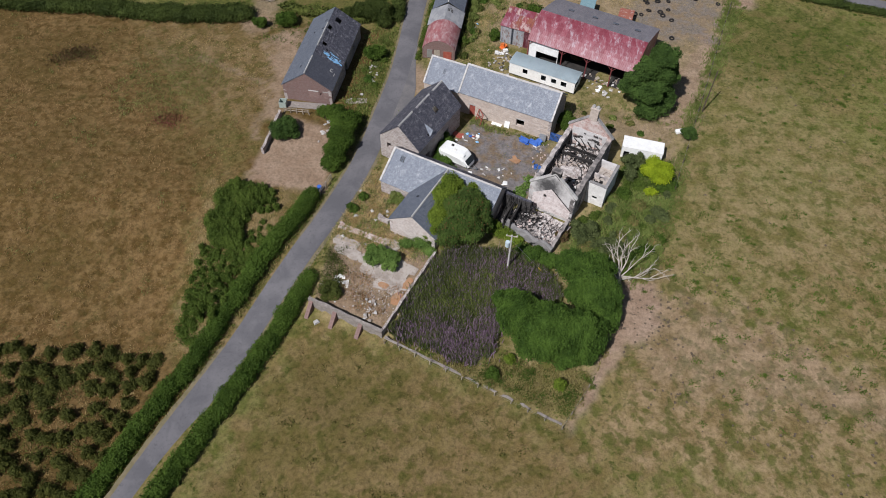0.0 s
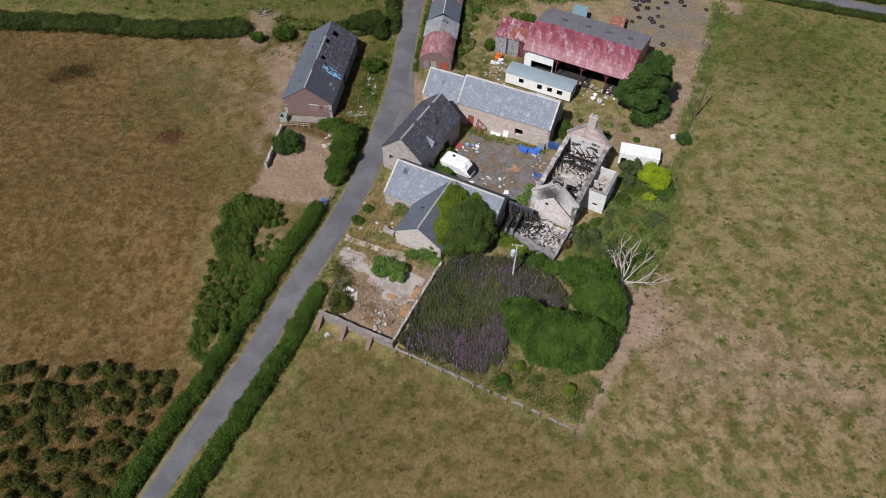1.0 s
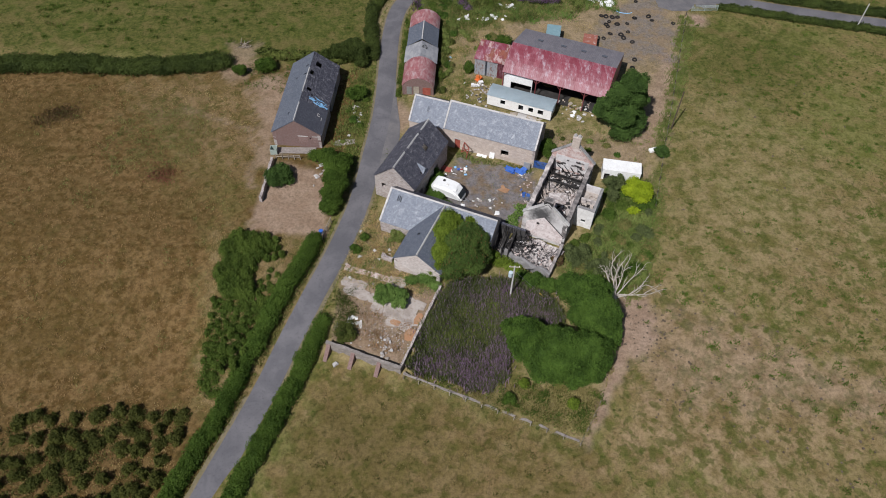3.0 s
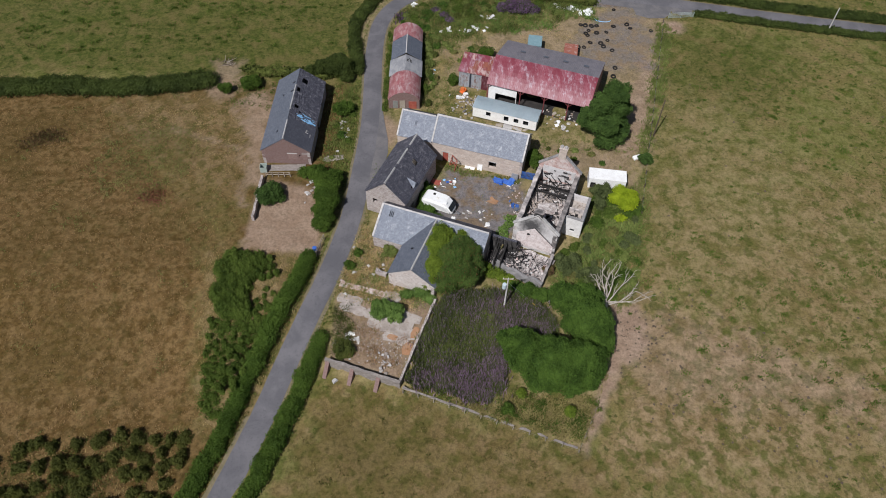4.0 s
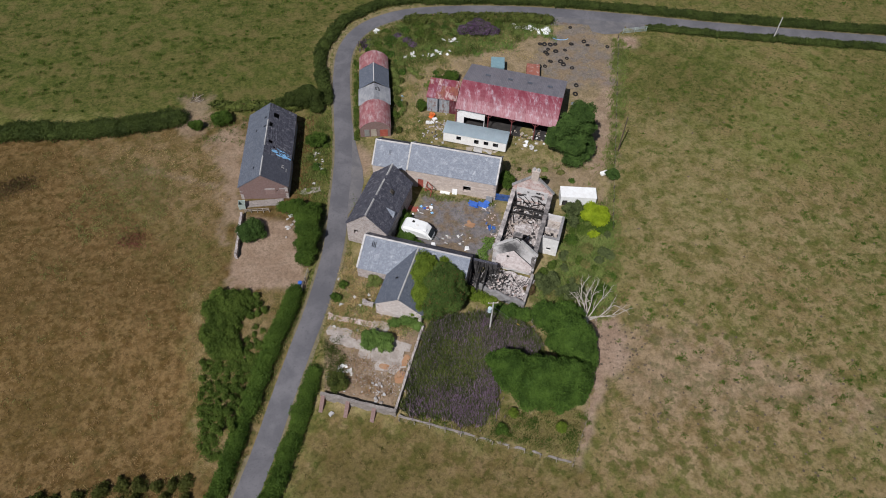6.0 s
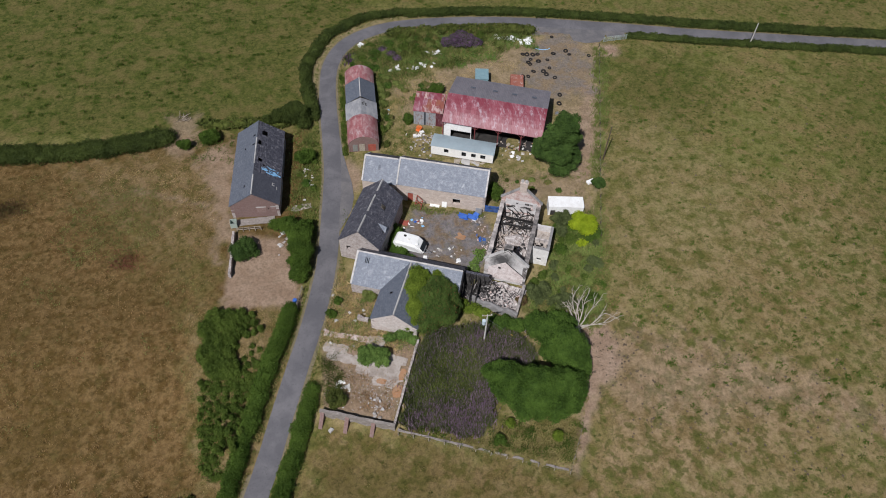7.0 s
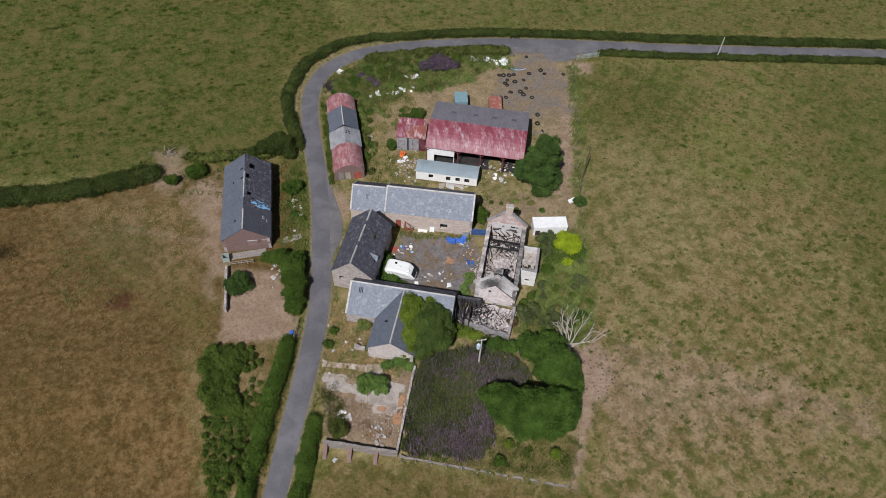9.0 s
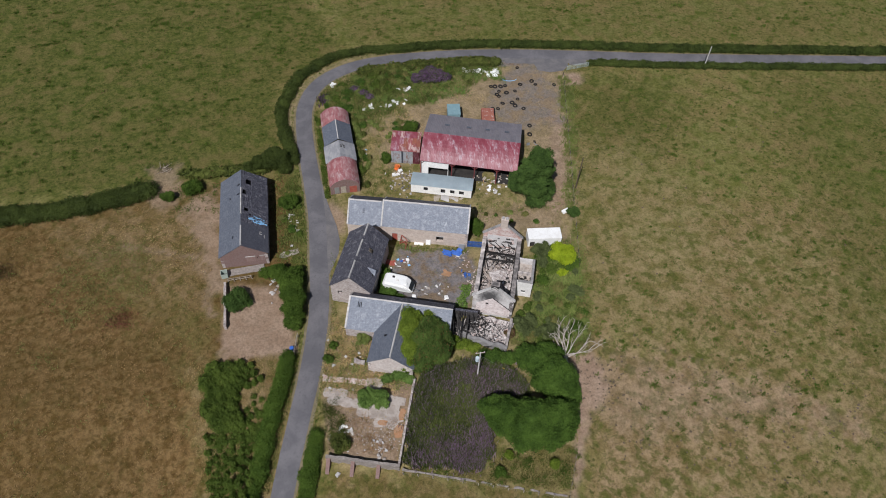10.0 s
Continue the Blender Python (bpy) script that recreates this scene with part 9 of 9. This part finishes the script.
# tussocks of the pastures
def tussocks(label, poly, n, mat, size, height, per=34, drift=None):
    """Upright tufts of coarse grass, gathered in drifts."""
    c = scatter(poly, n)
    if drift:
        c = np.vstack([c[: n // 3], c[rng.integers(0, n // 6, n - n // 3)] + rng.normal(0, drift, (n - n // 3, 2)) * (1.5, 0.8)])
    r = size * rng.uniform(0.45, 1.3, len(c))
    k = np.repeat(np.arange(len(c)), per)
    pts = c[k] + rng.normal(0, 0.62, (len(k), 2)) * (r[:, None] * (1.25, 0.85))[k]
    growth("tussock_grass", label, "grass", pts, (height * r / size)[k], mat, 0.1, blade=0.12, lean=0.45)


N_FIELD = [(-110, 112), (-26, 112), (-26, 132), (-10, 147), (40, 145), (130, 131), (130, 190), (-110, 190)]
tussocks("dark green rush tussocks in rough pasture", N_FIELD, 1300, "tuft_rush", 0.62, 0.36, 46, 4.5)
E_FIELD = [(20, 40), (25, 58), (29, 75), (34, 95), (41, 126), (70, 121), (128, 111), (128, 24), (56, 24)]
tussocks("dark green tussocks in grazed pasture", E_FIELD, 850, "tuft_rush", 0.5, 0.26, 44, 3.4)
tussocks("dry tussocks in grazed pasture", E_FIELD, 700, "tuft_dry", 0.6, 0.16, 18)
S_FIELD = [(-29, 14), (-21, 45.5), (-11, 43), (12, 35), (18, 30), (40, 12), (-20, 8)]
tussocks("green tussocks in grazed pasture", S_FIELD, 110, "tuft_green", 0.6, 0.2, 30, 2.5)
tussocks("dry tussocks in grazed pasture", S_FIELD, 420, "tuft_dry", 0.6, 0.16, 18)
W_FIELD = [(-105, 20), (-62, 36), (-36, 38), (-38, 66), (-38, 80), (-40, 92), (-48, 102), (-66, 100), (-105, 99)]
pts, s = clumped(W_FIELD, 2200, 14, 0.7)
growth("dead_bracken", "brown bracken litter and tufts", "bracken", pts, 0.18 * s, "tuft_brown", 0.11, blade=0.09, lean=1.0)
pts, s = clumped(W_FIELD, 130, 26, 0.5)
growth("bracken", "scattered green bracken in brown litter", "bracken", pts, 0.22 * s, "bracken_olive", 0.13, blade=0.1, lean=1.1)
pts, s = clumped([(-63, 91), (-55, 94.5), (-48, 92), (-47, 84), (-52, 78), (-60, 77), (-64, 83)], 170, 24, 0.55)
growth("bracken", "drift of low green bracken in brown litter", "bracken", pts, 0.26 * s, "bracken_olive", 0.13, blade=0.1, lean=1.1)
pts, s = clumped([(-45, 100), (-36, 98), (-36, 106), (-44, 106)], 60, 16, 0.4)
growth("weeds", "green weeds behind the long barn", "weeds", pts, 0.3 * s, "scrub", 0.13, 0.6)
pts, s = clumped(SCRUB[3], 520, 26, 0.5)
growth("bracken", "low green gorse and bracken between the clumps", "bracken", pts, 0.55 * s, "gorse", 0.14, 0.5)
pts, s = clumped([(-62, 99), (-50, 98), (-41, 96), (-39, 86), (-42, 82), (-50, 90), (-60, 94)], 130, 26, 0.7)
growth("long_grass", "bleached straw wisps beside the worn track", "grass", pts, 0.12 * s, "tuft_straw", 0.12, blade=0.06, lean=1.4)
RED = [(-51.9, 77.0, 420), (-53.4, 77.8, 160), (-74.4, 90.2, 900), (-76.0, 88.6, 500), (-72.6, 91.0, 500)]
q = random.Random(91)
for poly, n, r0, r1, hgt in (([(-13, 130), (-4.5, 134.2), (8, 134.8), (26, 132.6), (22, 130), (12, 129), (2, 128.6), (-8, 126), (-10, 122), (-15, 122)], 95, 0.5, 1.2, 1.0),
                             ([(-9.4, 100), (-7.2, 100), (-6.8, 121), (-9.4, 121)], 26, 0.5, 1.0, 1.0),
                             ([(-6, 112), (2, 113), (4, 120), (-6, 119)], 14, 0.4, 0.8, 0.6),
                             ([(-21.2, 84), (-24.5, 84), (-25, 105), (-21.4, 105)], 7, 0.4, 0.8, 0.6),
                             ([(10, 87), (18, 84), (26, 85), (20, 89.5), (12, 91)], 9, 0.3, 0.7, 0.5)):
    for x, y in scatter(poly, n):
        if not clear(np.array([[x, y]]))[0] or road_dist(np.array([x]), np.array([y]))[0] < 3.2 or (15 < x < 27 and y > 130):
            continue
        r = q.uniform(r0, r1)
        o = thing("weed_clump", "green clump of nettles and brambles in dry grass", "weeds", (float(x), float(y), gz(x, y)), 0, "weed clumps")
        foliage("foliage", [(0, 0, hgt * 0.3, r, r * q.uniform(0.7, 1.2), hgt * q.uniform(0.5, 0.8)), (q.uniform(-0.7, 0.7) * r, q.uniform(-0.7, 0.7) * r, hgt * 0.25, r * 0.6, r * 0.6, hgt * 0.5)],
                q.choice(("scrub", "bramble", "fresh_weed", "fresh_weed", "bracken_olive", "tree")), o, 0.14, 70, long=3.2)
for x, y, n in RED:
    growth("dead_bracken", "drift of rust-red dead bracken in brown litter", "bracken", np.array([x, y]) + rng.normal(0, 1.3, (n, 2)) * (1.0, 0.8), 0.4, "rust_stand" if x > -60 else "rust_leaf", 0.12, blade=0.1)
growth("bracken", "low green bracken drift in brown litter", "bracken", clumped([(-60, 98), (-50, 97), (-44, 88), (-49, 84), (-59, 90)], 60, 30, 0.6)[0], 0.2, "bracken_olive", 0.11, blade=0.1, lean=1.1)
growth("rubble_chips", "pale chips of broken concrete and plaster", "rubble", scatter([(-17.6, 54.6), (-10, 51), (-10.6, 47), (-17, 49.3)], 700), 0.03, "concrete", 0.09, 0.2, sink=-0.06, spread=0.3, long=1.3)
growth("manure", "dried dark manure pats on grazed pasture", "manure", np.vstack([scatter([(22, 40), (50, 30), (66, 44), (34, 60), (24, 62)], 170), scatter([(19, 46), (24, 48), (28, 52), (24, 58), (20, 56)], 70), scatter(E_FIELD, 160)]), 0.02, "bark", 0.32, 0.1, sink=-0.05, spread=0.1, long=1.2)
